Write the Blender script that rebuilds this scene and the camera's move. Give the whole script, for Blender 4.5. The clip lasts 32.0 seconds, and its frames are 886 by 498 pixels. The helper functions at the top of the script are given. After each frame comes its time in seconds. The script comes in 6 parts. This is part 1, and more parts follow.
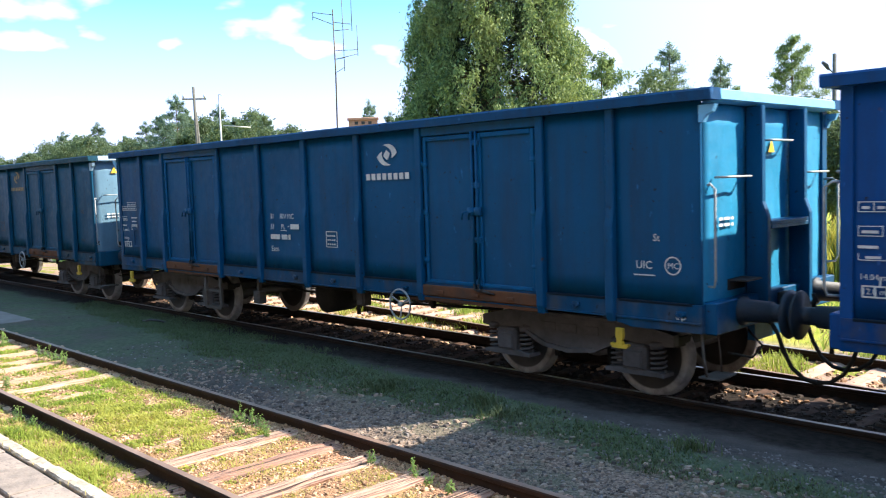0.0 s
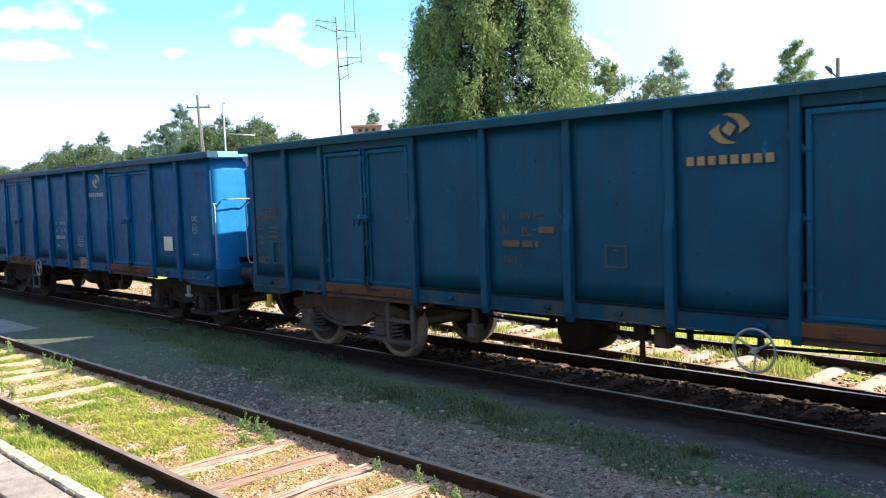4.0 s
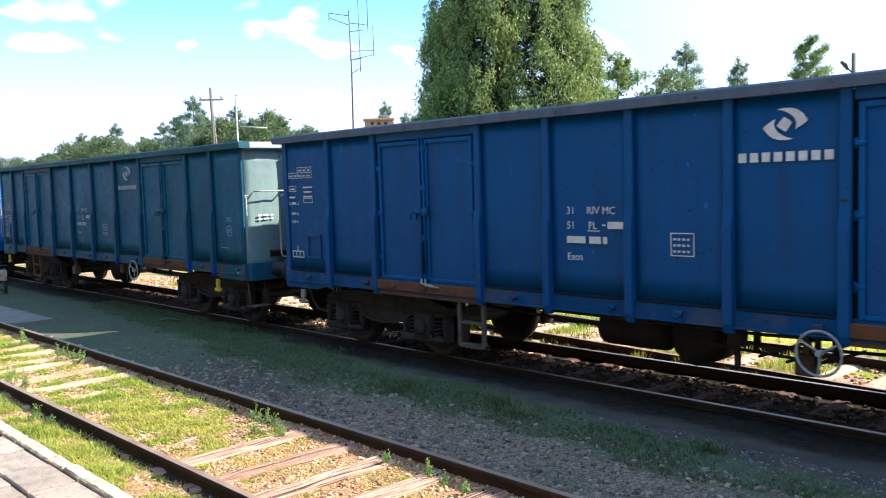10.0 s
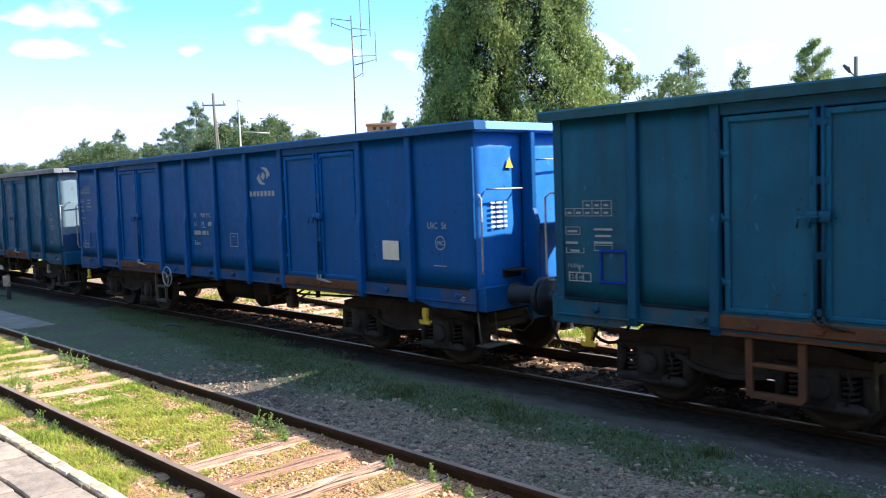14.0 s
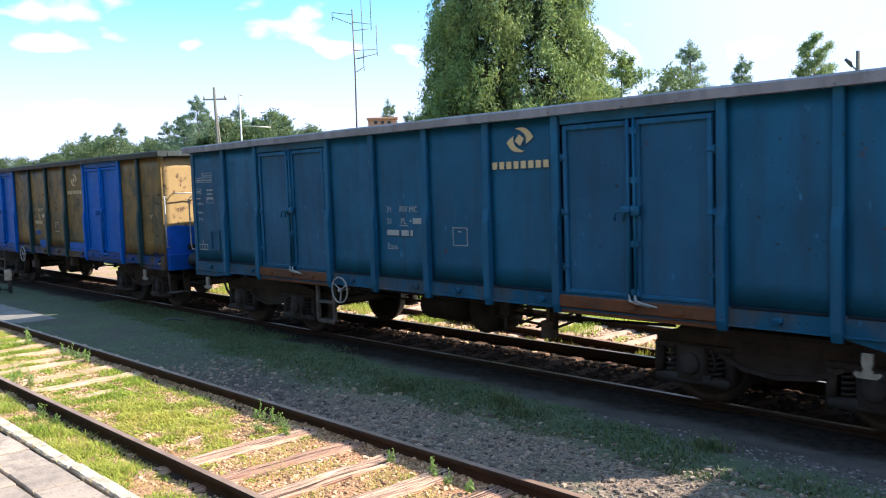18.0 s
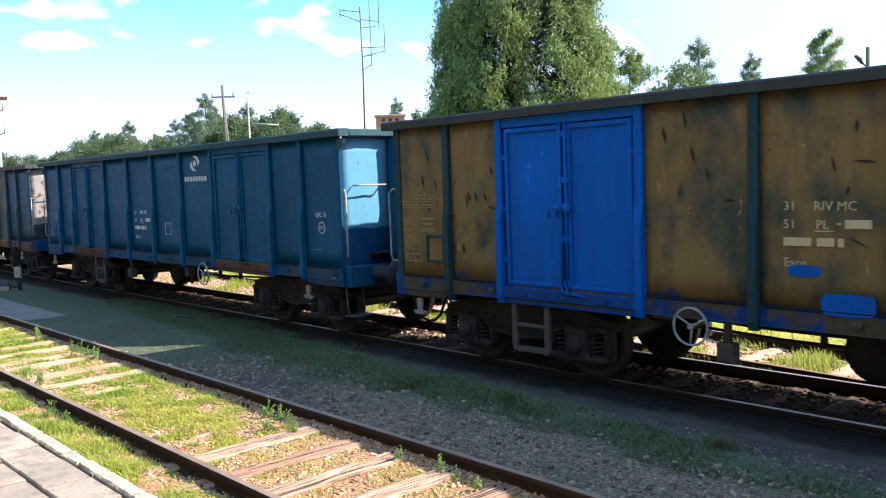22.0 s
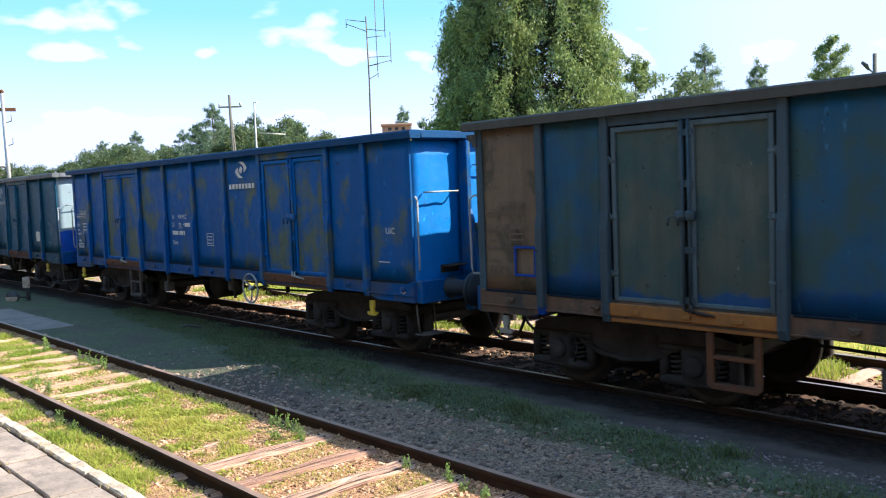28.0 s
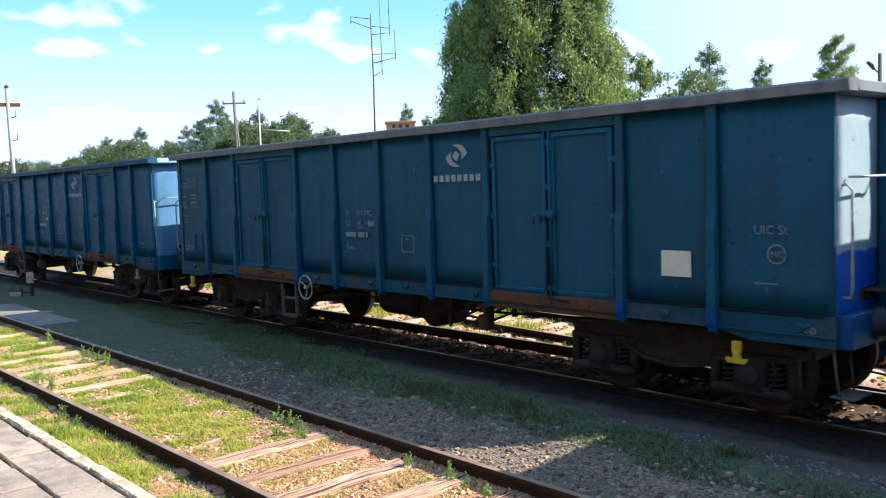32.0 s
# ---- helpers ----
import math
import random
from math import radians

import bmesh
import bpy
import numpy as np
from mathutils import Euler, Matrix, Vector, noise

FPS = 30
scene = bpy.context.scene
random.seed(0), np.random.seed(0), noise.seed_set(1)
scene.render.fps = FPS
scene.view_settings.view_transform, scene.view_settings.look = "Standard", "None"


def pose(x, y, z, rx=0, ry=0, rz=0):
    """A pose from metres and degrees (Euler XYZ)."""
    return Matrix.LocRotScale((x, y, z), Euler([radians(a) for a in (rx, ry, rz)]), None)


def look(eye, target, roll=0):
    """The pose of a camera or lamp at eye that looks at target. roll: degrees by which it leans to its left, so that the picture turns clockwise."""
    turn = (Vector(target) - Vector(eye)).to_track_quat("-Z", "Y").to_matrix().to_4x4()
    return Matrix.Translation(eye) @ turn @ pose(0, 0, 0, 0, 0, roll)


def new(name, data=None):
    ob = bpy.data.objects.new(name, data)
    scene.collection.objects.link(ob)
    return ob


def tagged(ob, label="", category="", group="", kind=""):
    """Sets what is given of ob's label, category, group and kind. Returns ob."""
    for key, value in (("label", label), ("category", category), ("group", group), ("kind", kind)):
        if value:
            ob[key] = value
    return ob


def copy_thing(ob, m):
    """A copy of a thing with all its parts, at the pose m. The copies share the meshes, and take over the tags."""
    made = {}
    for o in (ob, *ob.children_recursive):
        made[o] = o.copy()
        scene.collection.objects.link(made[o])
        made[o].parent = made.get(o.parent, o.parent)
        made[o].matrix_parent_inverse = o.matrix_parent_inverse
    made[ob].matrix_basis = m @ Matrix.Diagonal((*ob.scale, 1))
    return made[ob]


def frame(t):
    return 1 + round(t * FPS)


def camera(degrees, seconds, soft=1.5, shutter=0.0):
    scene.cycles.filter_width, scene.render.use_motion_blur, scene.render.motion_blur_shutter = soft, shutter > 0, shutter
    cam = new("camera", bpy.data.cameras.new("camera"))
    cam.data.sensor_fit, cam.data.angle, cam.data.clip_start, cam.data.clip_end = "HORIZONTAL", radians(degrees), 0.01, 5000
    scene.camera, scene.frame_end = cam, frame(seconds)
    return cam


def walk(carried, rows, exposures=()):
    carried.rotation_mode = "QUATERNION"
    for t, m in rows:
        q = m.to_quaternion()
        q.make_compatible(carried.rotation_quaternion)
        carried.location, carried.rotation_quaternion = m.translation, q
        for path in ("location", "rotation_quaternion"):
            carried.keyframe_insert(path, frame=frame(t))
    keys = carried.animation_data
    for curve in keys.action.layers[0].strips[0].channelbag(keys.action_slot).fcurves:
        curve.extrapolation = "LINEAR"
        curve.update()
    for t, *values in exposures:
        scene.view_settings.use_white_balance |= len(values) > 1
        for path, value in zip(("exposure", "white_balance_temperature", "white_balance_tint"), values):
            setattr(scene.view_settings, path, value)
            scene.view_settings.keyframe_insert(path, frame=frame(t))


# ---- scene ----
# camera: it stands on the platform and swings slowly to the left
FOV = 54.49
EYE = (10.479, -8.866, 2.401)
cam = camera(FOV, 32.0, 1.1, 0.12)


def aim(yaw, pitch, roll):
    """The camera's pose from degrees: yaw to the left of +y, pitch up, roll as look()."""
    a, b = radians(yaw), radians(pitch)
    way = Vector((-math.sin(a) * math.cos(b), math.cos(a) * math.cos(b), math.sin(b)))
    return look(EYE, Vector(EYE) + way, roll)


PATH = [
    (0, 45.726, -4.454, -1.887), (0.5, 45.787, -4.449, -2.141), (1, 45.962, -4.420, -2.411), (1.5, 46.148, -4.424, -2.343),
    (2, 46.234, -4.365, -2.309), (2.5, 46.092, -4.296, -2.188), (3, 45.929, -4.138, -2.159), (3.5, 45.968, -4.013, -2.228),
    (5.5, 46.141, -4.081, -2.162), (6, 46.276, -4.063, -2.200), (6.5, 46.332, -4.044, -2.128), (7, 46.316, -4.037, -2.173),
    (7.5, 46.290, -4.093, -2.168), (8, 46.481, -4.255, -2.237), (8.5, 46.620, -4.229, -2.215), (9, 46.612, -4.132, -2.106),
    (9.5, 46.641, -4.226, -1.938), (10, 46.755, -4.389, -1.854), (10.5, 46.911, -4.379, -1.965), (11, 47.008, -4.224, -1.873),
    (11.5, 47.055, -4.027, -1.945), (12, 46.865, -3.928, -2.044), (12.5, 46.612, -4.046, -1.924), (13, 46.695, -4.172, -1.854),
    (13.5, 46.969, -4.184, -1.934), (14, 46.928, -4.081, -2.035), (14.5, 46.920, -4.024, -2.077), (16.5, 47.118, -3.932, -2.117),
    (17, 47.082, -4.166, -2.013), (17.5, 47.065, -4.361, -2.012), (18, 47.012, -4.455, -2.008), (18.5, 47.018, -4.408, -1.917),
    (19, 47.005, -4.510, -1.894), (19.5, 47.060, -4.565, -1.793), (20, 47.064, -4.610, -1.781), (20.5, 47.041, -4.665, -1.871),
    (21, 47.110, -4.627, -1.997), (21.5, 47.303, -4.595, -2.068), (22, 47.537, -4.611, -2.041), (22.5, 47.809, -4.646, -2.149),
    (23, 47.962, -4.528, -2.113), (23.5, 47.899, -4.329, -2.174), (24, 47.769, -4.234, -2.306), (24.5, 47.777, -4.282, -2.433),
    (25, 47.841, -4.333, -2.566), (25.5, 47.898, -4.278, -2.611), (27.5, 48.053, -3.957, -2.433), (28, 47.968, -4.028, -2.318),
    (28.5, 47.895, -4.116, -2.180), (29, 47.856, -4.157, -2.076), (29.5, 47.923, -4.109, -1.923), (30, 48.093, -4.161, -1.924),
    (30.5, 48.242, -4.266, -2.032), (31, 48.240, -4.220, -2.128), (31.5, 48.160, -4.194, -2.094), (32, 48.187, -4.175, -1.993),
]

# daylight: a fair summer sky, the sun beyond the train and ahead of it
SUN = Vector((0.82, 0.95, 1.0)).normalized()
sun_lamp = new("sun", bpy.data.lights.new("sun", "SUN"))
sun_lamp.data.energy, sun_lamp.data.angle = 5.0, radians(0.53)
sun_lamp.data.color = (1.0, 0.88, 0.69)
sun_lamp.matrix_basis = look(SUN * 60, (0, 0, 0))

world = bpy.data.worlds.new("sky")
scene.world = world
world.use_nodes = True
wn, wl = world.node_tree.nodes, world.node_tree.links
wn.clear()
w_out, w_bg = wn.new("ShaderNodeOutputWorld"), wn.new("ShaderNodeBackground")
w_sky = wn.new("ShaderNodeTexSky")
w_sky.sky_type, w_sky.sun_disc = "NISHITA", False
w_sky.sun_elevation = math.asin(SUN.z)
w_sky.sun_rotation = math.atan2(SUN.x, SUN.y)
w_sky.air_density, w_sky.dust_density, w_sky.ozone_density = 1.0, 1.2, 1.0
w_tc, w_map = wn.new("ShaderNodeTexCoord"), wn.new("ShaderNodeMapping")
w_map.inputs["Scale"].default_value = (1.0, 1.0, 2.4)
w_n = wn.new("ShaderNodeTexNoise")
w_n.inputs["Scale"].default_value, w_n.inputs["Detail"].default_value, w_n.inputs["Roughness"].default_value = 7.5, 5.0, 0.42
w_r = wn.new("ShaderNodeMapRange")
w_r.interpolation_type = "SMOOTHSTEP"
w_r.inputs["From Min"].default_value, w_r.inputs["From Max"].default_value = 0.535, 0.60
w_sep, w_low, w_max = wn.new("ShaderNodeSeparateXYZ"), wn.new("ShaderNodeMapRange"), wn.new("ShaderNodeMath")
w_low.inputs["From Min"].default_value, w_low.inputs["From Max"].default_value = 0.20, 0.07
w_low.inputs["To Min"].default_value, w_low.inputs["To Max"].default_value = 0.0, 1.0
w_max.operation = "MAXIMUM"
w_mix = wn.new("ShaderNodeMixRGB")
w_mix.inputs[2].default_value = (8.7, 10.0, 14.0, 1)
wl.new(w_tc.outputs["Generated"], w_map.inputs["Vector"])
wl.new(w_tc.outputs["Generated"], w_sep.inputs[0])
wl.new(w_sep.outputs["Z"], w_low.inputs["Value"])
wl.new(w_map.outputs["Vector"], w_n.inputs["Vector"])
wl.new(w_n.outputs["Fac"], w_r.inputs["Value"])
wl.new(w_r.outputs["Result"], w_max.inputs[0])
wl.new(w_low.outputs["Result"], w_max.inputs[1])
# thin bright haze on the sun's side of the sky
w_dot, w_side, w_max2 = wn.new("ShaderNodeVectorMath"), wn.new("ShaderNodeMapRange"), wn.new("ShaderNodeMath")
w_dot.operation, w_dot.inputs[1].default_value = "DOT_PRODUCT", Vector((SUN.x, SUN.y, 0)).normalized()
w_side.interpolation_type = "SMOOTHSTEP"
w_side.inputs["From Min"].default_value, w_side.inputs["From Max"].default_value = 0.0, 0.42
w_side.inputs["To Max"].default_value = 0.85
w_max2.operation = "MAXIMUM"
wl.new(w_tc.outputs["Generated"], w_dot.inputs[0])
wl.new(w_dot.outputs["Value"], w_side.inputs["Value"])
wl.new(w_side.outputs["Result"], w_max2.inputs[0])
wl.new(w_max.outputs[0], w_max2.inputs[1])
wl.new(w_max2.outputs[0], w_mix.inputs[0])
w_haze = wn.new("ShaderNodeMixRGB")
w_haze.inputs[0].default_value = 0.62
w_haze.inputs[2].default_value = (4.2, 10.8, 17.0, 1)
wl.new(w_sky.outputs["Color"], w_haze.inputs[1])
wl.new(w_haze.outputs["Color"], w_mix.inputs[1])
wl.new(w_mix.outputs["Color"], w_bg.inputs["Color"])
wl.new(w_bg.outputs["Background"], w_out.inputs["Surface"])
w_bg.inputs["Strength"].default_value = 0.043
EXPOSURE = 1.53
# the clip's camera brightens and darkens a little by itself as the wagons pass
DRIFT = [(0, .12), (3, .13), (6, .04), (8, .12), (10, .14), (12, -.13), (13, .02), (17, -.04), (19, .09), (21, .06), (25, .04), (28, -.11), (31, -.07), (32, -.13)]
walk(cam, [(t, aim(*row)) for t, *row in PATH], exposures=[(t, EXPOSURE + e, 6100, 12.5) for t, e in DRIFT])


# ---- materials ----
class Mat:
    """A small builder for node materials."""

    def __init__(self, name, rough=0.8, metal=0.0):
        self.m = bpy.data.materials.new(name)
        self.m.use_nodes = True
        self.n, self.l = self.m.node_tree.nodes, self.m.node_tree.links
        self.b = self.n["Principled BSDF"]
        self.b.inputs["Roughness"].default_value, self.b.inputs["Metallic"].default_value = rough, metal
        self.co = self.n.new("ShaderNodeTexCoord").outputs["Object"]

    def shift(self):
        """Coordinates that differ from object to object."""
        info, add = self.n.new("ShaderNodeObjectInfo"), self.n.new("ShaderNodeVectorMath")
        mul = self.n.new("ShaderNodeMath")
        mul.operation, mul.inputs[1].default_value = "MULTIPLY", 37.0
        self.l.new(info.outputs["Random"], mul.inputs[0])
        self.l.new(self.co, add.inputs[0])
        self.l.new(mul.outputs[0], add.inputs[1])
        self.co = add.outputs[0]
        return self

    def world(self):
        self.co = self.n.new("ShaderNodeNewGeometry").outputs["Position"]
        return self

    def stretch(self, x, y, z):
        node = self.n.new("ShaderNodeMapping")
        node.inputs["Scale"].default_value = (x, y, z)
        self.l.new(self.co, node.inputs["Vector"])
        return node.outputs["Vector"]

    def noise(self, scale, lo=0.4, hi=0.6, detail=5.0, co=None, rough=0.6):
        t = self.n.new("ShaderNodeTexNoise")
        t.inputs["Scale"].default_value, t.inputs["Detail"].default_value = scale, detail
        t.inputs["Roughness"].default_value = rough
        self.l.new(co or self.co, t.inputs["Vector"])
        r = self.n.new("ShaderNodeMapRange")
        r.inputs["From Min"].default_value, r.inputs["From Max"].default_value = lo, hi
        self.l.new(t.outputs["Fac"], r.inputs["Value"])
        return r.outputs["Result"]

    def cells(self, scale, lo=0.0, hi=1.0):
        t = self.n.new("ShaderNodeTexVoronoi")
        t.inputs["Scale"].default_value = scale
        self.l.new(self.co, t.inputs["Vector"])
        return t

    def mix(self, a, b, fac, mode="MIX"):
        node = self.n.new("ShaderNodeMixRGB")
        node.blend_type = mode
        for k, v in ((0, fac), (1, a), (2, b)):
            if isinstance(v, (int, float)):
                node.inputs[k].default_value = v
            elif isinstance(v, tuple):
                node.inputs[k].default_value = (*v[:3], 1)
            else:
                self.l.new(v, node.inputs[k])
        return node.outputs[0]

    def times(self, a, k):
        node = self.n.new("ShaderNodeMath")
        node.operation = "MULTIPLY"
        for i, v in enumerate((a, k)):
            if isinstance(v, (int, float)):
                node.inputs[i].default_value = v
            else:
                self.l.new(v, node.inputs[i])
        return node.outputs[0]

    def random(self, a, b):
        """A blend of two colours, differing from object to object."""
        return self.mix(a, b, self.n.new("ShaderNodeObjectInfo").outputs["Random"])

    def island(self, a, b):
        return self.mix(a, b, self.n.new("ShaderNodeNewGeometry").outputs["Random Per Island"])

    def bump(self, height, strength=0.3, dist=0.01):
        node = self.n.new("ShaderNodeBump")
        node.inputs["Strength"].default_value, node.inputs["Distance"].default_value = strength, dist
        self.l.new(height, node.inputs["Height"])
        self.l.new(node.outputs["Normal"], self.b.inputs["Normal"])
        return self

    def colour(self, c):
        if isinstance(c, tuple):
            self.b.inputs["Base Color"].default_value = (*c[:3], 1)
        else:
            self.l.new(c, self.b.inputs["Base Color"])
        return self

    def rough(self, fac, lo, hi):
        r = self.n.new("ShaderNodeMapRange")
        r.inputs["To Min"].default_value, r.inputs["To Max"].default_value = lo, hi
        self.l.new(fac, r.inputs["Value"])
        self.l.new(r.outputs["Result"], self.b.inputs["Roughness"])
        return self


def scaled(c, k):
    return tuple(min(1.0, v * k) for v in c)


def paint(name, colour, fade=0.25, rust=0.25, patch=None, patch_amount=0.5, grime=0.4, gloss=0.10, low=None, soft=0.08):
    """Worn wagon paint: faded areas, streaks of grime, rust spots and, where asked, patches of another paint."""
    m = Mat(name, 0.42).shift()
    m.b.inputs["Specular IOR Level"].default_value = gloss
    colour = tuple(v * k for v, k in zip(colour, (1.18, 1.12, 1.16)))
    pale = tuple(v * 1.6 + 0.004 for v in colour)
    c = m.mix(colour, pale, m.times(m.noise(1.1, 0.35, 0.75), min(1.0, 1.6 * fade)))
    if patch:
        c = m.mix(c, patch, m.noise(2.1, 0.59 - 0.14 * patch_amount, 0.59 + soft - 0.14 * patch_amount, 4.0, m.stretch(1.0, 1.0, 0.75)))
    if low:
        # a second paint along the foot of the sheets, ending in an uneven line
        xyz, up = m.n.new("ShaderNodeSeparateXYZ"), m.n.new("ShaderNodeMath")
        m.l.new(m.n.new("ShaderNodeTexCoord").outputs["Object"], xyz.inputs[0])
        m.l.new(xyz.outputs["Z"], up.inputs[0])
        m.l.new(m.times(m.noise(1.6, 0.25, 0.75, 3.0), 0.6), up.inputs[1])
        line = m.n.new("ShaderNodeMapRange")
        line.inputs["From Min"].default_value, line.inputs["From Max"].default_value = low[1] + 0.06, low[1] - 0.04
        m.l.new(up.outputs[0], line.inputs["Value"])
        c = m.mix(c, low[0], m.times(line.outputs["Result"], 0.9))
    streak = m.noise(6.0, 0.45, 0.72, 4.0, m.stretch(1.0, 1.0, 0.10))
    c = m.mix(c, (0.022, 0.022, 0.022), m.times(streak, grime))
    c = m.mix(c, scaled(colour, 1.5), m.times(m.noise(34.0, 0.5, 0.8), 0.25))
    c = m.mix(c, (0.016, 0.014, 0.013), m.times(m.noise(15.0, 0.668, 0.70, 4.0), 0.85))
    c = m.mix(c, tuple(v * 2.2 + 0.02 for v in colour), m.times(m.noise(11.0, 0.675, 0.705, 5.0, m.stretch(1.0, 1.0, 0.4)), 0.6))
    spots = m.noise(5.0, 0.685 - 0.05 * rust, 0.72 - 0.04 * rust, 8.0, rough=0.7)
    c = m.mix(c, (0.075, 0.030, 0.014), m.times(spots, 0.85))
    m.colour(c)
    m.rough(m.noise(7.0, 0.3, 0.7), 0.36, 0.62) if gloss < 0.6 else m.rough(m.noise(7.0, 0.3, 0.7), 0.5, 0.66)
    m.bump(m.noise(2.2, 0.2, 0.8, 3.0), 0.35, 0.02)
    return m.m


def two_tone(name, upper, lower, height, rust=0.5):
    """End paint in two colours that meet along an uneven line at a height above the rails; on some wagons the lower
    stands in for shade.
    """
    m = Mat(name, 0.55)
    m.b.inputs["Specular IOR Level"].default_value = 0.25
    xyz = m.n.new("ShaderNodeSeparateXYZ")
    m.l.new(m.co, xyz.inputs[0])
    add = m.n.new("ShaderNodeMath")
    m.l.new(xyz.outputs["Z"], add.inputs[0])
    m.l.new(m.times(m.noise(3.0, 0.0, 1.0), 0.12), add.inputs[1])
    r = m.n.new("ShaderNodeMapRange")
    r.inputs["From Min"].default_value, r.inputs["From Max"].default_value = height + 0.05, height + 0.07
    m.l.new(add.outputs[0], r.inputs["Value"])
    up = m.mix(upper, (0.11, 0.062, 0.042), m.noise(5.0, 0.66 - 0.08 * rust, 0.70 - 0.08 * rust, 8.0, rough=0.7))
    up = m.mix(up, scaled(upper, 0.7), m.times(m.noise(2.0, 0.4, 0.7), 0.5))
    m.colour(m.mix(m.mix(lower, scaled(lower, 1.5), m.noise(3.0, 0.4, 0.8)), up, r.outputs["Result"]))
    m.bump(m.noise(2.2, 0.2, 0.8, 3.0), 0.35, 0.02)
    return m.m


def simple(name, a, b, scale=6.0, rough=0.8, metal=0.0, bump=0.3, dist=0.006, co="shift"):
    m = Mat(name, rough, metal)
    if co == "shift":
        m.shift()
    elif co == "world":
        m.world()
    if metal < 0.3 and rough > 0.6:
        m.b.inputs["Specular IOR Level"].default_value = 0.22
    f = m.noise(scale, 0.35, 0.68, 6.0)
    c = m.mix(a, b, f)
    c = m.mix(c, scaled(a, 0.55), m.times(m.noise(scale * 7, 0.5, 0.8), 0.6))
    m.colour(c)
    m.bump(m.noise(scale * 6, 0.2, 0.8, 6.0), bump, dist)
    return m.m


IRON = simple("dark_grimy_iron", (0.022, 0.020, 0.020), (0.048, 0.044, 0.043), 4.0, 0.75, 0.1)
UNDER = simple("underframe_grime", (0.016, 0.015, 0.015), (0.032, 0.029, 0.028), 4.0, 0.75)
def wheel_mat(name, disc, rim):
    """Wheel steel: a dark disc inside a paler, worn rim."""
    m = Mat(name, 0.65, 0.2)
    xyz, sq = m.n.new("ShaderNodeSeparateXYZ"), m.n.new("ShaderNodeVectorMath")
    m.l.new(m.co, xyz.inputs[0])
    flat = m.n.new("ShaderNodeCombineXYZ")
    m.l.new(xyz.outputs["X"], flat.inputs[0])
    m.l.new(xyz.outputs["Z"], flat.inputs[2])
    sq.operation = "LENGTH"
    m.l.new(flat.outputs[0], sq.inputs[0])
    r = m.n.new("ShaderNodeMapRange")
    r.inputs["From Min"].default_value, r.inputs["From Max"].default_value = 0.375, 0.39
    m.l.new(sq.outputs["Value"], r.inputs["Value"])
    c = m.mix(disc, rim, r.outputs["Result"])
    m.colour(m.mix(c, scaled(disc, 0.6), m.times(m.noise(7.0, 0.4, 0.7), 0.6)))
    m.bump(m.noise(40.0, 0.2, 0.8, 6.0), 0.3, 0.006)
    return m.m


DUSTYWHEEL = wheel_mat("dusty_wheel_steel", (0.06, 0.055, 0.055), (0.42, 0.40, 0.39))
WHEEL = wheel_mat("wheel_steel", (0.022, 0.020, 0.019), (0.055, 0.050, 0.047))
DUSTYIRON = simple("dusty_iron", (0.135, 0.128, 0.135), (0.07, 0.066, 0.068), 4.0, 0.8, 0.1)
# near-black blue that stands in for shade in gaps and under lips
GAPSHADE = simple("gap_shade", (0.004, 0.016, 0.036), (0.007, 0.016, 0.028), 5.0, 0.85)
RUSTY = simple("rusty_plate", (0.14, 0.055, 0.024), (0.07, 0.042, 0.03), 3.5, 0.85)
RAILSIDE = simple("rusty_rail_side", (0.020, 0.011, 0.008), (0.040, 0.021, 0.014), 5.0, 0.82)
DARKRAIL = simple("dark_rail_side", (0.018, 0.013, 0.011), (0.035, 0.022, 0.016), 5.0, 0.75)
ORANGE_RUST = simple("orange_rust_plate", (0.30, 0.13, 0.035), (0.19, 0.09, 0.035), 2.5, 0.85)
RAILTOP = simple("worn_rail_head", (0.30, 0.20, 0.145), (0.20, 0.125, 0.085), 3.0, 0.5, 0.3, 0.1)
SHINY = simple("polished_rail_head", (0.38, 0.36, 0.34), (0.22, 0.18, 0.16), 2.0, 0.42, 0.8, 0.1)
tie = Mat("weathered_sleeper", 0.9).shift()
tie_grain = tie.noise(1.0, 0.35, 0.65, 6.0, tie.stretch(34.0, 1.6, 20.0))
tie_col = tie.mix(tie.random((0.60, 0.46, 0.31), (0.46, 0.285, 0.165)), (0.34, 0.20, 0.115), tie_grain)
tie_col = tie.mix(tie_col, (0.07, 0.04, 0.025), tie.noise(1.0, 0.60, 0.68, 4.0, tie.stretch(48.0, 1.1, 30.0)))
tie_col = tie.mix(tie_col, (0.62, 0.53, 0.40), tie.times(tie.noise(4.0, 0.55, 0.75), 0.7))
tie.colour(tie_col)
tie.bump(tie_grain, 0.9, 0.02)
TIE = tie.m
red_tie = Mat("reddish_sleeper", 0.9).shift()
red_grain = red_tie.noise(1.0, 0.35, 0.65, 6.0, red_tie.stretch(34.0, 1.6, 20.0))
red_col = red_tie.mix(red_tie.random((0.68, 0.46, 0.33), (0.48, 0.28, 0.19)), (0.24, 0.12, 0.08), red_grain)
red_col = red_tie.mix(red_col, (0.045, 0.025, 0.018), red_tie.noise(1.0, 0.54, 0.62, 4.0, red_tie.stretch(48.0, 1.1, 30.0)))
red_tie.colour(red_col)
red_tie.bump(red_grain, 1.0, 0.02)
REDTIE = red_tie.m
STEPGREY = simple("worn_grey_step", (0.10, 0.085, 0.075), (0.055, 0.047, 0.042), 9.0, 0.75)
HANDRAIL = simple("pale_handrail", (0.34, 0.36, 0.37), (0.20, 0.22, 0.23), 9.0, 0.5)
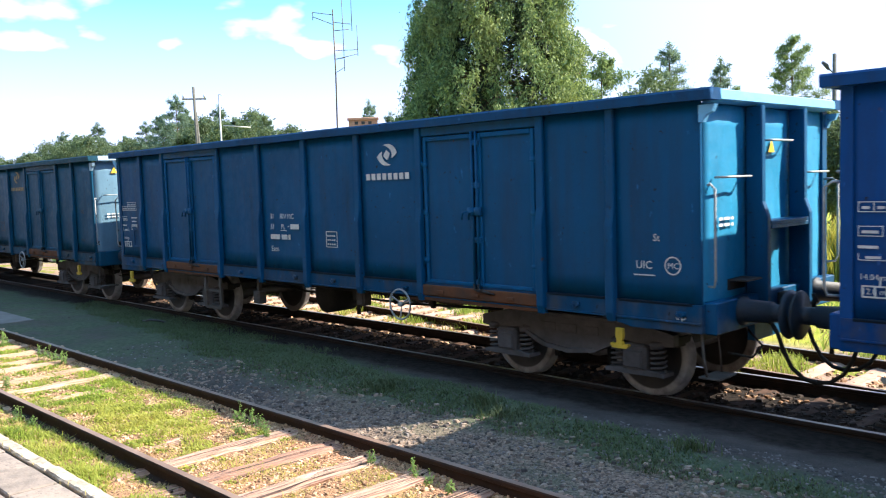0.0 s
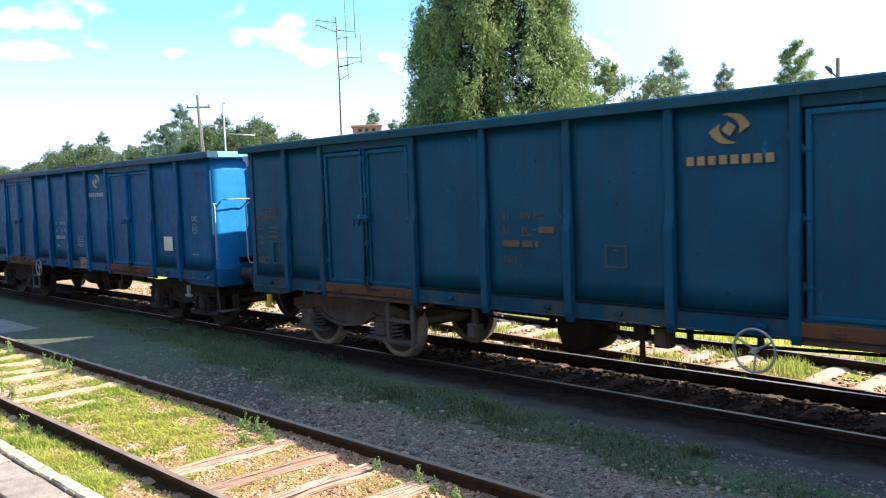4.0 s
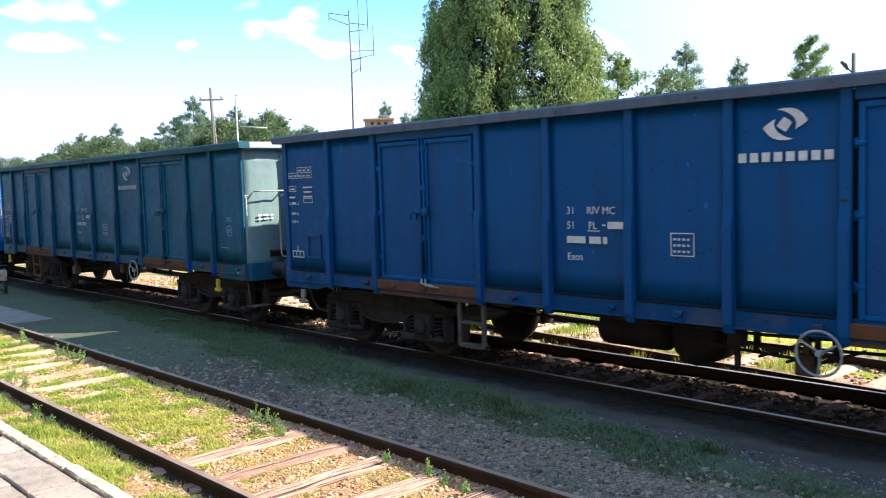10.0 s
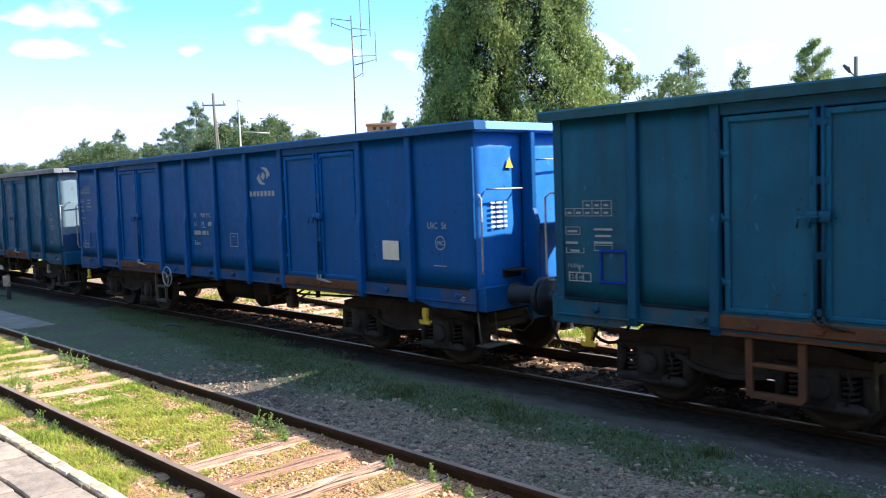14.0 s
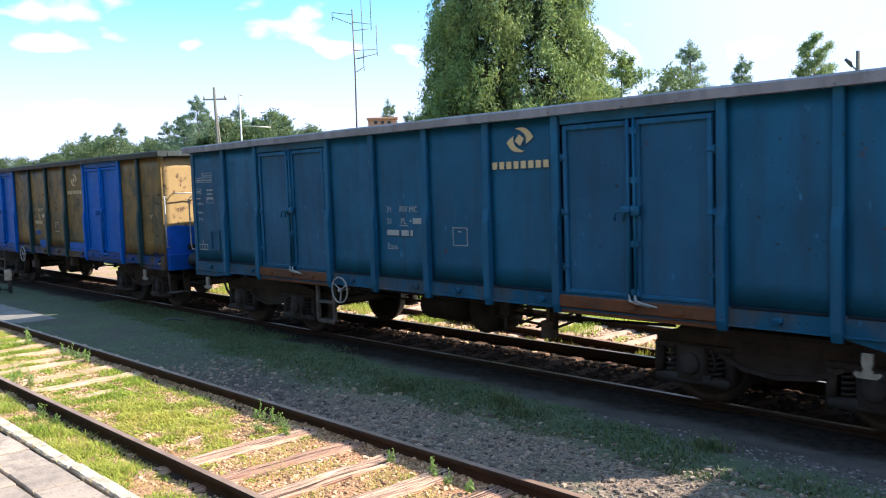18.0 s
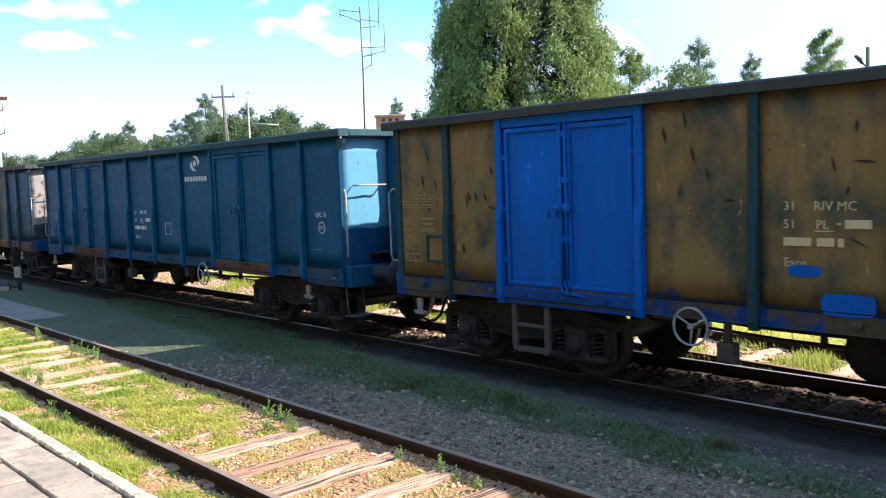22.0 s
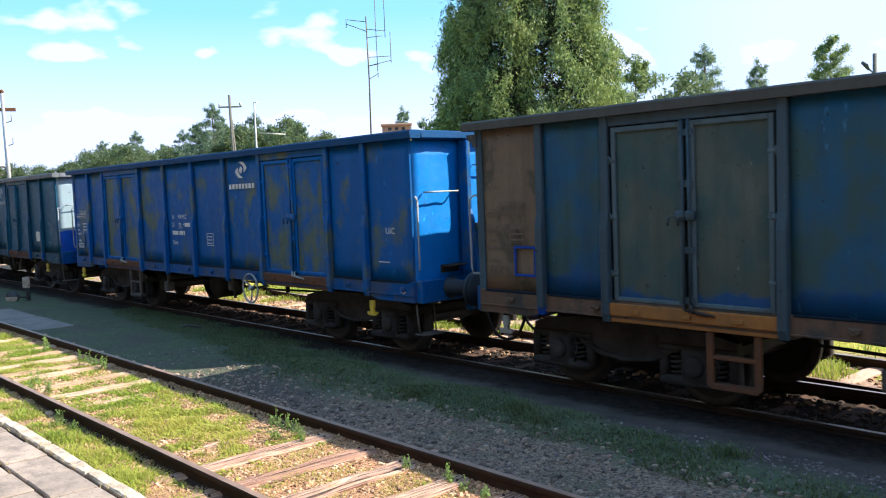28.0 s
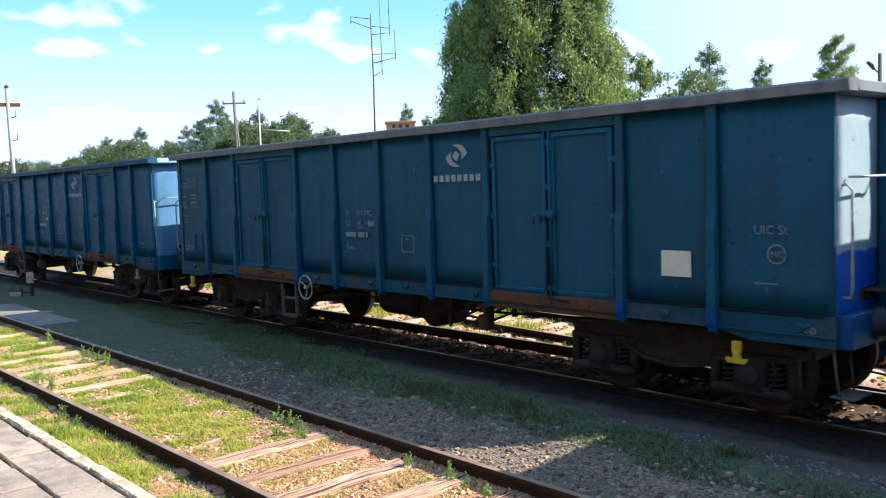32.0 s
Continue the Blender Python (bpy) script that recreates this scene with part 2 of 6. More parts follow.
YELLOW = simple("yellow_paint", (0.62, 0.42, 0.03), (0.45, 0.30, 0.03), 9.0, 0.5)
GREYHOOK = simple("grey_hook", (0.26, 0.25, 0.21), (0.17, 0.155, 0.13), 9.0, 0.6)
WHITE = simple("white_lettering", (0.62, 0.63, 0.62), (0.46, 0.48, 0.48), 14.0, 0.6)
WHITE_DIM = simple("faded_lettering", (0.30, 0.34, 0.36), (0.22, 0.26, 0.29), 14.0, 0.6)
WHITE_FAINT = simple("nearly_worn_lettering", (0.16, 0.21, 0.25), (0.11, 0.155, 0.19), 14.0, 0.6)
BUFF = simple("buff_lettering", (0.50, 0.42, 0.22), (0.42, 0.36, 0.22), 14.0, 0.6)
FAINT_RUST = simple("nearly_gone_lettering", (0.13, 0.10, 0.075), (0.10, 0.080, 0.062), 14.0, 0.7)
OLDBUFF = simple("worn_buff_lettering", (0.30, 0.21, 0.085), (0.20, 0.15, 0.07), 14.0, 0.6)
PAPER = simple("paper_label", (0.66, 0.64, 0.56), (0.58, 0.55, 0.46), 6.0, 0.8)
BLACKBOX = simple("dark_plate", (0.03, 0.035, 0.04), (0.05, 0.05, 0.055), 8.0, 0.6)
SIGN_YELLOW = simple("sign_yellow", (0.75, 0.50, 0.03), (0.66, 0.42, 0.03), 9.0, 0.5)
BUFFER = simple("grimy_buffer_steel", (0.003, 0.018, 0.040), (0.014, 0.018, 0.024), 6.0, 0.6)
HOSE = simple("black_rubber", (0.02, 0.02, 0.02), (0.035, 0.033, 0.03), 9.0, 0.7)
CONCRETE = simple("dull_concrete", (0.19, 0.18, 0.165), (0.13, 0.125, 0.115), 3.0, 0.9)
slab_m = Mat("platform_slab_concrete", 0.92).shift()
slab_c = slab_m.random((0.33, 0.27, 0.225), (0.23, 0.19, 0.16))
slab_c = slab_m.mix(slab_c, (0.13, 0.11, 0.095), slab_m.times(slab_m.noise(5.0, 0.45, 0.66, 6.0), 0.75))
slab_c = slab_m.mix(slab_c, (0.08, 0.07, 0.06), slab_m.times(slab_m.noise(38.0, 0.58, 0.68, 4.0), 0.7))
slab_m.colour(slab_c)
slab_m.bump(slab_m.noise(30.0, 0.2, 0.8, 5.0), 0.5, 0.008)
SLABS = slab_m.m
edge_m = Mat("worn_pale_edge_stone", 0.88).shift()
edge_c = edge_m.mix((0.46, 0.40, 0.32), (0.30, 0.25, 0.19), edge_m.noise(7.0, 0.38, 0.62))
edge_c = edge_m.mix(edge_c, (0.12, 0.10, 0.08), edge_m.times(edge_m.noise(13.0, 0.58, 0.66, 5.0), 0.8))
edge_m.colour(edge_c)
edge_m.bump(edge_m.noise(22.0, 0.2, 0.8, 5.0), 0.7, 0.012)
EDGEWHITE = edge_m.m
POLE_WOOD = simple("grey_pole_wood", (0.15, 0.15, 0.13), (0.09, 0.085, 0.075), 8.0, 0.9)
GALV = simple("galvanised_steel", (0.42, 0.43, 0.43), (0.30, 0.31, 0.32), 9.0, 0.5, 0.5)
MASTIRON = simple("dark_mast_steel", (0.07, 0.065, 0.06), (0.13, 0.10, 0.08), 9.0, 0.6, 0.3)
BRICKRED = simple("red_brick", (0.42, 0.23, 0.16), (0.52, 0.31, 0.22), 11.0, 0.9)
PLASTER = simple("cream_render", (0.55, 0.50, 0.40), (0.47, 0.42, 0.33), 2.0, 0.9)
ROOFTILE = simple("roof_sheet", (0.13, 0.07, 0.055), (0.18, 0.10, 0.075), 5.0, 0.8)
BARK = simple("bark", (0.10, 0.075, 0.055), (0.16, 0.11, 0.075), 8.0, 0.95)
STONE_M = Mat("ballast_stone", 0.9)
STONE_M.b.inputs["Specular IOR Level"].default_value = 0.15
STONE_M.colour(STONE_M.mix(STONE_M.island((0.17, 0.095, 0.055), (0.66, 0.44, 0.28)), (0.08, 0.05, 0.034), STONE_M.times(STONE_M.noise(40.0, 0.5, 0.75), 0.6)))
# grey in place of tan, as stone looks under skylight in shadow
DARKSTONE = Mat("shaded_grey_stone", 0.9)
DARKSTONE.b.inputs["Specular IOR Level"].default_value = 0.15
DARKSTONE.colour(DARKSTONE.mix(DARKSTONE.island((0.045, 0.042, 0.043), (0.25, 0.225, 0.215)), (0.05, 0.045, 0.04), DARKSTONE.times(DARKSTONE.noise(30.0, 0.45, 0.75), 0.5)))
# tan gravel with its colours lowered for the train's shadow
YARDSTONE = Mat("shaded_tan_yard_stone", 0.9)
YARDSTONE.b.inputs["Specular IOR Level"].default_value = 0.15
YARDSTONE.colour(YARDSTONE.mix(YARDSTONE.island((0.060, 0.052, 0.048), (0.34, 0.265, 0.205)), (0.06, 0.05, 0.045), YARDSTONE.times(YARDSTONE.noise(30.0, 0.45, 0.75), 0.5)))
# oily stone, its colours lowered further for the shade beneath the wagons
SHADED_OILSTONE = Mat("oily_shaded_ballast_stone", 0.85)
SHADED_OILSTONE.b.inputs["Specular IOR Level"].default_value = 0.15
SHADED_OILSTONE.colour(SHADED_OILSTONE.mix(SHADED_OILSTONE.island((0.020, 0.017, 0.015), (0.075, 0.058, 0.050)), (0.018, 0.015, 0.014), SHADED_OILSTONE.times(SHADED_OILSTONE.noise(30.0, 0.45, 0.75), 0.5)))


def leaf_mat(name, a, b, c, through_light=0.45):
    m = Mat(name, 0.6)
    m.b.inputs["Specular IOR Level"].default_value = 0.25
    col = m.island(a, b)
    col = m.mix(col, c, m.noise(0.5, 0.45, 0.7, 3.0))
    m.colour(col)
    m.b.inputs["Subsurface Weight"].default_value = 0.0
    tr = m.n.new("ShaderNodeBsdfTranslucent")
    m.l.new(m.mix(col, (0.45, 0.55, 0.15), 0.2), tr.inputs["Color"])
    mx = m.n.new("ShaderNodeMixShader")
    mx.inputs[0].default_value = through_light
    m.l.new(m.b.outputs[0], mx.inputs[1])
    m.l.new(tr.outputs[0], mx.inputs[2])
    m.l.new(mx.outputs[0], m.n["Material Output"].inputs["Surface"])
    return m.m


LEAF_BIG = leaf_mat("thuja_foliage", (0.036, 0.095, 0.046), (0.30, 0.38, 0.13), (0.25, 0.28, 0.085), 0.30)
LEAF_WOOD = leaf_mat("woodland_leaves", (0.040, 0.075, 0.048), (0.13, 0.18, 0.09), (0.10, 0.14, 0.07), 0.3)
LEAF_SHADE = leaf_mat("shaded_inner_foliage", (0.018, 0.032, 0.018), (0.038, 0.058, 0.028), (0.028, 0.042, 0.022), 0.1)
# needle green lightened and blued: haze of distance put into the colour
LEAF_PINE = leaf_mat("hazed_pine_needles", (0.07, 0.125, 0.10), (0.19, 0.27, 0.20), (0.14, 0.21, 0.15), 0.42)
LEAF_DEC = leaf_mat("deciduous_leaves", (0.07, 0.125, 0.065), (0.22, 0.30, 0.13), (0.18, 0.24, 0.10), 0.45)
GRASS = leaf_mat("grass_blades", (0.10, 0.17, 0.020), (0.36, 0.45, 0.060), (0.44, 0.42, 0.09))
DRYGRASS = leaf_mat("dry_grass", (0.34, 0.27, 0.09), (0.64, 0.52, 0.21), (0.40, 0.37, 0.09))
# a darker copy of the grass green, for turf in the train's shadow
SHADEGRASS = leaf_mat("shaded_short_grass", (0.040, 0.072, 0.028), (0.105, 0.14, 0.07), (0.10, 0.125, 0.07), 0.25)
WEED = leaf_mat("weed_leaves", (0.10, 0.18, 0.04), (0.22, 0.32, 0.10), (0.17, 0.25, 0.07))
GOLDEN = leaf_mat("yellow_weeds", (0.14, 0.17, 0.03), (0.42, 0.34, 0.03), (0.22, 0.22, 0.04))

# ground: soil and gravel between the tracks with patches of turf, tan ballast along the near track, grass beyond
gm = Mat("ground_soil", 0.95).world()
gm.b.inputs["Specular IOR Level"].default_value = 0.06
g_xyz = gm.n.new("ShaderNodeSeparateXYZ")
gm.l.new(gm.co, g_xyz.inputs[0])


def band(m, value, lo, hi):
    r = m.n.new("ShaderNodeMapRange")
    r.interpolation_type = "SMOOTHSTEP"
    r.inputs["From Min"].default_value, r.inputs["From Max"].default_value = lo, hi
    m.l.new(value, r.inputs["Value"])
    return r.outputs["Result"]


# soil, turf and grit colours are lowered for the shadow of the train
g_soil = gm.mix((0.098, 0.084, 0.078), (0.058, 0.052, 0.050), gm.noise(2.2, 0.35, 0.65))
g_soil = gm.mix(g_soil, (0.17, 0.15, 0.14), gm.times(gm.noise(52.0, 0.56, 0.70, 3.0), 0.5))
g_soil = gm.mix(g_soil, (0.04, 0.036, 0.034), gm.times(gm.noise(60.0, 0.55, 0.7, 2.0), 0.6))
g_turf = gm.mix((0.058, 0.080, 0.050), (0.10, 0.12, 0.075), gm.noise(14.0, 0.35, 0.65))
# the turf lies in one broad strip that drifts towards the near track
g_strip, g_abs = gm.n.new("ShaderNodeMath"), gm.n.new("ShaderNodeMath")
g_strip.operation, g_strip.inputs[1].default_value = "MULTIPLY_ADD", 0.16
gm.l.new(g_xyz.outputs["X"], g_strip.inputs[0])
gm.l.new(g_xyz.outputs["Y"], g_strip.inputs[2])
g_abs.operation = "ADD"
g_abs.inputs[1].default_value = 2.25
gm.l.new(g_strip.outputs[0], g_abs.inputs[0])
g_dist = gm.n.new("ShaderNodeMath")
g_dist.operation = "ABSOLUTE"
gm.l.new(g_abs.outputs[0], g_dist.inputs[0])
g_edge = gm.n.new("ShaderNodeMath")
g_edge.operation = "MULTIPLY_ADD"
g_edge.inputs[1].default_value = 1.1
gm.l.new(gm.noise(1.3, 0.0, 1.0, 5.0), g_edge.inputs[0])
gm.l.new(g_dist.outputs[0], g_edge.inputs[2])
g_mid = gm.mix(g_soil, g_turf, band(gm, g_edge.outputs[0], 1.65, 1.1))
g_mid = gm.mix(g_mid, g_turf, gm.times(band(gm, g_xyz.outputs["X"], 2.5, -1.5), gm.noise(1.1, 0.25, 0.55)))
g_tan = gm.mix((0.42, 0.29, 0.16), (0.22, 0.145, 0.08), gm.noise(20.0, 0.4, 0.65))
g_tan = gm.mix(g_tan, (0.40, 0.215, 0.125), gm.times(band(gm, g_xyz.outputs["X"], 1.5, 4.5), gm.noise(3.0, 0.3, 0.6)))
# dark specks that stand for shade between the stones
g_tan = gm.mix(g_tan, (0.055, 0.036, 0.025), gm.times(gm.noise(55.0, 0.50, 0.60, 3.0), 0.9))
g_far = gm.mix((0.22, 0.27, 0.03), (0.32, 0.30, 0.06), gm.noise(0.8, 0.4, 0.62))
g_grit = gm.mix((0.29, 0.215, 0.165), (0.125, 0.098, 0.082), gm.noise(45.0, 0.4, 0.62, 3.0))
# darker dips of stone size, shade in the gaps put into the colour
g_grit = gm.mix(g_grit, (0.045, 0.033, 0.026), gm.times(gm.noise(38.0, 0.50, 0.60, 3.0), 0.8))
g_grit = gm.mix(g_grit, (0.05, 0.043, 0.04), gm.times(gm.noise(9.0, 0.45, 0.62, 6.0), 0.3))
g_wave = gm.n.new("ShaderNodeMath")
g_wave.operation, g_wave.inputs[1].default_value = "MULTIPLY_ADD", 0.7
gm.l.new(gm.noise(1.5, 0.0, 1.0, 5.0), g_wave.inputs[0])
gm.l.new(g_xyz.outputs["Y"], g_wave.inputs[2])
g_col = gm.mix(g_mid, g_grit, gm.times(band(gm, g_wave.outputs[0], -2.65, -3.15), gm.times(band(gm, g_xyz.outputs["X"], 1.5, 4.2), gm.noise(1.4, 0.15, 0.5))))
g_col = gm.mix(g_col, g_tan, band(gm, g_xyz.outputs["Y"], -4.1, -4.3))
# brake-dust black beside the train, darkened further for the shade under it
g_soot_shade = gm.mix((0.034, 0.028, 0.025), (0.016, 0.014, 0.013), gm.noise(12.0, 0.4, 0.62))
g_col = gm.mix(g_col, g_soot_shade, band(gm, g_wave.outputs[0], -1.30, -0.95))
g_pale = gm.mix((0.40, 0.29, 0.22), (0.20, 0.135, 0.10), gm.noise(30.0, 0.4, 0.62))
g_pale = gm.mix(g_pale, (0.20, 0.22, 0.04), gm.noise(1.1, 0.50, 0.60, 4.0))
g_col = gm.mix(g_col, g_pale, band(gm, g_xyz.outputs["Y"], 0.70, 0.95))
g_col = gm.mix(g_col, g_far, band(gm, g_xyz.outputs["Y"], 3.0, 3.8))
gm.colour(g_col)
gm.bump(gm.noise(40.0, 0.25, 0.75, 4.0), 0.6, 0.018)
GROUND = gm.m


# ---- mesh helpers ----
def mesh_of(bm, name, smooth=False):
    me = bpy.data.meshes.new(name)
    if smooth:
        for f in bm.faces:
            f.smooth = True
    bm.to_mesh(me)
    bm.free()
    return me


def box(bm, x0, x1, y0, y1, z0, z1, bevel=0.0):
    made = bmesh.ops.create_cube(bm, size=1.0)["verts"]
    for v in made:
        v.co = Vector((x0 + (v.co.x + 0.5) * (x1 - x0), y0 + (v.co.y + 0.5) * (y1 - y0), z0 + (v.co.z + 0.5) * (z1 - z0)))
    if bevel:
        edges = list({e for v in made for e in v.link_edges})
        bmesh.ops.bevel(bm, geom=edges, offset=bevel, segments=1, affect="EDGES")
    return bm


def prism(bm, outline, lo, hi, axis="y"):
    """An outline of two coordinates, drawn out along the third axis."""
    def place(a, b, c):
        return {"y": (a, c, b), "x": (c, a, b), "z": (a, b, c)}[axis]
    rings = [[bm.verts.new(place(a, b, c)) for a, b in outline] for c in (lo, hi)]
    n = len(outline)
    bm.faces.new(rings[0])
    bm.faces.new(rings[1][::-1])
    for i in range(n):
        bm.faces.new((rings[0][i], rings[1][i], rings[1][(i + 1) % n], rings[0][(i + 1) % n]))
    bmesh.ops.recalc_face_normals(bm, faces=bm.faces[:])
    return bm


def tube(bm, points, radius, sides=8, closed=False):
    """A round bar along points."""
    pts = [Vector(p) for p in points]
    rings, up = [], Vector((0.13, 0.21, 0.97))
    for i, p in enumerate(pts):
        a = pts[i - 1] if i or closed else p
        b = pts[(i + 1) % len(pts)] if i + 1 < len(pts) or closed else p
        way = (b - a).normalized()
        side = way.cross(up)
        side = side.normalized() if side.length > 1e-3 else way.orthogonal().normalized()
        over = side.cross(way)
        r = radius[i] if isinstance(radius, (list, tuple)) else radius
        rings.append([bm.verts.new(p + r * (math.cos(2 * math.pi * k / sides) * side + math.sin(2 * math.pi * k / sides) * over)) for k in range(sides)])
    n = len(rings)
    for i in range(n if closed else n - 1):
        for k in range(sides):
            bm.faces.new((rings[i][k], rings[i][(k + 1) % sides], rings[(i + 1) % n][(k + 1) % sides], rings[(i + 1) % n][k]))
    if not closed:
        bm.faces.new(rings[0][::-1])
        bm.faces.new(rings[-1])
    for f in bm.faces:
        f.smooth = True
    return bm


def lathe(bm, profile, axis="y", sides=28, centre=(0, 0, 0)):
    """A profile of (along, radius), turned round an axis."""
    rings = []
    for a, r in profile:
        ring = []
        for k in range(sides):
            u, v = r * math.cos(2 * math.pi * k / sides), r * math.sin(2 * math.pi * k / sides)
            co = {"y": (u, a, v), "x": (a, u, v), "z": (u, v, a)}[axis]
            ring.append(bm.verts.new(Vector(co) + Vector(centre)))
        rings.append(ring)
    for a, b in zip(rings, rings[1:]):
        for k in range(sides):
            f = bm.faces.new((a[k], a[(k + 1) % sides], b[(k + 1) % sides], b[k]))
            f.smooth = True
    bm.faces.new(rings[0])
    bm.faces.new(rings[-1][::-1])
    bmesh.ops.recalc_face_normals(bm, faces=bm.faces[:])
    return bm


def part(name, mesh, material, parent=None, label="", at=None):
    """One mesh object, under a thing or a part; the mesh may be shared, the material is the object's own."""
    if isinstance(mesh, bmesh.types.BMesh):
        mesh = mesh_of(mesh, name)
    if not mesh.materials:
        mesh.materials.append(None)
    ob = new(name, mesh)
    ob.material_slots[0].link = "OBJECT"
    ob.material_slots[0].material = material
    if parent:
        ob.parent = parent
    if at is not None:
        ob.matrix_basis = at
    if label:
        tagged(ob, label)
    return ob


SHARED = {}


def shared(key, build, smooth=False):
    if key not in SHARED:
        bm = bmesh.new()
        build(bm)
        SHARED[key] = mesh_of(bm, key, smooth)
    return SHARED[key]


def words(text, size):
    """Letters as a flat mesh that faces -y, with its lower left corner at the origin."""
    key = f"words {text} {size}"
    if key not in SHARED:
        curve = bpy.data.curves.new("letters", "FONT")
        curve.body, curve.size, curve.extrude = text, size, 0.001
        curve.resolution_u = 2
        ob = new("letters", curve)
        bpy.context.view_layer.update()
        me = bpy.data.meshes.new_from_object(ob.evaluated_get(bpy.context.evaluated_depsgraph_get()))
        me.transform(Matrix.Rotation(math.pi / 2, 4, "X"))
        me.materials.clear()
        bpy.data.objects.remove(ob)
        bpy.data.curves.remove(curve)
        SHARED[key] = me
    return SHARED[key]


# ---- ground and tracks ----
NEAR_RAIL, NEAR_Z = (-4.30, -5.805), 0.22
TRAIN_RAIL = (-0.7525, 0.7525)
# the turnout: a track that leaves the train's own to the left; its two rails at x = 0, and how they slant
BRANCH_RAIL, SLANT = (1.60, 3.07), -0.098


def ground_height(x, y):
    """Height of the ground: low under the train, rising to the near track and the platform."""
    steps = ((-60, 0.10), (-7.2, 0.10), (-6.2, 0.12), (-5.85, 0.085), (-4.40, 0.08), (-4.27, 0.125), (-3.95, 0.105), (-3.4, 0.07), (-2.6, 0.03), (-1.5, -0.045), (-0.86, -0.055), (-0.74, -0.09), (-0.5, -0.125), (0.60, -0.128), (1.6, -0.13), (2.6, -0.14), (60, -0.2))
    z = steps[0][1]
    for (a, za), (b, zb) in zip(steps, steps[1:]):
        if a <= y <= b:
            z = za + (zb - za) * (y - a) / (b - a)
    # the strip between the tracks swells into a low bank, flatter towards the crossing
    bank = 0.15 * math.exp(-((y + 2.75) / 0.72) ** 2) * (0.35 + 0.65 * max(0.0, min(1.0, (x + 0.4) / 2.0))) * (1 - 0.25 * max(0.0, min(1.0, (x - 5.5) / 1.5)))
    z += bank * max(0.0, min(1.0, (x + 12.0) / 4.0))
    return (z if y < 60 else -0.2) + 0.018 * noise.noise(Vector((x * 1.3, y * 1.3, 0))) + 0.008 * noise.noise(Vector((x * 6, y * 6, 3)))


def spread(fine, lo, hi, far):
    v = list(np.arange(lo, hi + 1e-6, fine))
    step, a, b = fine, lo, hi
    while b < far:
        step *= 1.5
        a, b = a - step, b + step
        v = [a] + v + [b]
    return v


gx, gy = spread(0.12, -10.0, 9.5, 1500), spread(0.12, -7.3, 2.5, 1500)
g_verts = [(x, y, ground_height(x, y)) for y in gy for x in gx]
g_faces = [(j * len(gx) + i, j * len(gx) + i + 1, (j + 1) * len(gx) + i + 1, (j + 1) * len(gx) + i) for j in range(len(gy) - 1) for i in range(len(gx) - 1)]
g_mesh = bpy.data.meshes.new("ground")
g_mesh.from_pydata(g_verts, [], g_faces)
g_mesh.polygons.foreach_set("use_smooth", [True] * len(g_faces))
tagged(part("ground", g_mesh, GROUND), "gravelly soil with turf patches beside the railway tracks", "ground", "", "structure")

RAIL_OUTLINE = [(-0.0625, 0), (0.0625, 0), (0.0625, 0.012), (0.012, 0.030), (0.008, 0.10), (0.033, 0.113), (0.035, 0.140), (0.028, 0.149), (-0.028, 0.149), (-0.035, 0.140), (-0.033, 0.113), (-0.008, 0.10), (-0.012, 0.030), (-0.0625, 0.012)]


def rail(y, top, x0, x1, head, label, side=RAILSIDE, slant=0.0):
    bm = bmesh.new()
    prism(bm, [(a, top - 0.149 + b) for a, b in RAIL_OUTLINE], x0, x1, "x")
    ob = tagged(part("rail", bm, side, None, "", pose(0, y, 0, 0, 0, math.degrees(math.atan(slant)))), label, "rail", "railway rails", "structure")
    bm = bmesh.new()
    box(bm, x0, x1, -0.027, 0.027, top - 0.001, top + 0.002)
    part("rail_head", bm, head, ob, "worn running surface")
    return ob


for y in NEAR_RAIL:
    rail(y, NEAR_Z, -60, 40, RAILTOP, "rusty steel rail of the weedy siding")
for y in TRAIN_RAIL:
    rail(y, 0.0, -150, 90, SHINY, "rusty steel rail with polished head under the train", DARKRAIL)
rail(BRANCH_RAIL[0], 0.0, -120, 7.7, RAILTOP, "rusty steel rail of the diverging track", RAILSIDE, SLANT)
rail(BRANCH_RAIL[1], 0.0, -120, 20, SHINY, "steel rail of the diverging track with worn head", RAILSIDE, SLANT)


def sleeper_mesh(k, long=1.25):
    def build(bm):
        rnd = random.Random(k)
        box(bm, -0.125, 0.125, -long, long, -0.14, 0.0)
        bmesh.ops.subdivide_edges(bm, edges=[e for e in bm.edges if abs((e.verts[0].co - e.verts[1].co).y) > 1], cuts=9, use_grid_fill=True)
        bmesh.ops.subdivide_edges(bm, edges=[e for e in bm.edges if abs((e.verts[0].co - e.verts[1].co).x) > 0.2], cuts=3, use_grid_fill=True)
        for v in bm.verts:
            if v.co.z > -0.01:
                v.co.z += rnd.uniform(-0.016, 0.006) - 0.02 * (abs(v.co.x) > 0.1)
            v.co.x += rnd.uniform(-0.007, 0.007)
            v.co.y += rnd.uniform(-0.01, 0.01)
    return shared(f"sleeper {k} {long}", build)


def sleeper(x, y, top, k, label, group, long=1.25, wood=TIE):
    return tagged(part("sleeper", sleeper_mesh(k % 4, long), wood, None, "", pose(x, y, top, 0, 0, ((k * 37) % 7 - 3) * 0.5)), label, "sleeper", group)


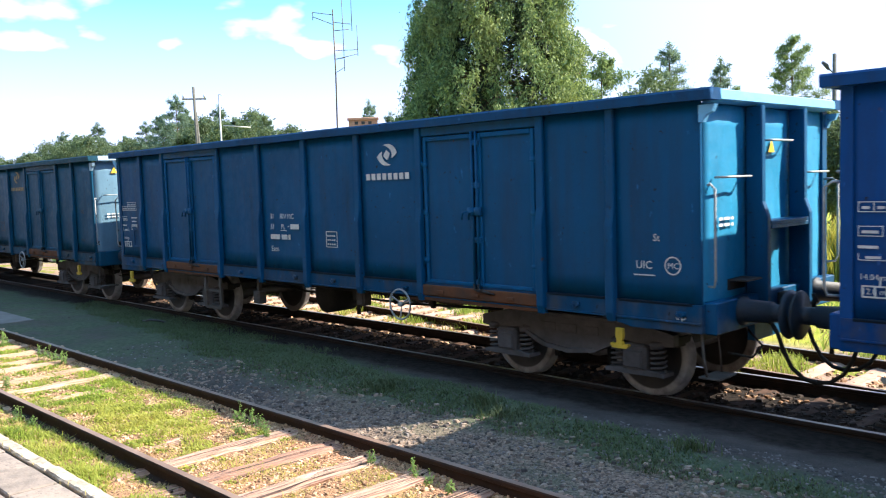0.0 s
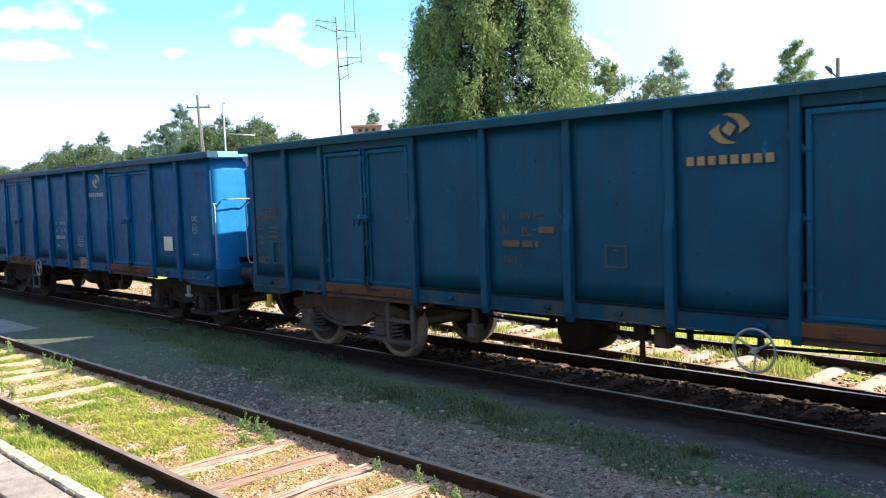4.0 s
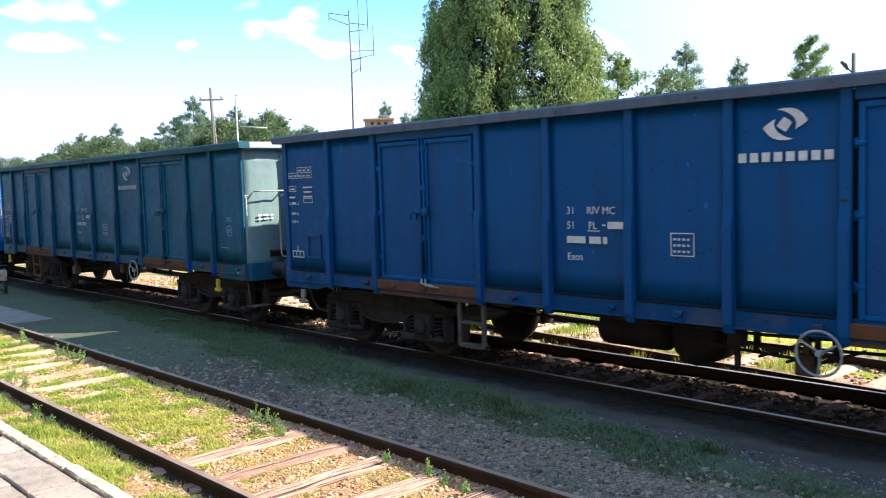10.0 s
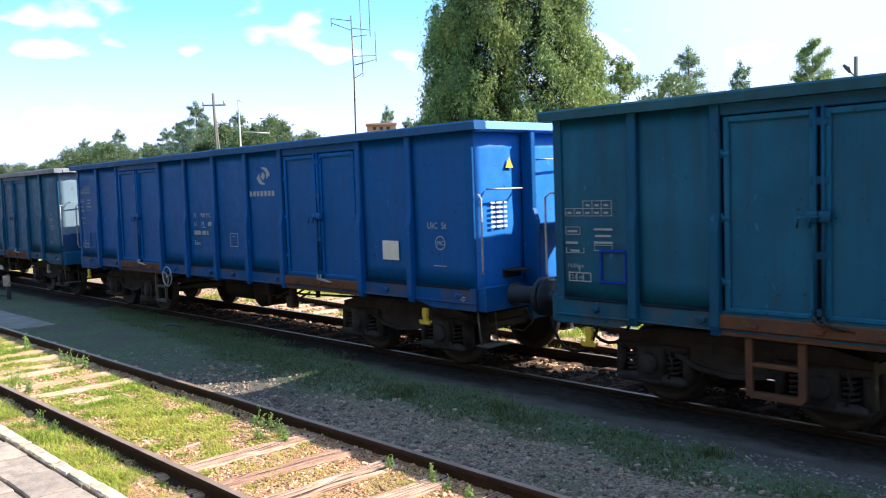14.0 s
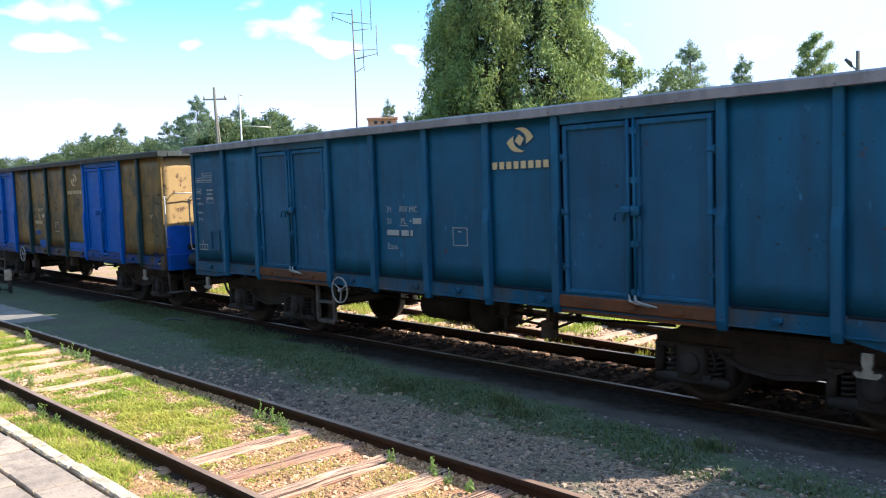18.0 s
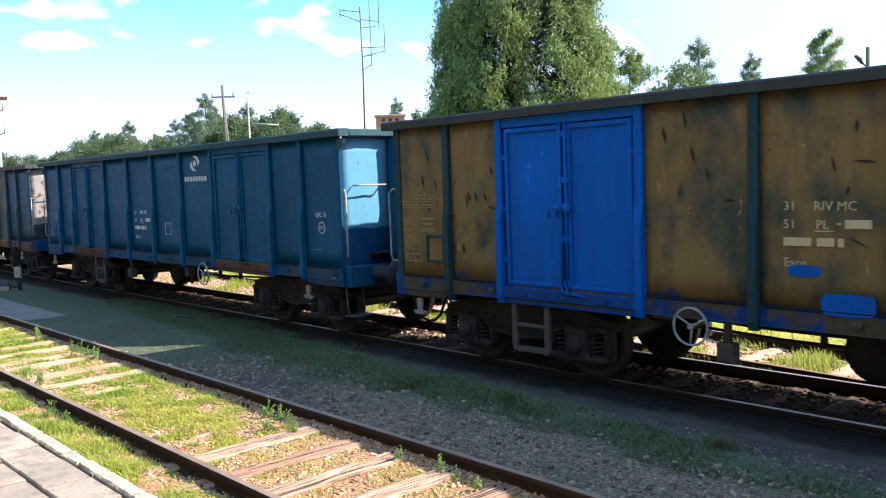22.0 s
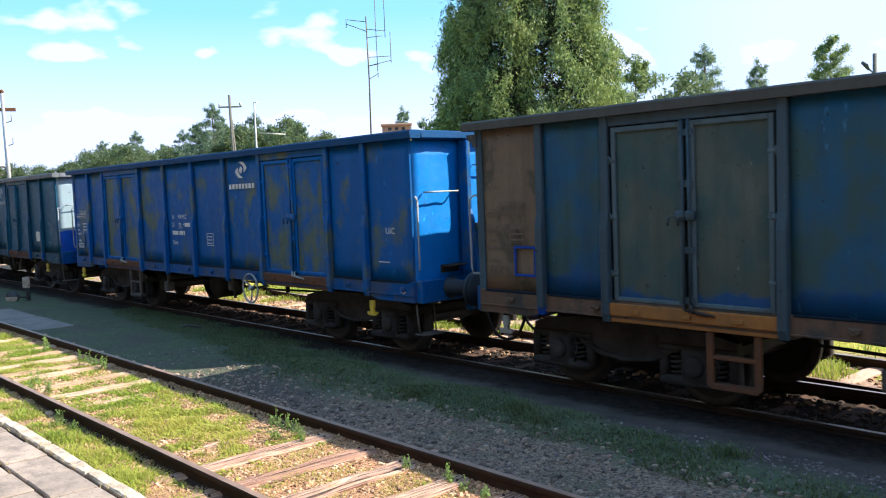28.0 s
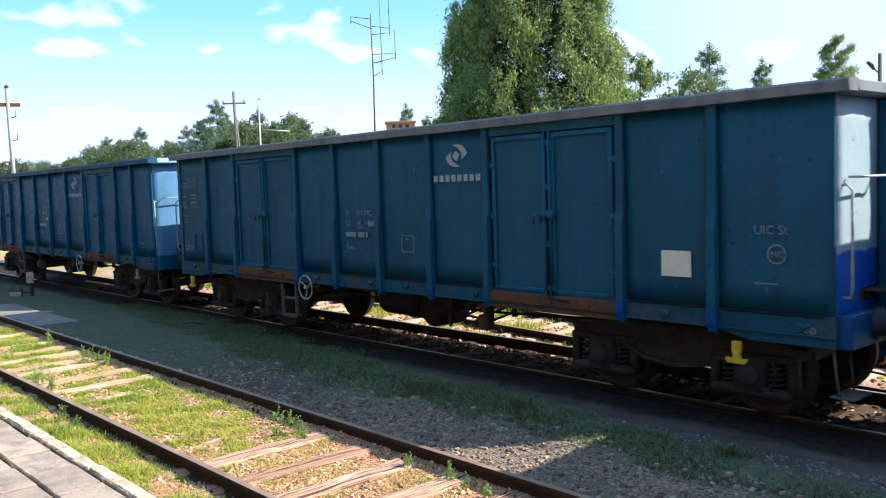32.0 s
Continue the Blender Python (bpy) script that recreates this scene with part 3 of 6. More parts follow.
SLEEPER_X = [13.35, 12.71, 12.07, 11.43, 10.78, 10.14, 9.50, 8.86, 8.20, 7.50, 6.82, 6.15, 5.55, 4.94, 4.36, 3.72, 3.08, 2.44, 1.80, 1.12, 0.46, -0.20, -0.86, -1.66, -2.14, -2.80, -3.45, -4.10, -4.80, -5.45]
SUNK = {3.08: 0.02, 2.44: 0.030, 1.80: 0.035, 1.12: 0.035, 0.46: 0.015}
for k, x in enumerate(SLEEPER_X):
    sleeper(x, -5.08, 0.112 - SUNK.get(x, -0.006), k, "weathered pale brown wooden sleeper of the siding", "siding sleepers", 1.06, REDTIE if x > 2.6 else TIE)
# oily wood, darkened below its sunlit orange-pink for shade under the train
SHADED_OILTIE = simple("oily_shaded_sleeper_wood", (0.095, 0.055, 0.040), (0.040, 0.026, 0.020), 5.0, 0.9)
PINKTIE = simple("bleached_turnout_timber", (0.50, 0.34, 0.26), (0.34, 0.215, 0.155), 4.0, 0.9)
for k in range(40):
    sleeper(9.2 - 0.62 * k, 0.0, -0.108, k + 1, "old wooden sleeper under the train's rails", "main track sleepers", 1.2, SHADED_OILTIE)
# long turnout timbers carry the diverging rails beside the main track
for k in range(26):
    x = 9.2 - 0.62 * k
    y0, y1 = 1.24, BRANCH_RAIL[1] + SLANT * x + 0.5
    sleeper(x, (y0 + y1) / 2, -0.098, k + 2, "bleached pinkish turnout timber beside the main track", "turnout timbers", round((y1 - y0) / 2, 1), PINKTIE)


# rail fastenings of the siding: a ribbed plate with two screws at every sleeper
def plate_build(bm):
    box(bm, -0.08, 0.08, -0.16, 0.16, 0.0, 0.014)


def screw_build(bm):
    lathe(bm, [(0.0, 0.022), (0.02, 0.02), (0.024, 0.011), (0.05, 0.010)], "z", 6)


for x in SLEEPER_X:
    for y in NEAR_RAIL:
        p = tagged(part("rail_plate", shared("rail_plate", plate_build), RAILSIDE, None, "", pose(x, y, 0.060)), "rusty base plate holding the siding rail", "rail plate", "rail plates")
        for sx in (-0.05, 0.05):
            for sy in (-0.115, 0.115):
                part("screw", shared("screw", screw_build), RAILSIDE, p, "", pose(sx, sy, 0.014))

# stones
PEBBLE = [(-1, -1, -.6), (1, -1, -.6), (1, 1, -.6), (-1, 1, -.6), (-.7, -.6, .6), (.6, -.8, .5), (.8, .6, .7), (-.6, .7, .5)]
PEBBLE_F = [(0, 1, 5, 4), (1, 2, 6, 5), (2, 3, 7, 6), (3, 0, 4, 7), (4, 5, 6, 7)]


def stones(name, spots, material, label):
    """Many loose stones in one mesh; spots: x, y, size."""
    rnd = random.Random(name)
    vs, fs = [], []
    for x, y, s in spots:
        a, z = rnd.uniform(0, 6.28), ground_height(x, y)
        ca, sa = math.cos(a), math.sin(a)
        kx, ky, kz = rnd.uniform(0.7, 1.4), rnd.uniform(0.6, 1.1), rnd.uniform(0.5, 0.95)
        n = len(vs)
        for px, py, pz in PEBBLE:
            px, py = px * kx * rnd.uniform(0.75, 1.2) * s, py * ky * rnd.uniform(0.75, 1.2) * s
            vs.append((x + ca * px - sa * py, y + sa * px + ca * py, z + s * 0.3 + pz * kz * s))
        fs += [tuple(n + i for i in f) for f in PEBBLE_F]
    me = bpy.data.meshes.new(name)
    me.from_pydata(vs, [], fs)
    return tagged(part(name, me, material), label, "stones", "", "stuff")


rs = random.Random(5)
stones("siding_ballast", [(rs.uniform(-7, 13), rs.uniform(-6.1, -4.3), rs.choice((0.005, 0.006, 0.008, 0.010, 0.012, 0.017))) for _ in range(31000)], STONE_M.m, "tan and pinkish broken stones around the siding sleepers")
stones("yard_gravel", [(8.9 - 9.0 * rs.random() ** 1.5, -4.23 + 1.2 * rs.random() ** 2.4, rs.choice((0.007, 0.009, 0.012, 0.016, 0.024))) for _ in range(5600)], YARDSTONE.m, "tan gravel heaped along the siding rail, its colours lowered for shade")
stones("yard_chippings", [(8.9 - 11.0 * rs.random() ** 1.8, rs.uniform(-4.2, -2.0), rs.choice((0.005, 0.007, 0.010, 0.014))) for _ in range(4500)], DARKSTONE.m, "grey chippings scattered between the two tracks")
stones("stray_pebbles", [(rs.uniform(-6, 8.5), rs.uniform(-3.0, -1.7), rs.choice((0.008, 0.012, 0.018))) for _ in range(60)], DARKSTONE.m, "few pale pebbles lying on the turf")
stones("main_track_ballast", [(rs.uniform(-14, 9), rs.uniform(-0.6, 0.55), rs.choice((0.014, 0.02, 0.028, 0.036))) for _ in range(3400)], SHADED_OILSTONE.m, "broken stone ballast under the train, oil-blackened and darkened for shade")
# stones left pale where sun reaches under the train
stones("rail_foot_ballast", [(rs.uniform(-10, 9), rs.gauss(0.34, 0.09), rs.choice((0.012, 0.018, 0.026, 0.034))) for _ in range(650)], STONE_M.m, "pale broken stones at the foot of the far rail")
stones("pale_ballast", [(rs.uniform(-14, 9), 0.85 + 2.3 * rs.random() ** 1.3, rs.choice((0.014, 0.02, 0.028, 0.036))) for _ in range(6500)], STONE_M.m, "pale broken stone ballast beyond the train's rails")


# grass and weeds
def blades(name, spots, material, label, tall=0.1, wide=0.006, lean=0.5, seed=1):
    """Blades of grass in one mesh, each two crossing slivers bent over; spots: x, y, scale."""
    rnd = random.Random(seed)
    vs, fs = [], []
    for x, y, s in spots:
        z = ground_height(x, y) - 0.005
        a = rnd.uniform(0, 6.28)
        h, w = tall * s * rnd.uniform(0.5, 1.2), wide * rnd.uniform(0.7, 1.3)
        dx, dy = math.cos(a), math.sin(a)
        bend = h * lean * rnd.uniform(0.2, 1.2)
        n = len(vs)
        vs += [(x - dy * w, y + dx * w, z), (x + dy * w, y - dx * w, z), (x + dx * bend * 0.35 + dy * w * 0.7, y + dy * bend * 0.35 - dx * w * 0.7, z + h * 0.62),
               (x + dx * bend * 0.35 - dy * w * 0.7, y + dy * bend * 0.35 + dx * w * 0.7, z + h * 0.62), (x + dx * bend, y + dy * bend, z + h)]
        fs += [(n, n + 1, n + 2, n + 3), (n + 3, n + 2, n + 4)]
    me = bpy.data.meshes.new(name)
    me.from_pydata(vs, [], fs)
    return tagged(part(name, me, material), label, "grass", "", "stuff")


def patchy(n, x0, x1, y0, y1, scale, cut, seed, spots=()):
    rnd = random.Random(seed)
    got = []
    while len(got) < n:
        x, y = rnd.uniform(x0, x1), rnd.uniform(y0, y1)
        v = noise.noise(Vector((x * scale, y * scale, seed * 3.1)))
        v += sum(k * math.exp(-((x - a) / ra) ** 2 - ((y - b) / rb) ** 2) for a, b, ra, rb, k in spots)
        if v + rnd.uniform(-0.12, 0.12) > cut:
            got.append((x, y, 0.6 + min(1.0, max(0.0, v - cut))))
    return got


SIDING_SPOTS = ((1.7, -5.1, 1.6, 0.5, 0.62), (5.6, -5.1, 1.9, 0.8, -0.5), (-4.5, -5.0, 2.5, 0.7, 0.5), (0.2, -4.6, 0.4, 0.2, 0.4))
blades("siding_grass", patchy(20000, -9, 7, -5.72, -4.42, 3.4, 0.30, 2, SIDING_SPOTS), GRASS, "bright green grass between the siding rails", 0.062, 0.0048, 1.7, 3)
blades("siding_clover", patchy(24000, -9, 7, -5.72, -4.42, 4.6, 0.22, 23, SIDING_SPOTS), GRASS, "low broad-leaved weeds between the siding rails", 0.034, 0.012, 1.5, 31)
blades("dry_siding_grass", patchy(46000, -9, 12, -6.6, -4.40, 2.9, 0.0, 7), DRYGRASS, "dry straw coloured grass along the siding", 0.034, 0.0036, 2.4, 4)
blades("platform_verge_grass", patchy(13000, -9, 6.5, -6.68, -5.9, 2.8, 0.14, 5, ((3.3, -6.25, 2.0, 0.3, 0.4),)), GRASS, "grass growing at the foot of the platform", 0.066, 0.0046, 1.8, 6)
blades("platform_verge_clover", patchy(9000, -9, 6.5, -6.68, -5.9, 3.2, 0.05, 25), GRASS, "low broad-leaved weeds at the foot of the platform", 0.030, 0.010, 1.6, 33)
rs = random.Random(9)
turf = []
while len(turf) < 46000:
    x, y = rs.uniform(-9, 9), rs.uniform(-4.0, -0.95)
    off = abs(y + 0.16 * x + 2.25) + 0.55 * noise.noise(Vector((x * 1.3, y * 1.3, 4.0))) + rs.uniform(-0.25, 0.25)
    if off < 0.62 and y > -3.25 - 0.3 * (x < 2.5) + 0.25 * noise.noise(Vector((x * 2, y * 2, 1))):
        turf.append((x, y, 0.7 + 0.5 * rs.random()))
# turf and tufts take the dark green that stands in for shade
blades("yard_turf", turf, SHADEGRASS, "short turf in a strip between the tracks, coloured dark for the train's shade", 0.040, 0.0055, 1.3, 8)
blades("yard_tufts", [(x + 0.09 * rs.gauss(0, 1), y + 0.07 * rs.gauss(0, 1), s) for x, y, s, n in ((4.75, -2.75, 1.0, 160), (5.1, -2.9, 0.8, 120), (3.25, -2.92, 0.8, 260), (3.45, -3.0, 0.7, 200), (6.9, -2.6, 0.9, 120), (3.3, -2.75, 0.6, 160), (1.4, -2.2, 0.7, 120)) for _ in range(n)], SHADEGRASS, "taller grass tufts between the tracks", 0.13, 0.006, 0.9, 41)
blades("dry_far_grass", patchy(12000, -14, 9, 3.4, 14.0, 0.7, -0.2, 13), DRYGRASS, "dry yellow grass beyond the train", 0.16, 0.012, 0.9, 12)
blades("track_weeds", patchy(9000, -12, 8, 1.25, 3.4, 1.1, 0.16, 17, ((5.55, 2.0, 0.35, 0.5, 0.6), (3.9, 1.7, 0.5, 0.3, 0.5), (2.0, 2.2, 0.8, 0.4, 0.4), (7.2, 1.6, 1.1, 0.9, -1.5))), GRASS, "bright yellow-green weeds on the diverging track", 0.17, 0.007, 0.8, 18)
blades("rail_side_weeds", patchy(700, -6, 8, 0.86, 1.15, 3.0, 0.2, 19), GOLDEN, "thin dry weeds growing beside the far rail", 0.16, 0.005, 0.5, 20)
blades("far_grass", patchy(16000, -14, 9, 3.2, 14.0, 0.7, -0.1, 11), GRASS, "sunlit long grass beyond the train", 0.24, 0.012, 0.6, 10)


def weed_build(bm, seed):
    rnd = random.Random(seed)
    for s in range(5):
        a, r = rnd.uniform(0, 6.28), rnd.uniform(0, 0.05)
        x, y, h = r * math.cos(a), r * math.sin(a), rnd.uniform(0.09, 0.19)
        tx, ty = x + rnd.uniform(-0.04, 0.04), y + rnd.uniform(-0.04, 0.04)
        tube(bm, [(x, y, -0.02), (tx, ty, h)], 0.0025, 4)
        for k in range(9):
            f = 0.25 + 0.75 * k / 8
            px, py, pz = x + (tx - x) * f, y + (ty - y) * f, h * f
            b, ln = rnd.uniform(0, 6.28), rnd.uniform(0.025, 0.05) * (1.2 - 0.5 * f)
            dx, dy = math.cos(b) * ln, math.sin(b) * ln
            q = [bm.verts.new(c) for c in ((px, py, pz), (px + dx * 0.5 - dy * 0.3, py + dy * 0.5 + dx * 0.3, pz + 0.012), (px + dx, py + dy, pz - 0.004), (px + dx * 0.5 + dy * 0.3, py + dy * 0.5 - dx * 0.3, pz + 0.012))]
            bm.faces.new(q)


for k, (x, y, s) in enumerate([(3.0, -4.50, 1.3), (3.25, -4.52, 1.25), (3.5, -4.55, 1.15), (3.42, -4.72, 1.1), (3.7, -4.62, 1.0), (5.05, -4.48, 0.9), (5.55, -4.46, 1.1), (-1.5, -4.5, 1.5), (-1.75, -4.55, 1.6), (-2.05, -4.6, 1.5), (1.3, -6.02, 1.2), (1.55, -5.98, 0.9), (-0.5, -5.55, 1.5), (-0.75, -5.62, 1.7), (-3.6, -4.6, 1.8), (6.0, -4.52, 1.0), (5.75, -4.5, 0.8)]):
    weed = tagged(part("weed", shared(f"weed {k % 4}", lambda bm, k=k: weed_build(bm, k % 4)), WEED, None, "", pose(x, y, ground_height(x, y), 0, 0, k * 67) @ Matrix.Scale(s * 0.85, 4)), "leafy green weed growing beside the siding rail", "weed", "weeds along the siding")

# platform: paved with square slabs behind a white painted edge
PLAT_Y, PLAT_Z = -6.69, 0.50
bm = bmesh.new()
box(bm, -40, 30, -14.0, PLAT_Y - 0.005, 0.0, PLAT_Z - 0.035)
platform = tagged(part("platform", bm, simple("dirty_joint_sand", (0.045, 0.038, 0.03), (0.025, 0.022, 0.018), 6.0, 0.95)), "low concrete platform paved with worn slabs", "platform", "", "structure")


def coping_build(bm, k):
    """An edge stone with chipped arrises."""
    rnd = random.Random(k)
    box(bm, 0.006, 0.994, -0.105, 0.0, -0.14, 0.0, 0.012)
    bmesh.ops.subdivide_edges(bm, edges=[e for e in bm.edges if abs((e.verts[0].co - e.verts[1].co).x) > 0.8], cuts=13, use_grid_fill=True)
    for v in bm.verts:
        v.co.y += rnd.uniform(-0.004, 0.004)
        if v.co.z > -0.03:
            v.co.z += rnd.uniform(-0.007, 0.002)


for k in range(-8, 20):
    part("edge_stone", shared(f"coping {k % 4}", lambda bm: coping_build(bm, k % 4)), EDGEWHITE, platform, "worn pale edge stone", pose(k * 1.0 + 0.3, PLAT_Y, PLAT_Z + 0.004 * ((k * 7) % 3 - 1), 0, 0, ((k * 5) % 5 - 2) * 0.22))
slab = shared("slab", lambda bm: box(bm, 0.009, 0.511, -0.321, -0.009, -0.04, 0.0, 0.009))
for i in range(-12, 20):
    for j in range(9):
        part("slab", slab, SLABS, platform, "", pose(i * 0.52 - 0.01 + 0.26 * (j % 2), PLAT_Y - 0.135 - j * 0.33, PLAT_Z - 0.004 + 0.006 * (((i * 13 + j * 7) % 5) - 2) / 2, ((i * 3 + j) % 3 - 1) * 0.4, ((i + j * 5) % 3 - 1) * 0.3, ((i * 7 + j * 3) % 5 - 2) * 0.15))
rest = [(i * 0.52 - 0.01 + 0.26 * (j % 2), PLAT_Y - 0.135 - j * 0.33) for i in range(-12, 36) for j in range(19) if i >= 20 or j >= 9]
q_verts, q_faces = [], []
for x, y in rest:
    n = len(q_verts)
    q_verts += [(x + a, y - b, PLAT_Z - c) for c in (0.04, 0.004) for a, b in ((0.009, 0.321), (0.511, 0.321), (0.511, 0.009), (0.009, 0.009))]
    q_faces += [(n + 4, n + 5, n + 6, n + 7)] + [(n + k, n + (k + 1) % 4, n + 4 + (k + 1) % 4, n + 4 + k) for k in range(4)]
q_mesh = bpy.data.meshes.new("slabs")
q_mesh.from_pydata(q_verts, [], q_faces)
tagged(part("paving_slabs", q_mesh, SLABS, platform), "weathered paving slabs further along the platform", "", "", "stuff")
blades("platform_joint_grass", [(rs.uniform(-4, 6), PLAT_Y - 0.12 + rs.choice((0, -0.33, -0.66)) + rs.gauss(0, 0.012), 1.0) for _ in range(260)], DRYGRASS, "dry grass in the joints of the platform", 0.03, 0.003, 1.4, 21).location.z = PLAT_Z - 0.11

# level crossing: concrete panels and a low paved strip to the left
crossing = tagged(part("crossing_panel", shared("crossing_panel", lambda bm: box(bm, -1.0, 1.0, -0.42, 0.42, -0.12, 0.0, 0.01)), CONCRETE, None, "", pose(-7.2, -3.70, 0.115, 0, 0.5, 1)), "flat pale concrete panel of the level crossing", "crossing panel", "crossing panels")
copy_thing(crossing, pose(-9.25, -3.72, 0.12, 0, 0, -1))


# ---- wagons ----
PITCH, SIDE_Y = 14.04, 1.42
# two makes of wagon, which differ in where posts and doors stand
MAKES = {1: (1.24, 2.48, 4.44, 5.36), 2: (1.09, 2.15, 4.14, 5.21)}


def post_places(make):
    half = MAKES[make]
    return [-x for x in half[::-1]] + [0.0] + list(half)


def bay_places(make):
    p = [-6.36] + post_places(make) + [6.36]
    return [(x0, x1) for x0, x1 in zip(p, p[1:]) if x1 - x0 < 1.5]


def bay_build(bm, wide, swell):
    """One side sheet between two posts, swelling a little, with a folded back; seen from -y."""
    n, m = 8, 8
    front, back = [], []
    for j in range(m + 1):
        z = 1.14 + (3.09 - 1.14) * j / m
        for row, push in ((front, 0.0), (back, 0.03)):
            row.append([bm.verts.new((wide * (i / n - 0.5), -SIDE_Y + push + swell * math.sin(math.pi * i / n) * math.sin(math.pi * j / m) * (0.7 + 0.6 * noise.noise(Vector((i * 0.6, j * 0.5, swell * 300)))), z)) for i in range(n + 1)])
    for grid in (front, back):
        for j in range(m):
            for i in range(n):
                f = bm.faces.new((grid[j][i], grid[j][i + 1], grid[j + 1][i + 1], grid[j + 1][i]))
                f.smooth = True
    for k in range(n):
        for j in (0, m):
            bm.faces.new((front[j][k], front[j][k + 1], back[j][k + 1], back[j][k]))
        for i in (0, n):
            bm.faces.new((front[k][i], front[k + 1][i], back[k + 1][i], back[k][i]))
    bmesh.ops.recalc_face_normals(bm, faces=bm.faces[:])


def post_build(bm):
    """A pressed upright that grows deeper below half height."""
    outline = [(-1.42, 3.088), (-1.475, 3.088), (-1.482, 2.08), (-1.515, 1.90), (-1.515, 1.0), (-1.49, 0.91), (-1.42, 0.91)]
    prism(bm, outline, -0.050, 0.050, "x")
    bmesh.ops.bevel(bm, geom=[e for e in bm.edges if abs((e.verts[0].co - e.verts[1].co).x) < 1e-4], offset=0.010, segments=1, affect="EDGES")


def corner_build(bm):
    prism(bm, [(-6.395, -1.44), (-6.29, -1.44), (-6.29, -1.40), (-6.36, -1.40), (-6.36, -1.32), (-6.395, -1.32)], 0.86, 3.088, "z")


def sill_build(bm):
    """The sole bar with its skirt, lower towards both ends."""
    prism(bm, [(-6.38, 1.145), (-6.38, 0.87), (-5.6, 0.87), (-5.2, 0.955), (5.2, 0.955), (5.6, 0.87), (6.38, 0.87), (6.38, 1.145)], -1.455, -1.38)
    box(bm, -6.37, 6.37, -1.475, -1.455, 0.955, 0.975, 0.004)


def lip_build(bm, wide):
    """A dark strip for the shade between each sheet's foot and the sole bar."""
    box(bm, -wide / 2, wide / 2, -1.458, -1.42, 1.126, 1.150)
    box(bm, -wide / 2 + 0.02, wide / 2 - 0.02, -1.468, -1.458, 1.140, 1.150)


def flap_build(bm):
    """A small latch plate on the sole bar."""
    box(bm, -0.05, 0.05, -1.475, -1.45, 1.02, 1.075, 0.006)
    tube(bm, [(-0.05, -1.48, 1.05), (0.0, -1.49, 1.01), (0.05, -1.48, 1.05)], 0.008, 5)


def threshold_build(bm):
    box(bm, -0.95, 0.95, -1.495, -1.40, 0.985, 1.115, 0.008)
    box(bm, -0.95, 0.95, -1.470, -1.40, 0.915, 0.985, 0.006)
    for x in (-0.6, 0.0, 0.55):
        box(bm, x - 0.05, x + 0.05, -1.515, -1.49, 1.02, 1.06, 0.004)


def leaf_build(bm):
    """A door leaf's sheet."""
    box(bm, -0.43, 0.43, -1.425, -1.39, 1.13, 2.962)


def leaf_border_build(bm):
    """The raised border of a door leaf."""
    for x0, x1, z0, z1 in ((-0.43, -0.375, 1.13, 2.962), (0.375, 0.43, 1.13, 2.962), (-0.375, 0.375, 2.905, 2.962), (-0.375, 0.375, 1.13, 1.185)):
        box(bm, x0, x1, -1.455, -1.426, z0, z1, 0.008)


def lockbar_build(bm):
    tube(bm, [(0, -1.47, 1.08), (0, -1.47, 2.98)], 0.018, 8)
    for z in (1.2, 1.7, 2.35, 2.85):
        box(bm, -0.04, 0.04, -1.475, -1.43, z - 0.035, z + 0.035, 0.006)


def lever_build(bm):
    tube(bm, [(0, -1.49, 1.17), (0.04, -1.53, 1.12), (0.10, -1.52, 1.10)], 0.014, 6)
    tube(bm, [(0.09, -1.52, 1.103), (0.27, -1.505, 1.072)], [0.016, 0.012], 6)


def latch_build(bm):
    box(bm, -0.05, 0.05, -1.51, -1.45, 1.99, 2.09, 0.01)
    tube(bm, [(-0.03, -1.5, 2.04), (-0.11, -1.52, 2.03), (-0.12, -1.52, 1.94)], 0.012, 6)


def header_build(bm):
    box(bm, -0.93, 0.93, -1.452, -1.40, 2.975, 3.084, 0.008)


def door_backing_build(bm):
    """A dark sheet added behind the doors, as shade in the gaps round them."""
    box(bm, -1.06, 1.06, -1.386, -1.365, 1.10, 3.07)


def hinge_build(bm):
    """A hinge knuckle with its strap."""
    box(bm, -0.05, 0.025, -1.460, -1.43, -0.024, 0.024, 0.006)
    tube(bm, [(0.032, -1.448, -0.045), (0.032, -1.448, 0.045)], 0.012, 6)


def rim_build(bm):
    """The top rim: a folded hollow section that overhangs the side, its top slightly dented."""
    outline = [(-1.532, 3.082), (-1.545, 3.170), (-1.528, 3.19), (-1.36, 3.19), (-1.34, 3.17), (-1.36, 3.08)]
    n = 26
    rings = []
    for i in range(n + 1):
        x = -6.53 + 13.06 * i / n
        dip = 0.006 * noise.noise(Vector((x * 0.9, 0, 0)))
        rings.append([bm.verts.new((x, a + dip, b + dip)) for a, b in outline])
    for r, s in zip(rings, rings[1:]):
        for k in range(len(outline)):
            bm.faces.new((r[k], s[k], s[(k + 1) % len(outline)], r[(k + 1) % len(outline)]))
    bm.faces.new(rings[0])
    bm.faces.new(rings[-1][::-1])
    bmesh.ops.recalc_face_normals(bm, faces=bm.faces[:])


def end_rim_build(bm):
    prism(bm, [(6.33, 3.06), (6.50, 3.075), (6.53, 3.09), (6.525, 3.175), (6.51, 3.185), (6.34, 3.185)], -1.335, 1.335)


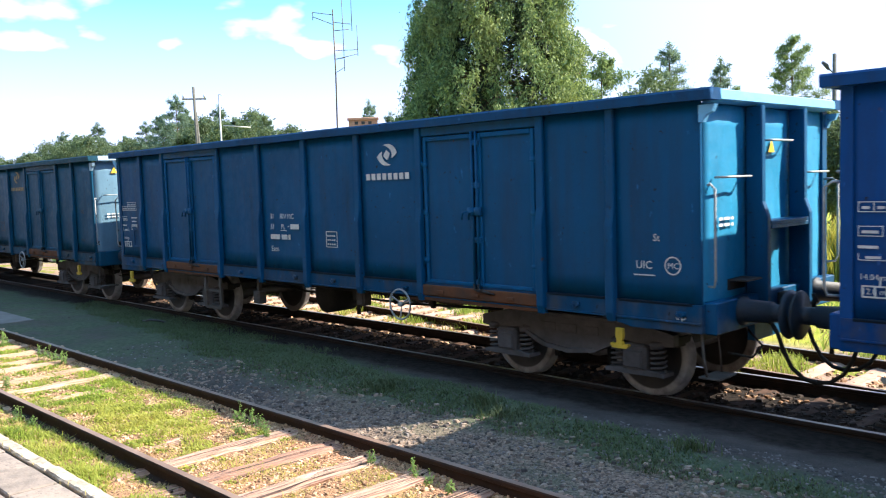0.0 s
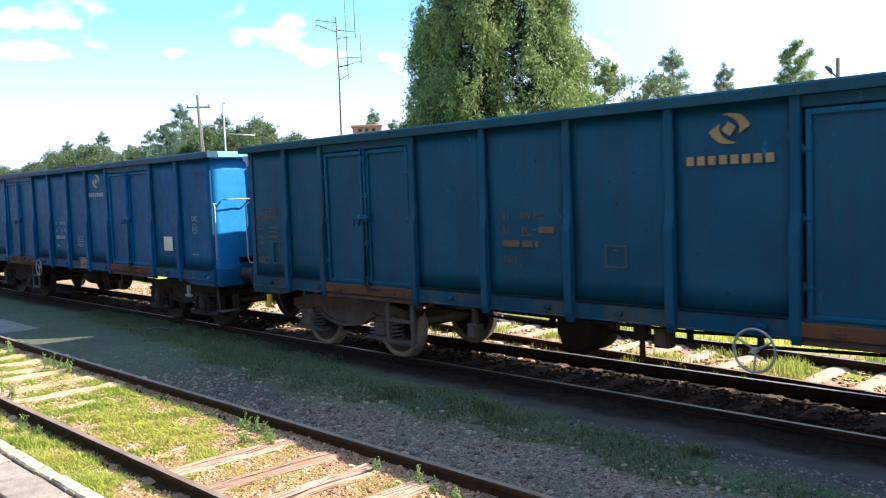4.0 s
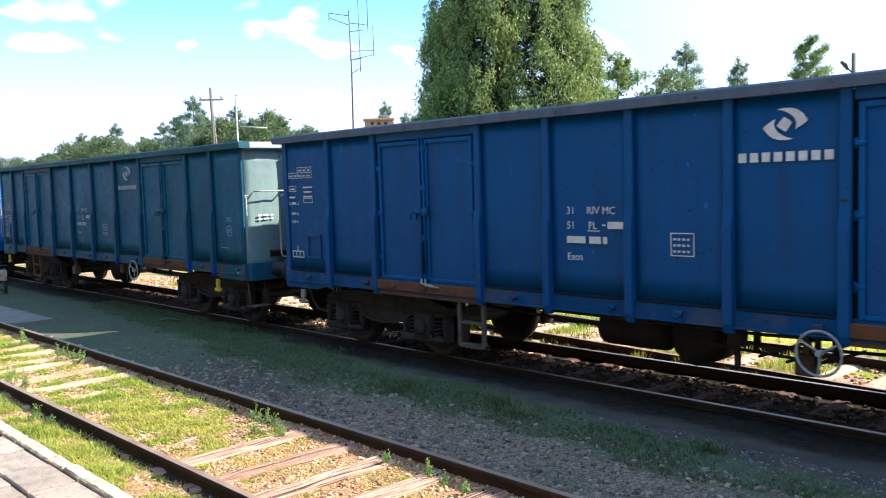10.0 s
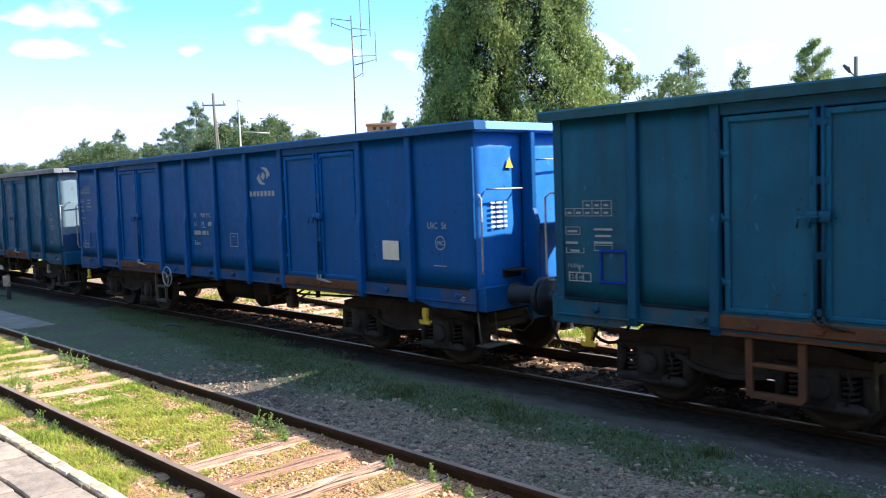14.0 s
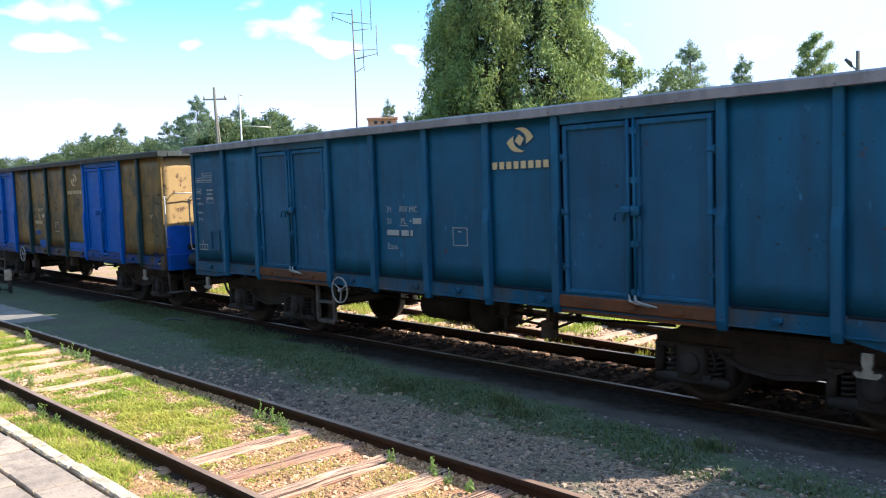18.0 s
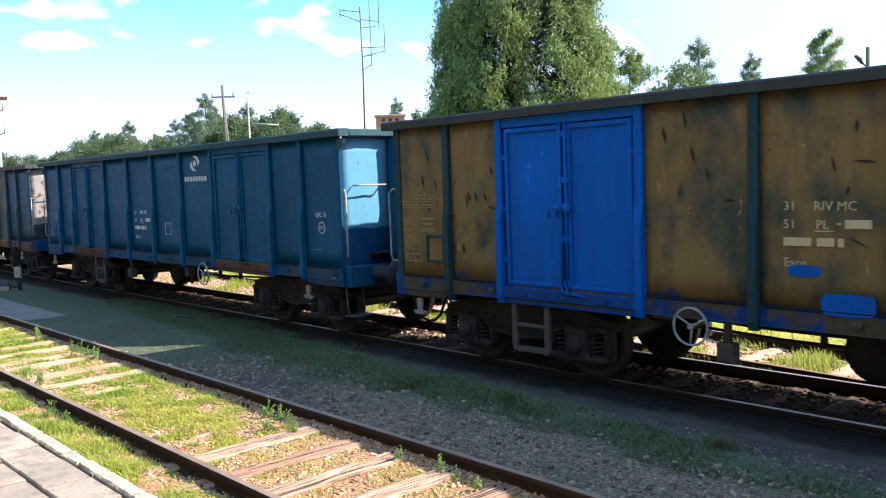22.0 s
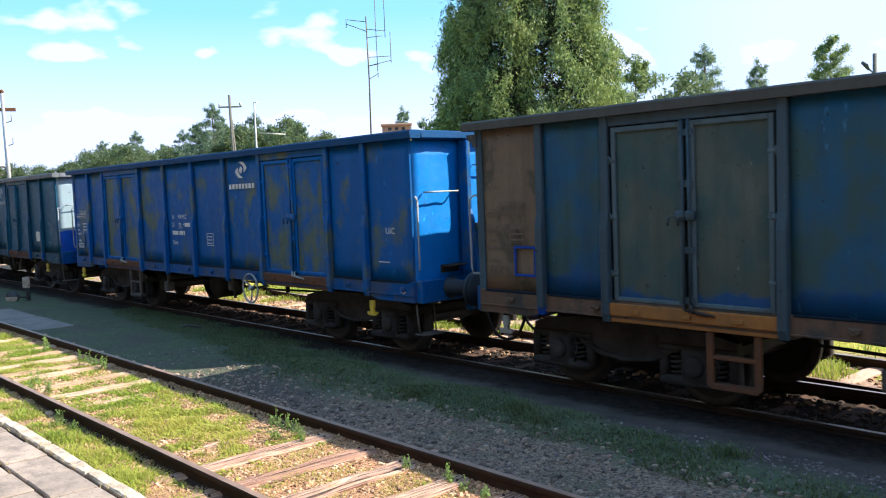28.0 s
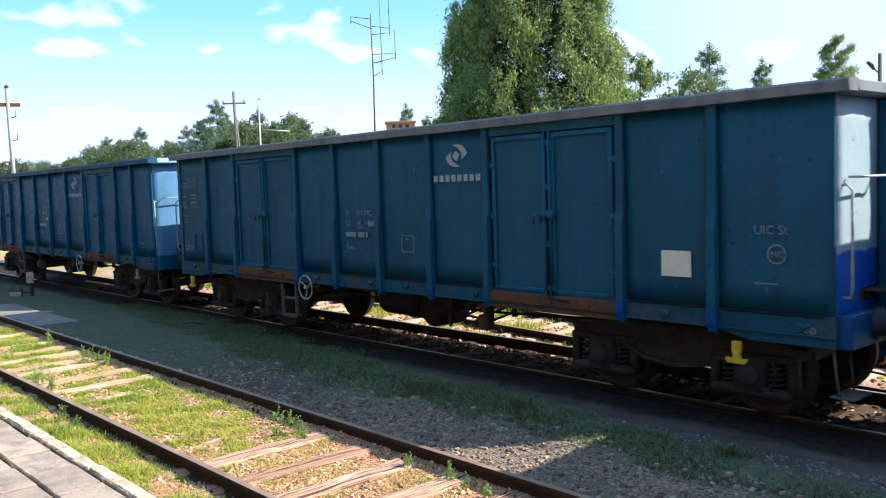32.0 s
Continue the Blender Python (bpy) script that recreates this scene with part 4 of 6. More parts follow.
def end_panel_build(bm, wide, seed):
    """One end sheet between the stanchions, a little dented."""
    n, grid, back = 7, [], []
    for j in range(11):
        z = 1.0 + 2.06 * j / 10
        grid.append([bm.verts.new((6.36 + 0.03 * math.sin(math.pi * i / n) * (0.6 + noise.noise(Vector((seed * 3, i * 0.7, z * 2)))), wide * (i / n - 0.5), z)) for i in range(n + 1)])
        back.append([bm.verts.new((6.33, wide * (i / n - 0.5), z)) for i in range(n + 1)])
    for g in (grid, back):
        for j in range(10):
            for i in range(n):
                f = bm.faces.new((g[j][i], g[j][i + 1], g[j + 1][i + 1], g[j + 1][i]))
                f.smooth = True
    for i in range(n):
        for j in (0, 10):
            bm.faces.new((grid[j][i], grid[j][i + 1], back[j][i + 1], back[j][i]))
    for j in range(10):
        for i in (0, n):
            bm.faces.new((grid[j][i], grid[j + 1][i], back[j + 1][i], back[j][i]))
    bmesh.ops.recalc_face_normals(bm, faces=bm.faces[:])


def end_post_build(bm):
    """A stout end stanchion, wider below."""
    prism(bm, [(6.37, 3.06), (6.545, 3.06), (6.545, 2.10), (6.60, 1.95), (6.60, 0.98), (6.37, 0.98)], -0.045, 0.045)
    bmesh.ops.bevel(bm, geom=[e for e in bm.edges if abs((e.verts[0].co - e.verts[1].co).y) < 1e-4], offset=0.012, segments=1, affect="EDGES")


def end_shelf_build(bm):
    box(bm, 6.37, 6.60, -0.44, 0.44, 1.86, 1.90, 0.006)
    box(bm, 6.56, 6.60, -0.44, 0.44, 1.82, 1.86, 0.004)


def headstock_build(bm):
    box(bm, 6.37, 6.50, -1.40, 1.40, 0.86, 1.17, 0.012)
    box(bm, 6.34, 6.42, -0.45, 0.45, 0.66, 0.86)


def buffer_build(bm):
    lathe(bm, [(6.49, 0.15), (6.52, 0.15), (6.53, 0.115), (6.80, 0.105), (6.80, 0.085), (6.955, 0.085), (6.958, 0.23), (6.975, 0.235), (7.005, 0.19), (7.012, 0.0)], "x", 24, (0, 0, 1.04))


def hook_build(bm):
    box(bm, 6.48, 6.62, -0.10, 0.10, 0.93, 1.13, 0.01)
    tube(bm, [(6.55, 0, 1.03), (6.72, 0, 1.03), (6.82, 0, 0.99), (6.86, 0, 1.06), (6.83, 0, 1.13)], [0.045, 0.045, 0.045, 0.035, 0.02], 8)
    tube(bm, [(6.8, -0.08, 1.0), (6.92, -0.07, 0.9), (7.02, -0.05, 0.86), (7.02, 0.05, 0.86), (6.92, 0.07, 0.9), (6.8, 0.08, 1.0)], 0.02, 6)
    tube(bm, [(7.0, 0.02, 0.9), (7.02, 0.02, 0.70), (7.01, 0.0, 0.52)], 0.017, 6)


def hose_build(bm):
    """Half of the coupled air hose, down to the middle of the gap."""
    tube(bm, [(6.48, 0, 0.88), (6.56, 0, 0.84), (6.62, 0, 0.74), (6.68, 0, 0.56), (6.77, 0, 0.40), (6.89, 0, 0.31), (7.02, 0, 0.285)], 0.022, 8)


def cable_build(bm):
    tube(bm, [(6.42, -0.60, 0.80), (6.60, -0.66, 0.66), (6.56, -0.80, 0.56), (6.40, -0.98, 0.62)], 0.012, 6)


def handrail_build(bm):
    tube(bm, [(6.40, -1.36, 2.29), (6.46, -1.43, 2.30), (6.52, -1.45, 2.25), (6.52, -1.45, 1.40), (6.50, -1.44, 1.33), (6.40, -1.36, 1.32)], 0.013, 7)


def grab_build(bm):
    tube(bm, [(6.39, -0.27, 0.0), (6.50, -0.26, 0.0), (6.52, -0.22, 0.0), (6.52, 0.22, 0.0), (6.50, 0.26, 0.0), (6.39, 0.27, 0.0)], 0.012, 7)


def bracket_build(bm):
    """A pressed gusset below the rim's corner."""
    prism(bm, [(6.36, 3.04), (6.53, 3.04), (6.50, 2.97), (6.44, 2.95), (6.41, 2.88), (6.36, 2.88)], -1.46, -1.40)


def end_step_build(bm):
    """A foot plate hung from the corner on one bent bar, with a thin stay."""
    tube(bm, [(6.32, -1.37, 0.92), (6.35, -1.37, 0.60), (6.38, -1.37, 0.44)], 0.014, 6)
    tube(bm, [(6.32, -1.06, 0.92), (6.38, -1.08, 0.44)], 0.009, 6)
    box(bm, 6.30, 6.52, -1.40, -1.04, 0.42, 0.44, 0.005)


def little_step_build(bm):
    box(bm, 6.37, 6.58, -0.95, -0.62, 1.33, 1.35, 0.004)
    box(bm, 6.37, 6.40, -0.95, -0.62, 1.24, 1.35)


def ladder_build(bm):
    """The shunter's step below the sole bar: a bent flat bar with a middle rung."""
    prism(bm, [(-0.235, 0.98), (-0.235, 0.40), (-0.20, 0.355), (0.20, 0.355), (0.235, 0.40), (0.235, 0.98), (0.180, 0.98), (0.180, 0.415), (0.165, 0.40), (-0.165, 0.40), (-0.180, 0.415), (-0.180, 0.98)], -1.445, -1.405)
    box(bm, -0.18, 0.18, -1.445, -1.36, 0.645, 0.685, 0.006)
    box(bm, -0.19, 0.19, -1.44, -1.33, 0.375, 0.402, 0.004)


def rope_hook_build(bm):
    prism(bm, [(-0.05, 0.90), (0.05, 0.90), (0.055, 0.80), (0.035, 0.745), (0.06, 0.70), (0.125, 0.715), (0.135, 0.69), (0.10, 0.655), (-0.10, 0.655), (-0.135, 0.69), (-0.125, 0.715), (-0.06, 0.70), (-0.035, 0.745), (-0.055, 0.80)], -1.475, -1.435)


def handwheel_build(bm):
    n = 24
    tube(bm, [(0.21 * math.cos(2 * math.pi * k / n), 0, 0.21 * math.sin(2 * math.pi * k / n)) for k in range(n)], 0.014, 6, True)
    for k in range(3):
        a = 2 * math.pi * k / 3 + 0.5
        tube(bm, [(0, 0.03, 0), (0.1 * math.cos(a), 0.02, 0.1 * math.sin(a)), (0.21 * math.cos(a), 0, 0.21 * math.sin(a))], 0.012, 6)
    lathe(bm, [(-0.02, 0.03), (0.06, 0.03), (0.06, 0.014), (0.30, 0.014)], "y", 10)


def frame_build(bm):
    """Centre sill, cross members and floor."""
    box(bm, -6.34, 6.34, -0.20, 0.20, 0.88, 1.10)
    box(bm, -6.34, 6.34, -1.40, 1.40, 1.12, 1.17)
    for x in (-5.9, -4.5, -3.2, -2.0, -0.7, 0.7, 2.0, 3.2, 4.5, 5.9):
        box(bm, x - 0.06, x + 0.06, -1.36, 1.36, 0.93, 1.12)
    box(bm, -3.0, 3.0, -0.16, 0.16, 0.72, 0.9)


def tank_build(bm):
    lathe(bm, [(-0.48, 0.0), (-0.47, 0.10), (-0.42, 0.19), (-0.36, 0.205), (0.36, 0.205), (0.42, 0.19), (0.47, 0.10), (0.48, 0.0)], "x", 20)


def drum_build(bm):
    lathe(bm, [(-0.30, 0.0), (-0.30, 0.20), (-0.26, 0.29), (0.20, 0.29), (0.28, 0.18), (0.32, 0.05)], "y", 20)


def brake_lever_build(bm):
    """A hanging brake lever with its weight."""
    box(bm, -0.03, 0.03, -0.02, 0.02, -0.36, 0.12, 0.006)
    box(bm, -0.09, 0.09, -0.05, 0.05, -0.16, 0.02, 0.015)


def relay_box_build(bm):
    """A small valve box under the sole bar, with a raised cover."""
    box(bm, -0.09, 0.09, -0.06, 0.08, -0.10, 0.10, 0.012)
    box(bm, -0.065, 0.065, -0.072, -0.06, -0.075, 0.075, 0.006)
    box(bm, -0.03, 0.03, -0.02, 0.04, 0.10, 0.30)


def tray_build(bm):
    """A raised document tray with a folded border."""
    box(bm, -0.20, 0.20, -1.470, -1.456, 0.98, 1.20, 0.004)
    for x0, x1, z0, z1 in ((-0.21, 0.21, 0.97, 0.99), (-0.21, 0.21, 1.19, 1.21), (-0.21, -0.19, 0.99, 1.19), (0.19, 0.21, 0.99, 1.19)):
        box(bm, x0, x1, -1.485, -1.456, z0, z1)
    tube(bm, [(-0.05, -1.478, 1.06), (0.10, -1.478, 1.13), (0.16, -1.478, 1.13)], 0.012, 5)


def rod_build(bm, y, z):
    tube(bm, [(-3.0, y, z + 0.06), (-1.4, y - 0.04, z), (1.2, y, z - 0.02), (3.0, y + 0.05, z + 0.04)], 0.020, 6)


def hanger_build(bm):
    box(bm, -0.03, 0.03, -0.56, -0.50, 0.62, 0.96, 0.004)


def basket_build(bm):
    """Slanting brake rods hung from a bracket between the bogies."""
    box(bm, 1.70, 1.745, -1.03, -0.97, 0.60, 0.95, 0.004)
    for x0, z0, x1, z1 in ((1.15, 0.62, 1.74, 0.86), (1.42, 0.60, 2.02, 0.84), (1.72, 0.62, 2.15, 0.79)):
        tube(bm, [(x0, -1.0, z0), (x1, -1.0, z1)], 0.016, 6)
    tube(bm, [(0.62, -0.98, 0.68), (1.75, -0.98, 0.63)], 0.018, 6)
    tube(bm, [(0.95, -0.98, 0.93), (0.93, -1.0, 0.48)], 0.02, 6)


# bogie with cast side frames, coil springs and axle boxes
def side_frame_build(bm):
    """A welded frame: deep top beam dropping to a shallow belly between the axle guides, with a small window at each side."""
    prism(bm, [(-1.34, 0.74), (-1.34, 0.62), (-1.12, 0.60), (-0.72, 0.64), (-0.60, 0.58), (-0.36, 0.47), (0, 0.43), (0.36, 0.47), (0.60, 0.58), (0.72, 0.64), (1.12, 0.60), (1.34, 0.62), (1.34, 0.74), (0.98, 0.82), (0.6, 0.86), (-0.6, 0.86), (-0.98, 0.82)], -1.07, -0.97)
    prism(bm, [(-0.70, 0.655), (-0.60, 0.565), (-0.36, 0.455), (0, 0.412), (0.36, 0.455), (0.60, 0.565), (0.70, 0.655), (0.66, 0.67), (0.57, 0.60), (0.34, 0.50), (0, 0.46), (-0.34, 0.50), (-0.57, 0.60), (-0.66, 0.67)], -1.11, -0.96)
    box(bm, -0.66, 0.66, -1.10, -1.06, 0.815, 0.855, 0.008)
    for x in (-0.30, 0.0, 0.30):
        box(bm, x - 0.11, x + 0.11, -1.078, -1.069, 0.64, 0.74, 0.004)


def axle_box_build(bm):
    """A blocky axle guide with box, cover and damper, nearly hiding the wheel."""
    box(bm, -0.17, 0.17, -1.16, -0.93, 0.27, 0.66, 0.035)
    lathe(bm, [(-1.20, 0.0), (-1.20, 0.095), (-1.185, 0.115), (-1.15, 0.12)], "y", 16, (0, 0, 0.47))
    prism(bm, [(-0.40, 0.25), (0.40, 0.25), (0.42, 0.29), (0.40, 0.33), (0.16, 0.36), (-0.16, 0.36), (-0.40, 0.33), (-0.42, 0.29)], -1.15, -0.93)
    for s in (-1, 1):
        prism(bm, [(s * 0.36, 0.62), (s * 0.44, 0.62), (s * 0.45, 0.30), (s * 0.37, 0.28)], -1.10, -0.96)
    box(bm, -0.44, 0.44, -1.12, -0.94, 0.60, 0.67, 0.015)
    tube(bm, [(0.25, -1.17, 0.66), (0.30, -1.18, 0.50), (0.24, -1.17, 0.34)], 0.014, 6)


def light_axle_box_build(bm):
    """A smaller axle box that leaves most of the wheel in view."""
    box(bm, -0.15, 0.15, -1.15, -0.93, 0.33, 0.62, 0.03)
    box(bm, -0.12, 0.12, -1.17, -1.14, 0.36, 0.56, 0.02)
    prism(bm, [(-0.36, 0.295), (0.36, 0.295), (0.36, 0.335), (0.16, 0.36), (-0.16, 0.36), (-0.36, 0.335)], -1.14, -0.94)


def spring_build(bm):
    pts = []
    for k in range(5 * 10 + 1):
        a = 2 * math.pi * k / 10
        pts.append((0.075 * math.cos(a), 0.075 * math.sin(a), 0.34 + 0.27 * k / 50))
    tube(bm, pts, 0.016, 5)
    lathe(bm, [(0.60, 0.09), (0.635, 0.09), (0.66, 0.06)], "z", 12)


def bolster_build(bm):
    box(bm, -0.22, 0.22, -1.0, 1.0, 0.55, 0.80, 0.02)
    lathe(bm, [(0.79, 0.25), (0.93, 0.25)], "z", 18)
    for x in (-1.28, 1.28):
        box(bm, x - 0.05, x + 0.05, -1.0, 1.0, 0.60, 0.70)


def brake_block_build(bm):
    box(bm, -0.04, 0.04, -0.82, -0.72, 0.28, 0.62, 0.01)
    tube(bm, [(0, -0.77, 0.5), (0, -0.77, 0.85)], 0.02, 6)


def wheelset_build(bm):
    """Two wheels on an axle, turning about the origin."""
    for s in (-1, 1):
        prof = [(0.0, 0.09), (0.03, 0.10), (0.05, 0.14), (0.03, 0.20), (0.035, 0.36), (0.005, 0.385), (0.005, 0.455), (0.015, 0.460), (0.10, 0.464), (0.112, 0.48), (0.125, 0.488), (0.135, 0.47), (0.135, 0.385), (0.10, 0.36), (0.10, 0.2), (0.13, 0.12), (0.14, 0.09)]
        lathe(bm, [(s * (-0.815 + a), r) for a, r in prof], "y", 36)
    lathe(bm, [(-1.05, 0.06), (-0.82, 0.075), (-0.70, 0.09), (0.70, 0.09), (0.82, 0.075), (1.05, 0.06)], "y", 14)


def swirl_build(bm):
    """The emblem: two swept strokes, one the other turned about, round a small lozenge."""
    sweep = ((-38, 68), (-10, 74), (30, 72), (60, 62), (85, 42), (107, 12), (90, -2), (70, -14), (48, -26), (53, 0), (48, 18), (36, 34), (15, 50), (-10, 62))
    lozenge = ((-5, 34), (14, 22), (33, 7), (20, -14), (3, -36), (-20, -22), (-40, -6), (-24, 14))
    for shape, k in ((sweep, 1), (sweep, -1), (lozenge, 1)):
        bm.faces.new([bm.verts.new((k * a * 0.00212, 0, k * b * 0.00212)) for a, b in shape])
    bmesh.ops.recalc_face_normals(bm, faces=bm.faces[:])


def ring_build(bm):
    n = 20
    for r0, r1 in ((0.078, 0.092),):
        a = [bm.verts.new((r0 * math.cos(2 * math.pi * k / n), 0, r0 * math.sin(2 * math.pi * k / n))) for k in range(n)]
        o = [bm.verts.new((r1 * math.cos(2 * math.pi * k / n), 0, r1 * math.sin(2 * math.pi * k / n))) for k in range(n)]
        for k in range(n):
            bm.faces.new((a[k], a[(k + 1) % n], o[(k + 1) % n], o[k]))


def sign_build(bm):
    prism(bm, [(-0.072, 0), (0.072, 0), (0.0, 0.135)], -0.002, 0.002, "x")


def bars_build(bm, cells):
    """Flat bars facing -y: x, z, width, height."""
    for x, z, w, h in cells:
        box(bm, x, x + w, -0.0015, 0.0015, z, z + h)


TABLE = [(0, 0.48, 0.62, 0.007), (0, 0.40, 0.62, 0.007), (0, 0.40, 0.007, 0.09), (0.12, 0.40, 0.007, 0.09), (0.24, 0.40, 0.007, 0.17), (0.36, 0.40, 0.007, 0.17), (0.48, 0.40, 0.007, 0.17), (0.61, 0.40, 0.007, 0.17), (0.24, 0.56, 0.38, 0.007), (0.03, 0.425, 0.06, 0.024), (0.15, 0.425, 0.06, 0.024), (0.27, 0.425, 0.06, 0.024), (0.39, 0.425, 0.06, 0.024), (0.51, 0.425, 0.06, 0.024), (0.28, 0.505, 0.05, 0.024), (0.40, 0.505, 0.05, 0.024), (0.52, 0.505, 0.05, 0.024)]
PANEL = [(0, 0.30, 0.2, 0.007), (0, 0.22, 0.2, 0.007), (0, 0.22, 0.007, 0.09), (0.19, 0.22, 0.007, 0.09), (0.03, 0.245, 0.13, 0.024), (0.0, 0.12, 0.16, 0.024), (0.38, 0.27, 0.24, 0.022), (0.40, 0.20, 0.20, 0.022), (0.38, 0.13, 0.24, 0.022), (0.38, 0.05, 0.007, 0.07), (0.61, 0.05, 0.007, 0.07), (0.38, 0.05, 0.24, 0.007), (0.38, 0.11, 0.24, 0.007), (0.0, 0.02, 0.24, 0.007), (0.0, 0.02, 0.007, 0.06), (0.24, 0.02, 0.007, 0.06), (0.06, 0.035, 0.12, 0.022)]
GRIDBOX = [(0, 0, 0.26, 0.010), (0, 0.22, 0.26, 0.010), (0, 0, 0.010, 0.22), (0.25, 0, 0.010, 0.23)] + [(0.03 + 0.05 * i, 0.035 + 0.06 * j, 0.030, 0.022) for i in range(4) for j in range(3)]
AXLES = [(0, 0, 0.30, 0.014), (0, 0.09, 0.30, 0.014), (0, 0, 0.014, 0.1), (0.10, 0, 0.014, 0.1), (0.19, 0, 0.014, 0.1), (0.29, 0, 0.014, 0.1), (0.14, 0.10, 0.014, 0.08)]


def dab_build(bm, w, h):
    """A dab of paint with rounded, uneven corners."""
    prism(bm, [(0.02, 0), (w * 0.5, -0.012), (w - 0.02, 0.008), (w, h * 0.3), (w - 0.012, h - 0.015), (w * 0.6, h), (0.03, h - 0.008), (-0.008, h * 0.6)], -0.0015, 0.0015)


def scuff_build(bm, k, steep):
    """A bare scrape in the paint: a ragged sliver, upright or slanting."""
    rnd = random.Random(70 + k)
    size, wide, lean = rnd.uniform(0.07, 0.20), rnd.uniform(0.008, 0.022), rnd.uniform(-0.3, 0.3)
    line = [(t * size, wide * math.sin(math.pi * t) * rnd.uniform(0.5, 1.2) + 0.002) for t in (0.0, 0.2, 0.4, 0.6, 0.8, 1.0)]
    edge = [(a, b) for a, b in line] + [(a, -b * 0.8) for a, b in line[::-1]]
    turned = [(b + a * lean, a) if steep else (a, b - a * (lean + 0.25)) for a, b in edge]
    prism(bm, turned, -0.001, 0.001)


def marking(wagon, name, mesh, x, z, mat, y=None):
    return part(name, mesh, mat, wagon, "", pose(x, -(y or SIDE_Y + 0.016), z))


def wagon(spec):
    """One four-axle open wagon: body, doors, ends, running gear and its painted marks."""
    n, body, rim, door, mark = (spec[k] for k in ("n", "body", "rim", "door", "mark"))
    top = tagged(new("open_wagon"), spec["label"], "freight wagon", "wagons of the train")
    sill, make = spec["sill"], spec.get("make", 1)
    door_x = (MAKES[make][1] + MAKES[make][2]) / 2
    post = spec.get("post", body)
    post_mesh = shared("post", post_build)
    flip = pose(0, 0, 0, 0, 0, 180)
    for turn in (Matrix(), flip):
        for k, (x0, x1) in enumerate(bay_places(make)):
            swell = (0.014, -0.012, 0.008)[(k + n) % 3]
            part("side_panel", shared(f"side panel {x1 - x0:.2f} {swell}", lambda bm: bay_build(bm, x1 - x0 - 0.004, swell)), spec.get("bays", {}).get(k, body) if turn != flip else body, top, "", turn @ pose((x0 + x1) / 2, 0, 0))
            part("seam", shared(f"seam {x1 - x0:.2f}", lambda bm: lip_build(bm, x1 - x0 - 0.16)), GAPSHADE, top, "", turn @ pose((x0 + x1) / 2, 0, 0))
            part("latch_plate", shared("latch plate", flap_build), sill, top, "", turn @ pose((x0 + x1) / 2 + 0.3 * (k % 2), 0, 0))
        for x in post_places(make):
            at_door = min(abs(abs(x) - edge) for edge in MAKES[make][1:3]) < 0.01
            part("post", post_mesh, spec.get("jamb", post) if at_door else post, top, "", turn @ pose(x, 0, 0))
        part("corner_post", shared("corner_post", corner_build), post, top, "", turn)
        part("sole_bar", shared("sole_bar", sill_build), sill, top, "dusty sole bar", turn)
        part("rim", shared("rim", rim_build), rim, top, "", turn)
        for cx in (-door_x, door_x):
            part("door_threshold", shared("door_threshold", threshold_build), spec.get("threshold", RUSTY), top, "rusty door threshold", turn @ pose(cx, 0, 0))
            part("door_header", shared("door_header", header_build), spec.get("jamb", post), top, "", turn @ pose(cx, 0, 0))
            part("door_backing", shared("door_backing", door_backing_build), GAPSHADE, top, "dark sheet added behind the doors as shade in the gaps", turn @ pose(cx, 0, 0))
            for s in (-1, 1):
                leaf = part("door_leaf", shared("door_leaf", leaf_build), door, top, "", turn @ pose(cx + s * 0.466, 0, 0))
                part("leaf_border", shared("leaf_border", leaf_border_build), spec["frame"], leaf)
                part("lock_bar", shared("lock_bar", lockbar_build), spec.get("bar", post), leaf, "", pose(-s * 0.43, 0, 0))
                part("door_lever", shared("door_lever", lever_build), HANDRAIL if n in (3, 5, 10, 6) else spec.get("bar", IRON), leaf, "", pose(-s * 0.43, 0, 0))
                for hz in (1.42, 2.02, 2.62):
                    part("hinge", shared(f"hinge {s}", hinge_build), spec["frame"], leaf, "", pose(s * 0.42, 0, hz) @ Matrix.Scale(s, 4, (1, 0, 0)))
                part("latch", shared("latch", latch_build), spec.get("bar", post), leaf, "", pose(-s * 0.41, 0, 0))
        # ends
        for k, (y, w) in enumerate(((-0.945, 0.89), (0.0, 0.99), (0.945, 0.89))):
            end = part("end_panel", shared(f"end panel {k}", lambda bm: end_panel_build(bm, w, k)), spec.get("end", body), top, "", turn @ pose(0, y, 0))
            gz = spec.get("grabs", (2.36, 2.72, 2.38))[k]
            part("grab_iron", shared("grab_iron", grab_build), HANDRAIL, end, "pale grab iron", pose(0, 0, gz))
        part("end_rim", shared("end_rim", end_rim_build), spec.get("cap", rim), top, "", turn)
        for y in (-0.5, 0.5):
            part("end_post", shared("end_post", end_post_build), post, top, "", turn @ pose(0, y, 0))
        part("end_shelf", shared("end_shelf", end_shelf_build), post, top, "", turn)
        part("headstock", shared("headstock", headstock_build), spec.get("head", body), top, "", turn)
        part("little_step", shared("little_step", little_step_build), IRON, top, "", turn)
        part("end_step", shared("end_step", end_step_build), STEPGREY, top, "", turn)
        for y in (-0.875, 0.875):
            part("buffer", shared("buffer", buffer_build), BUFFER, top, "round buffer", turn @ pose(0, y, 0))
        part("draw_hook", shared("draw_hook", hook_build), IRON, top, "draw hook with screw coupling", turn)
        for y in (-0.36, 0.36):
            part("air_hose", shared("air_hose", hose_build), HOSE, top, "black rubber hose", turn @ pose(0, y, 0))
        part("release_cable", shared("release cable", cable_build), HOSE, top, "", turn)
        part("handrail", shared("handrail", handrail_build), HANDRAIL, top, "pale bent handrail", turn)
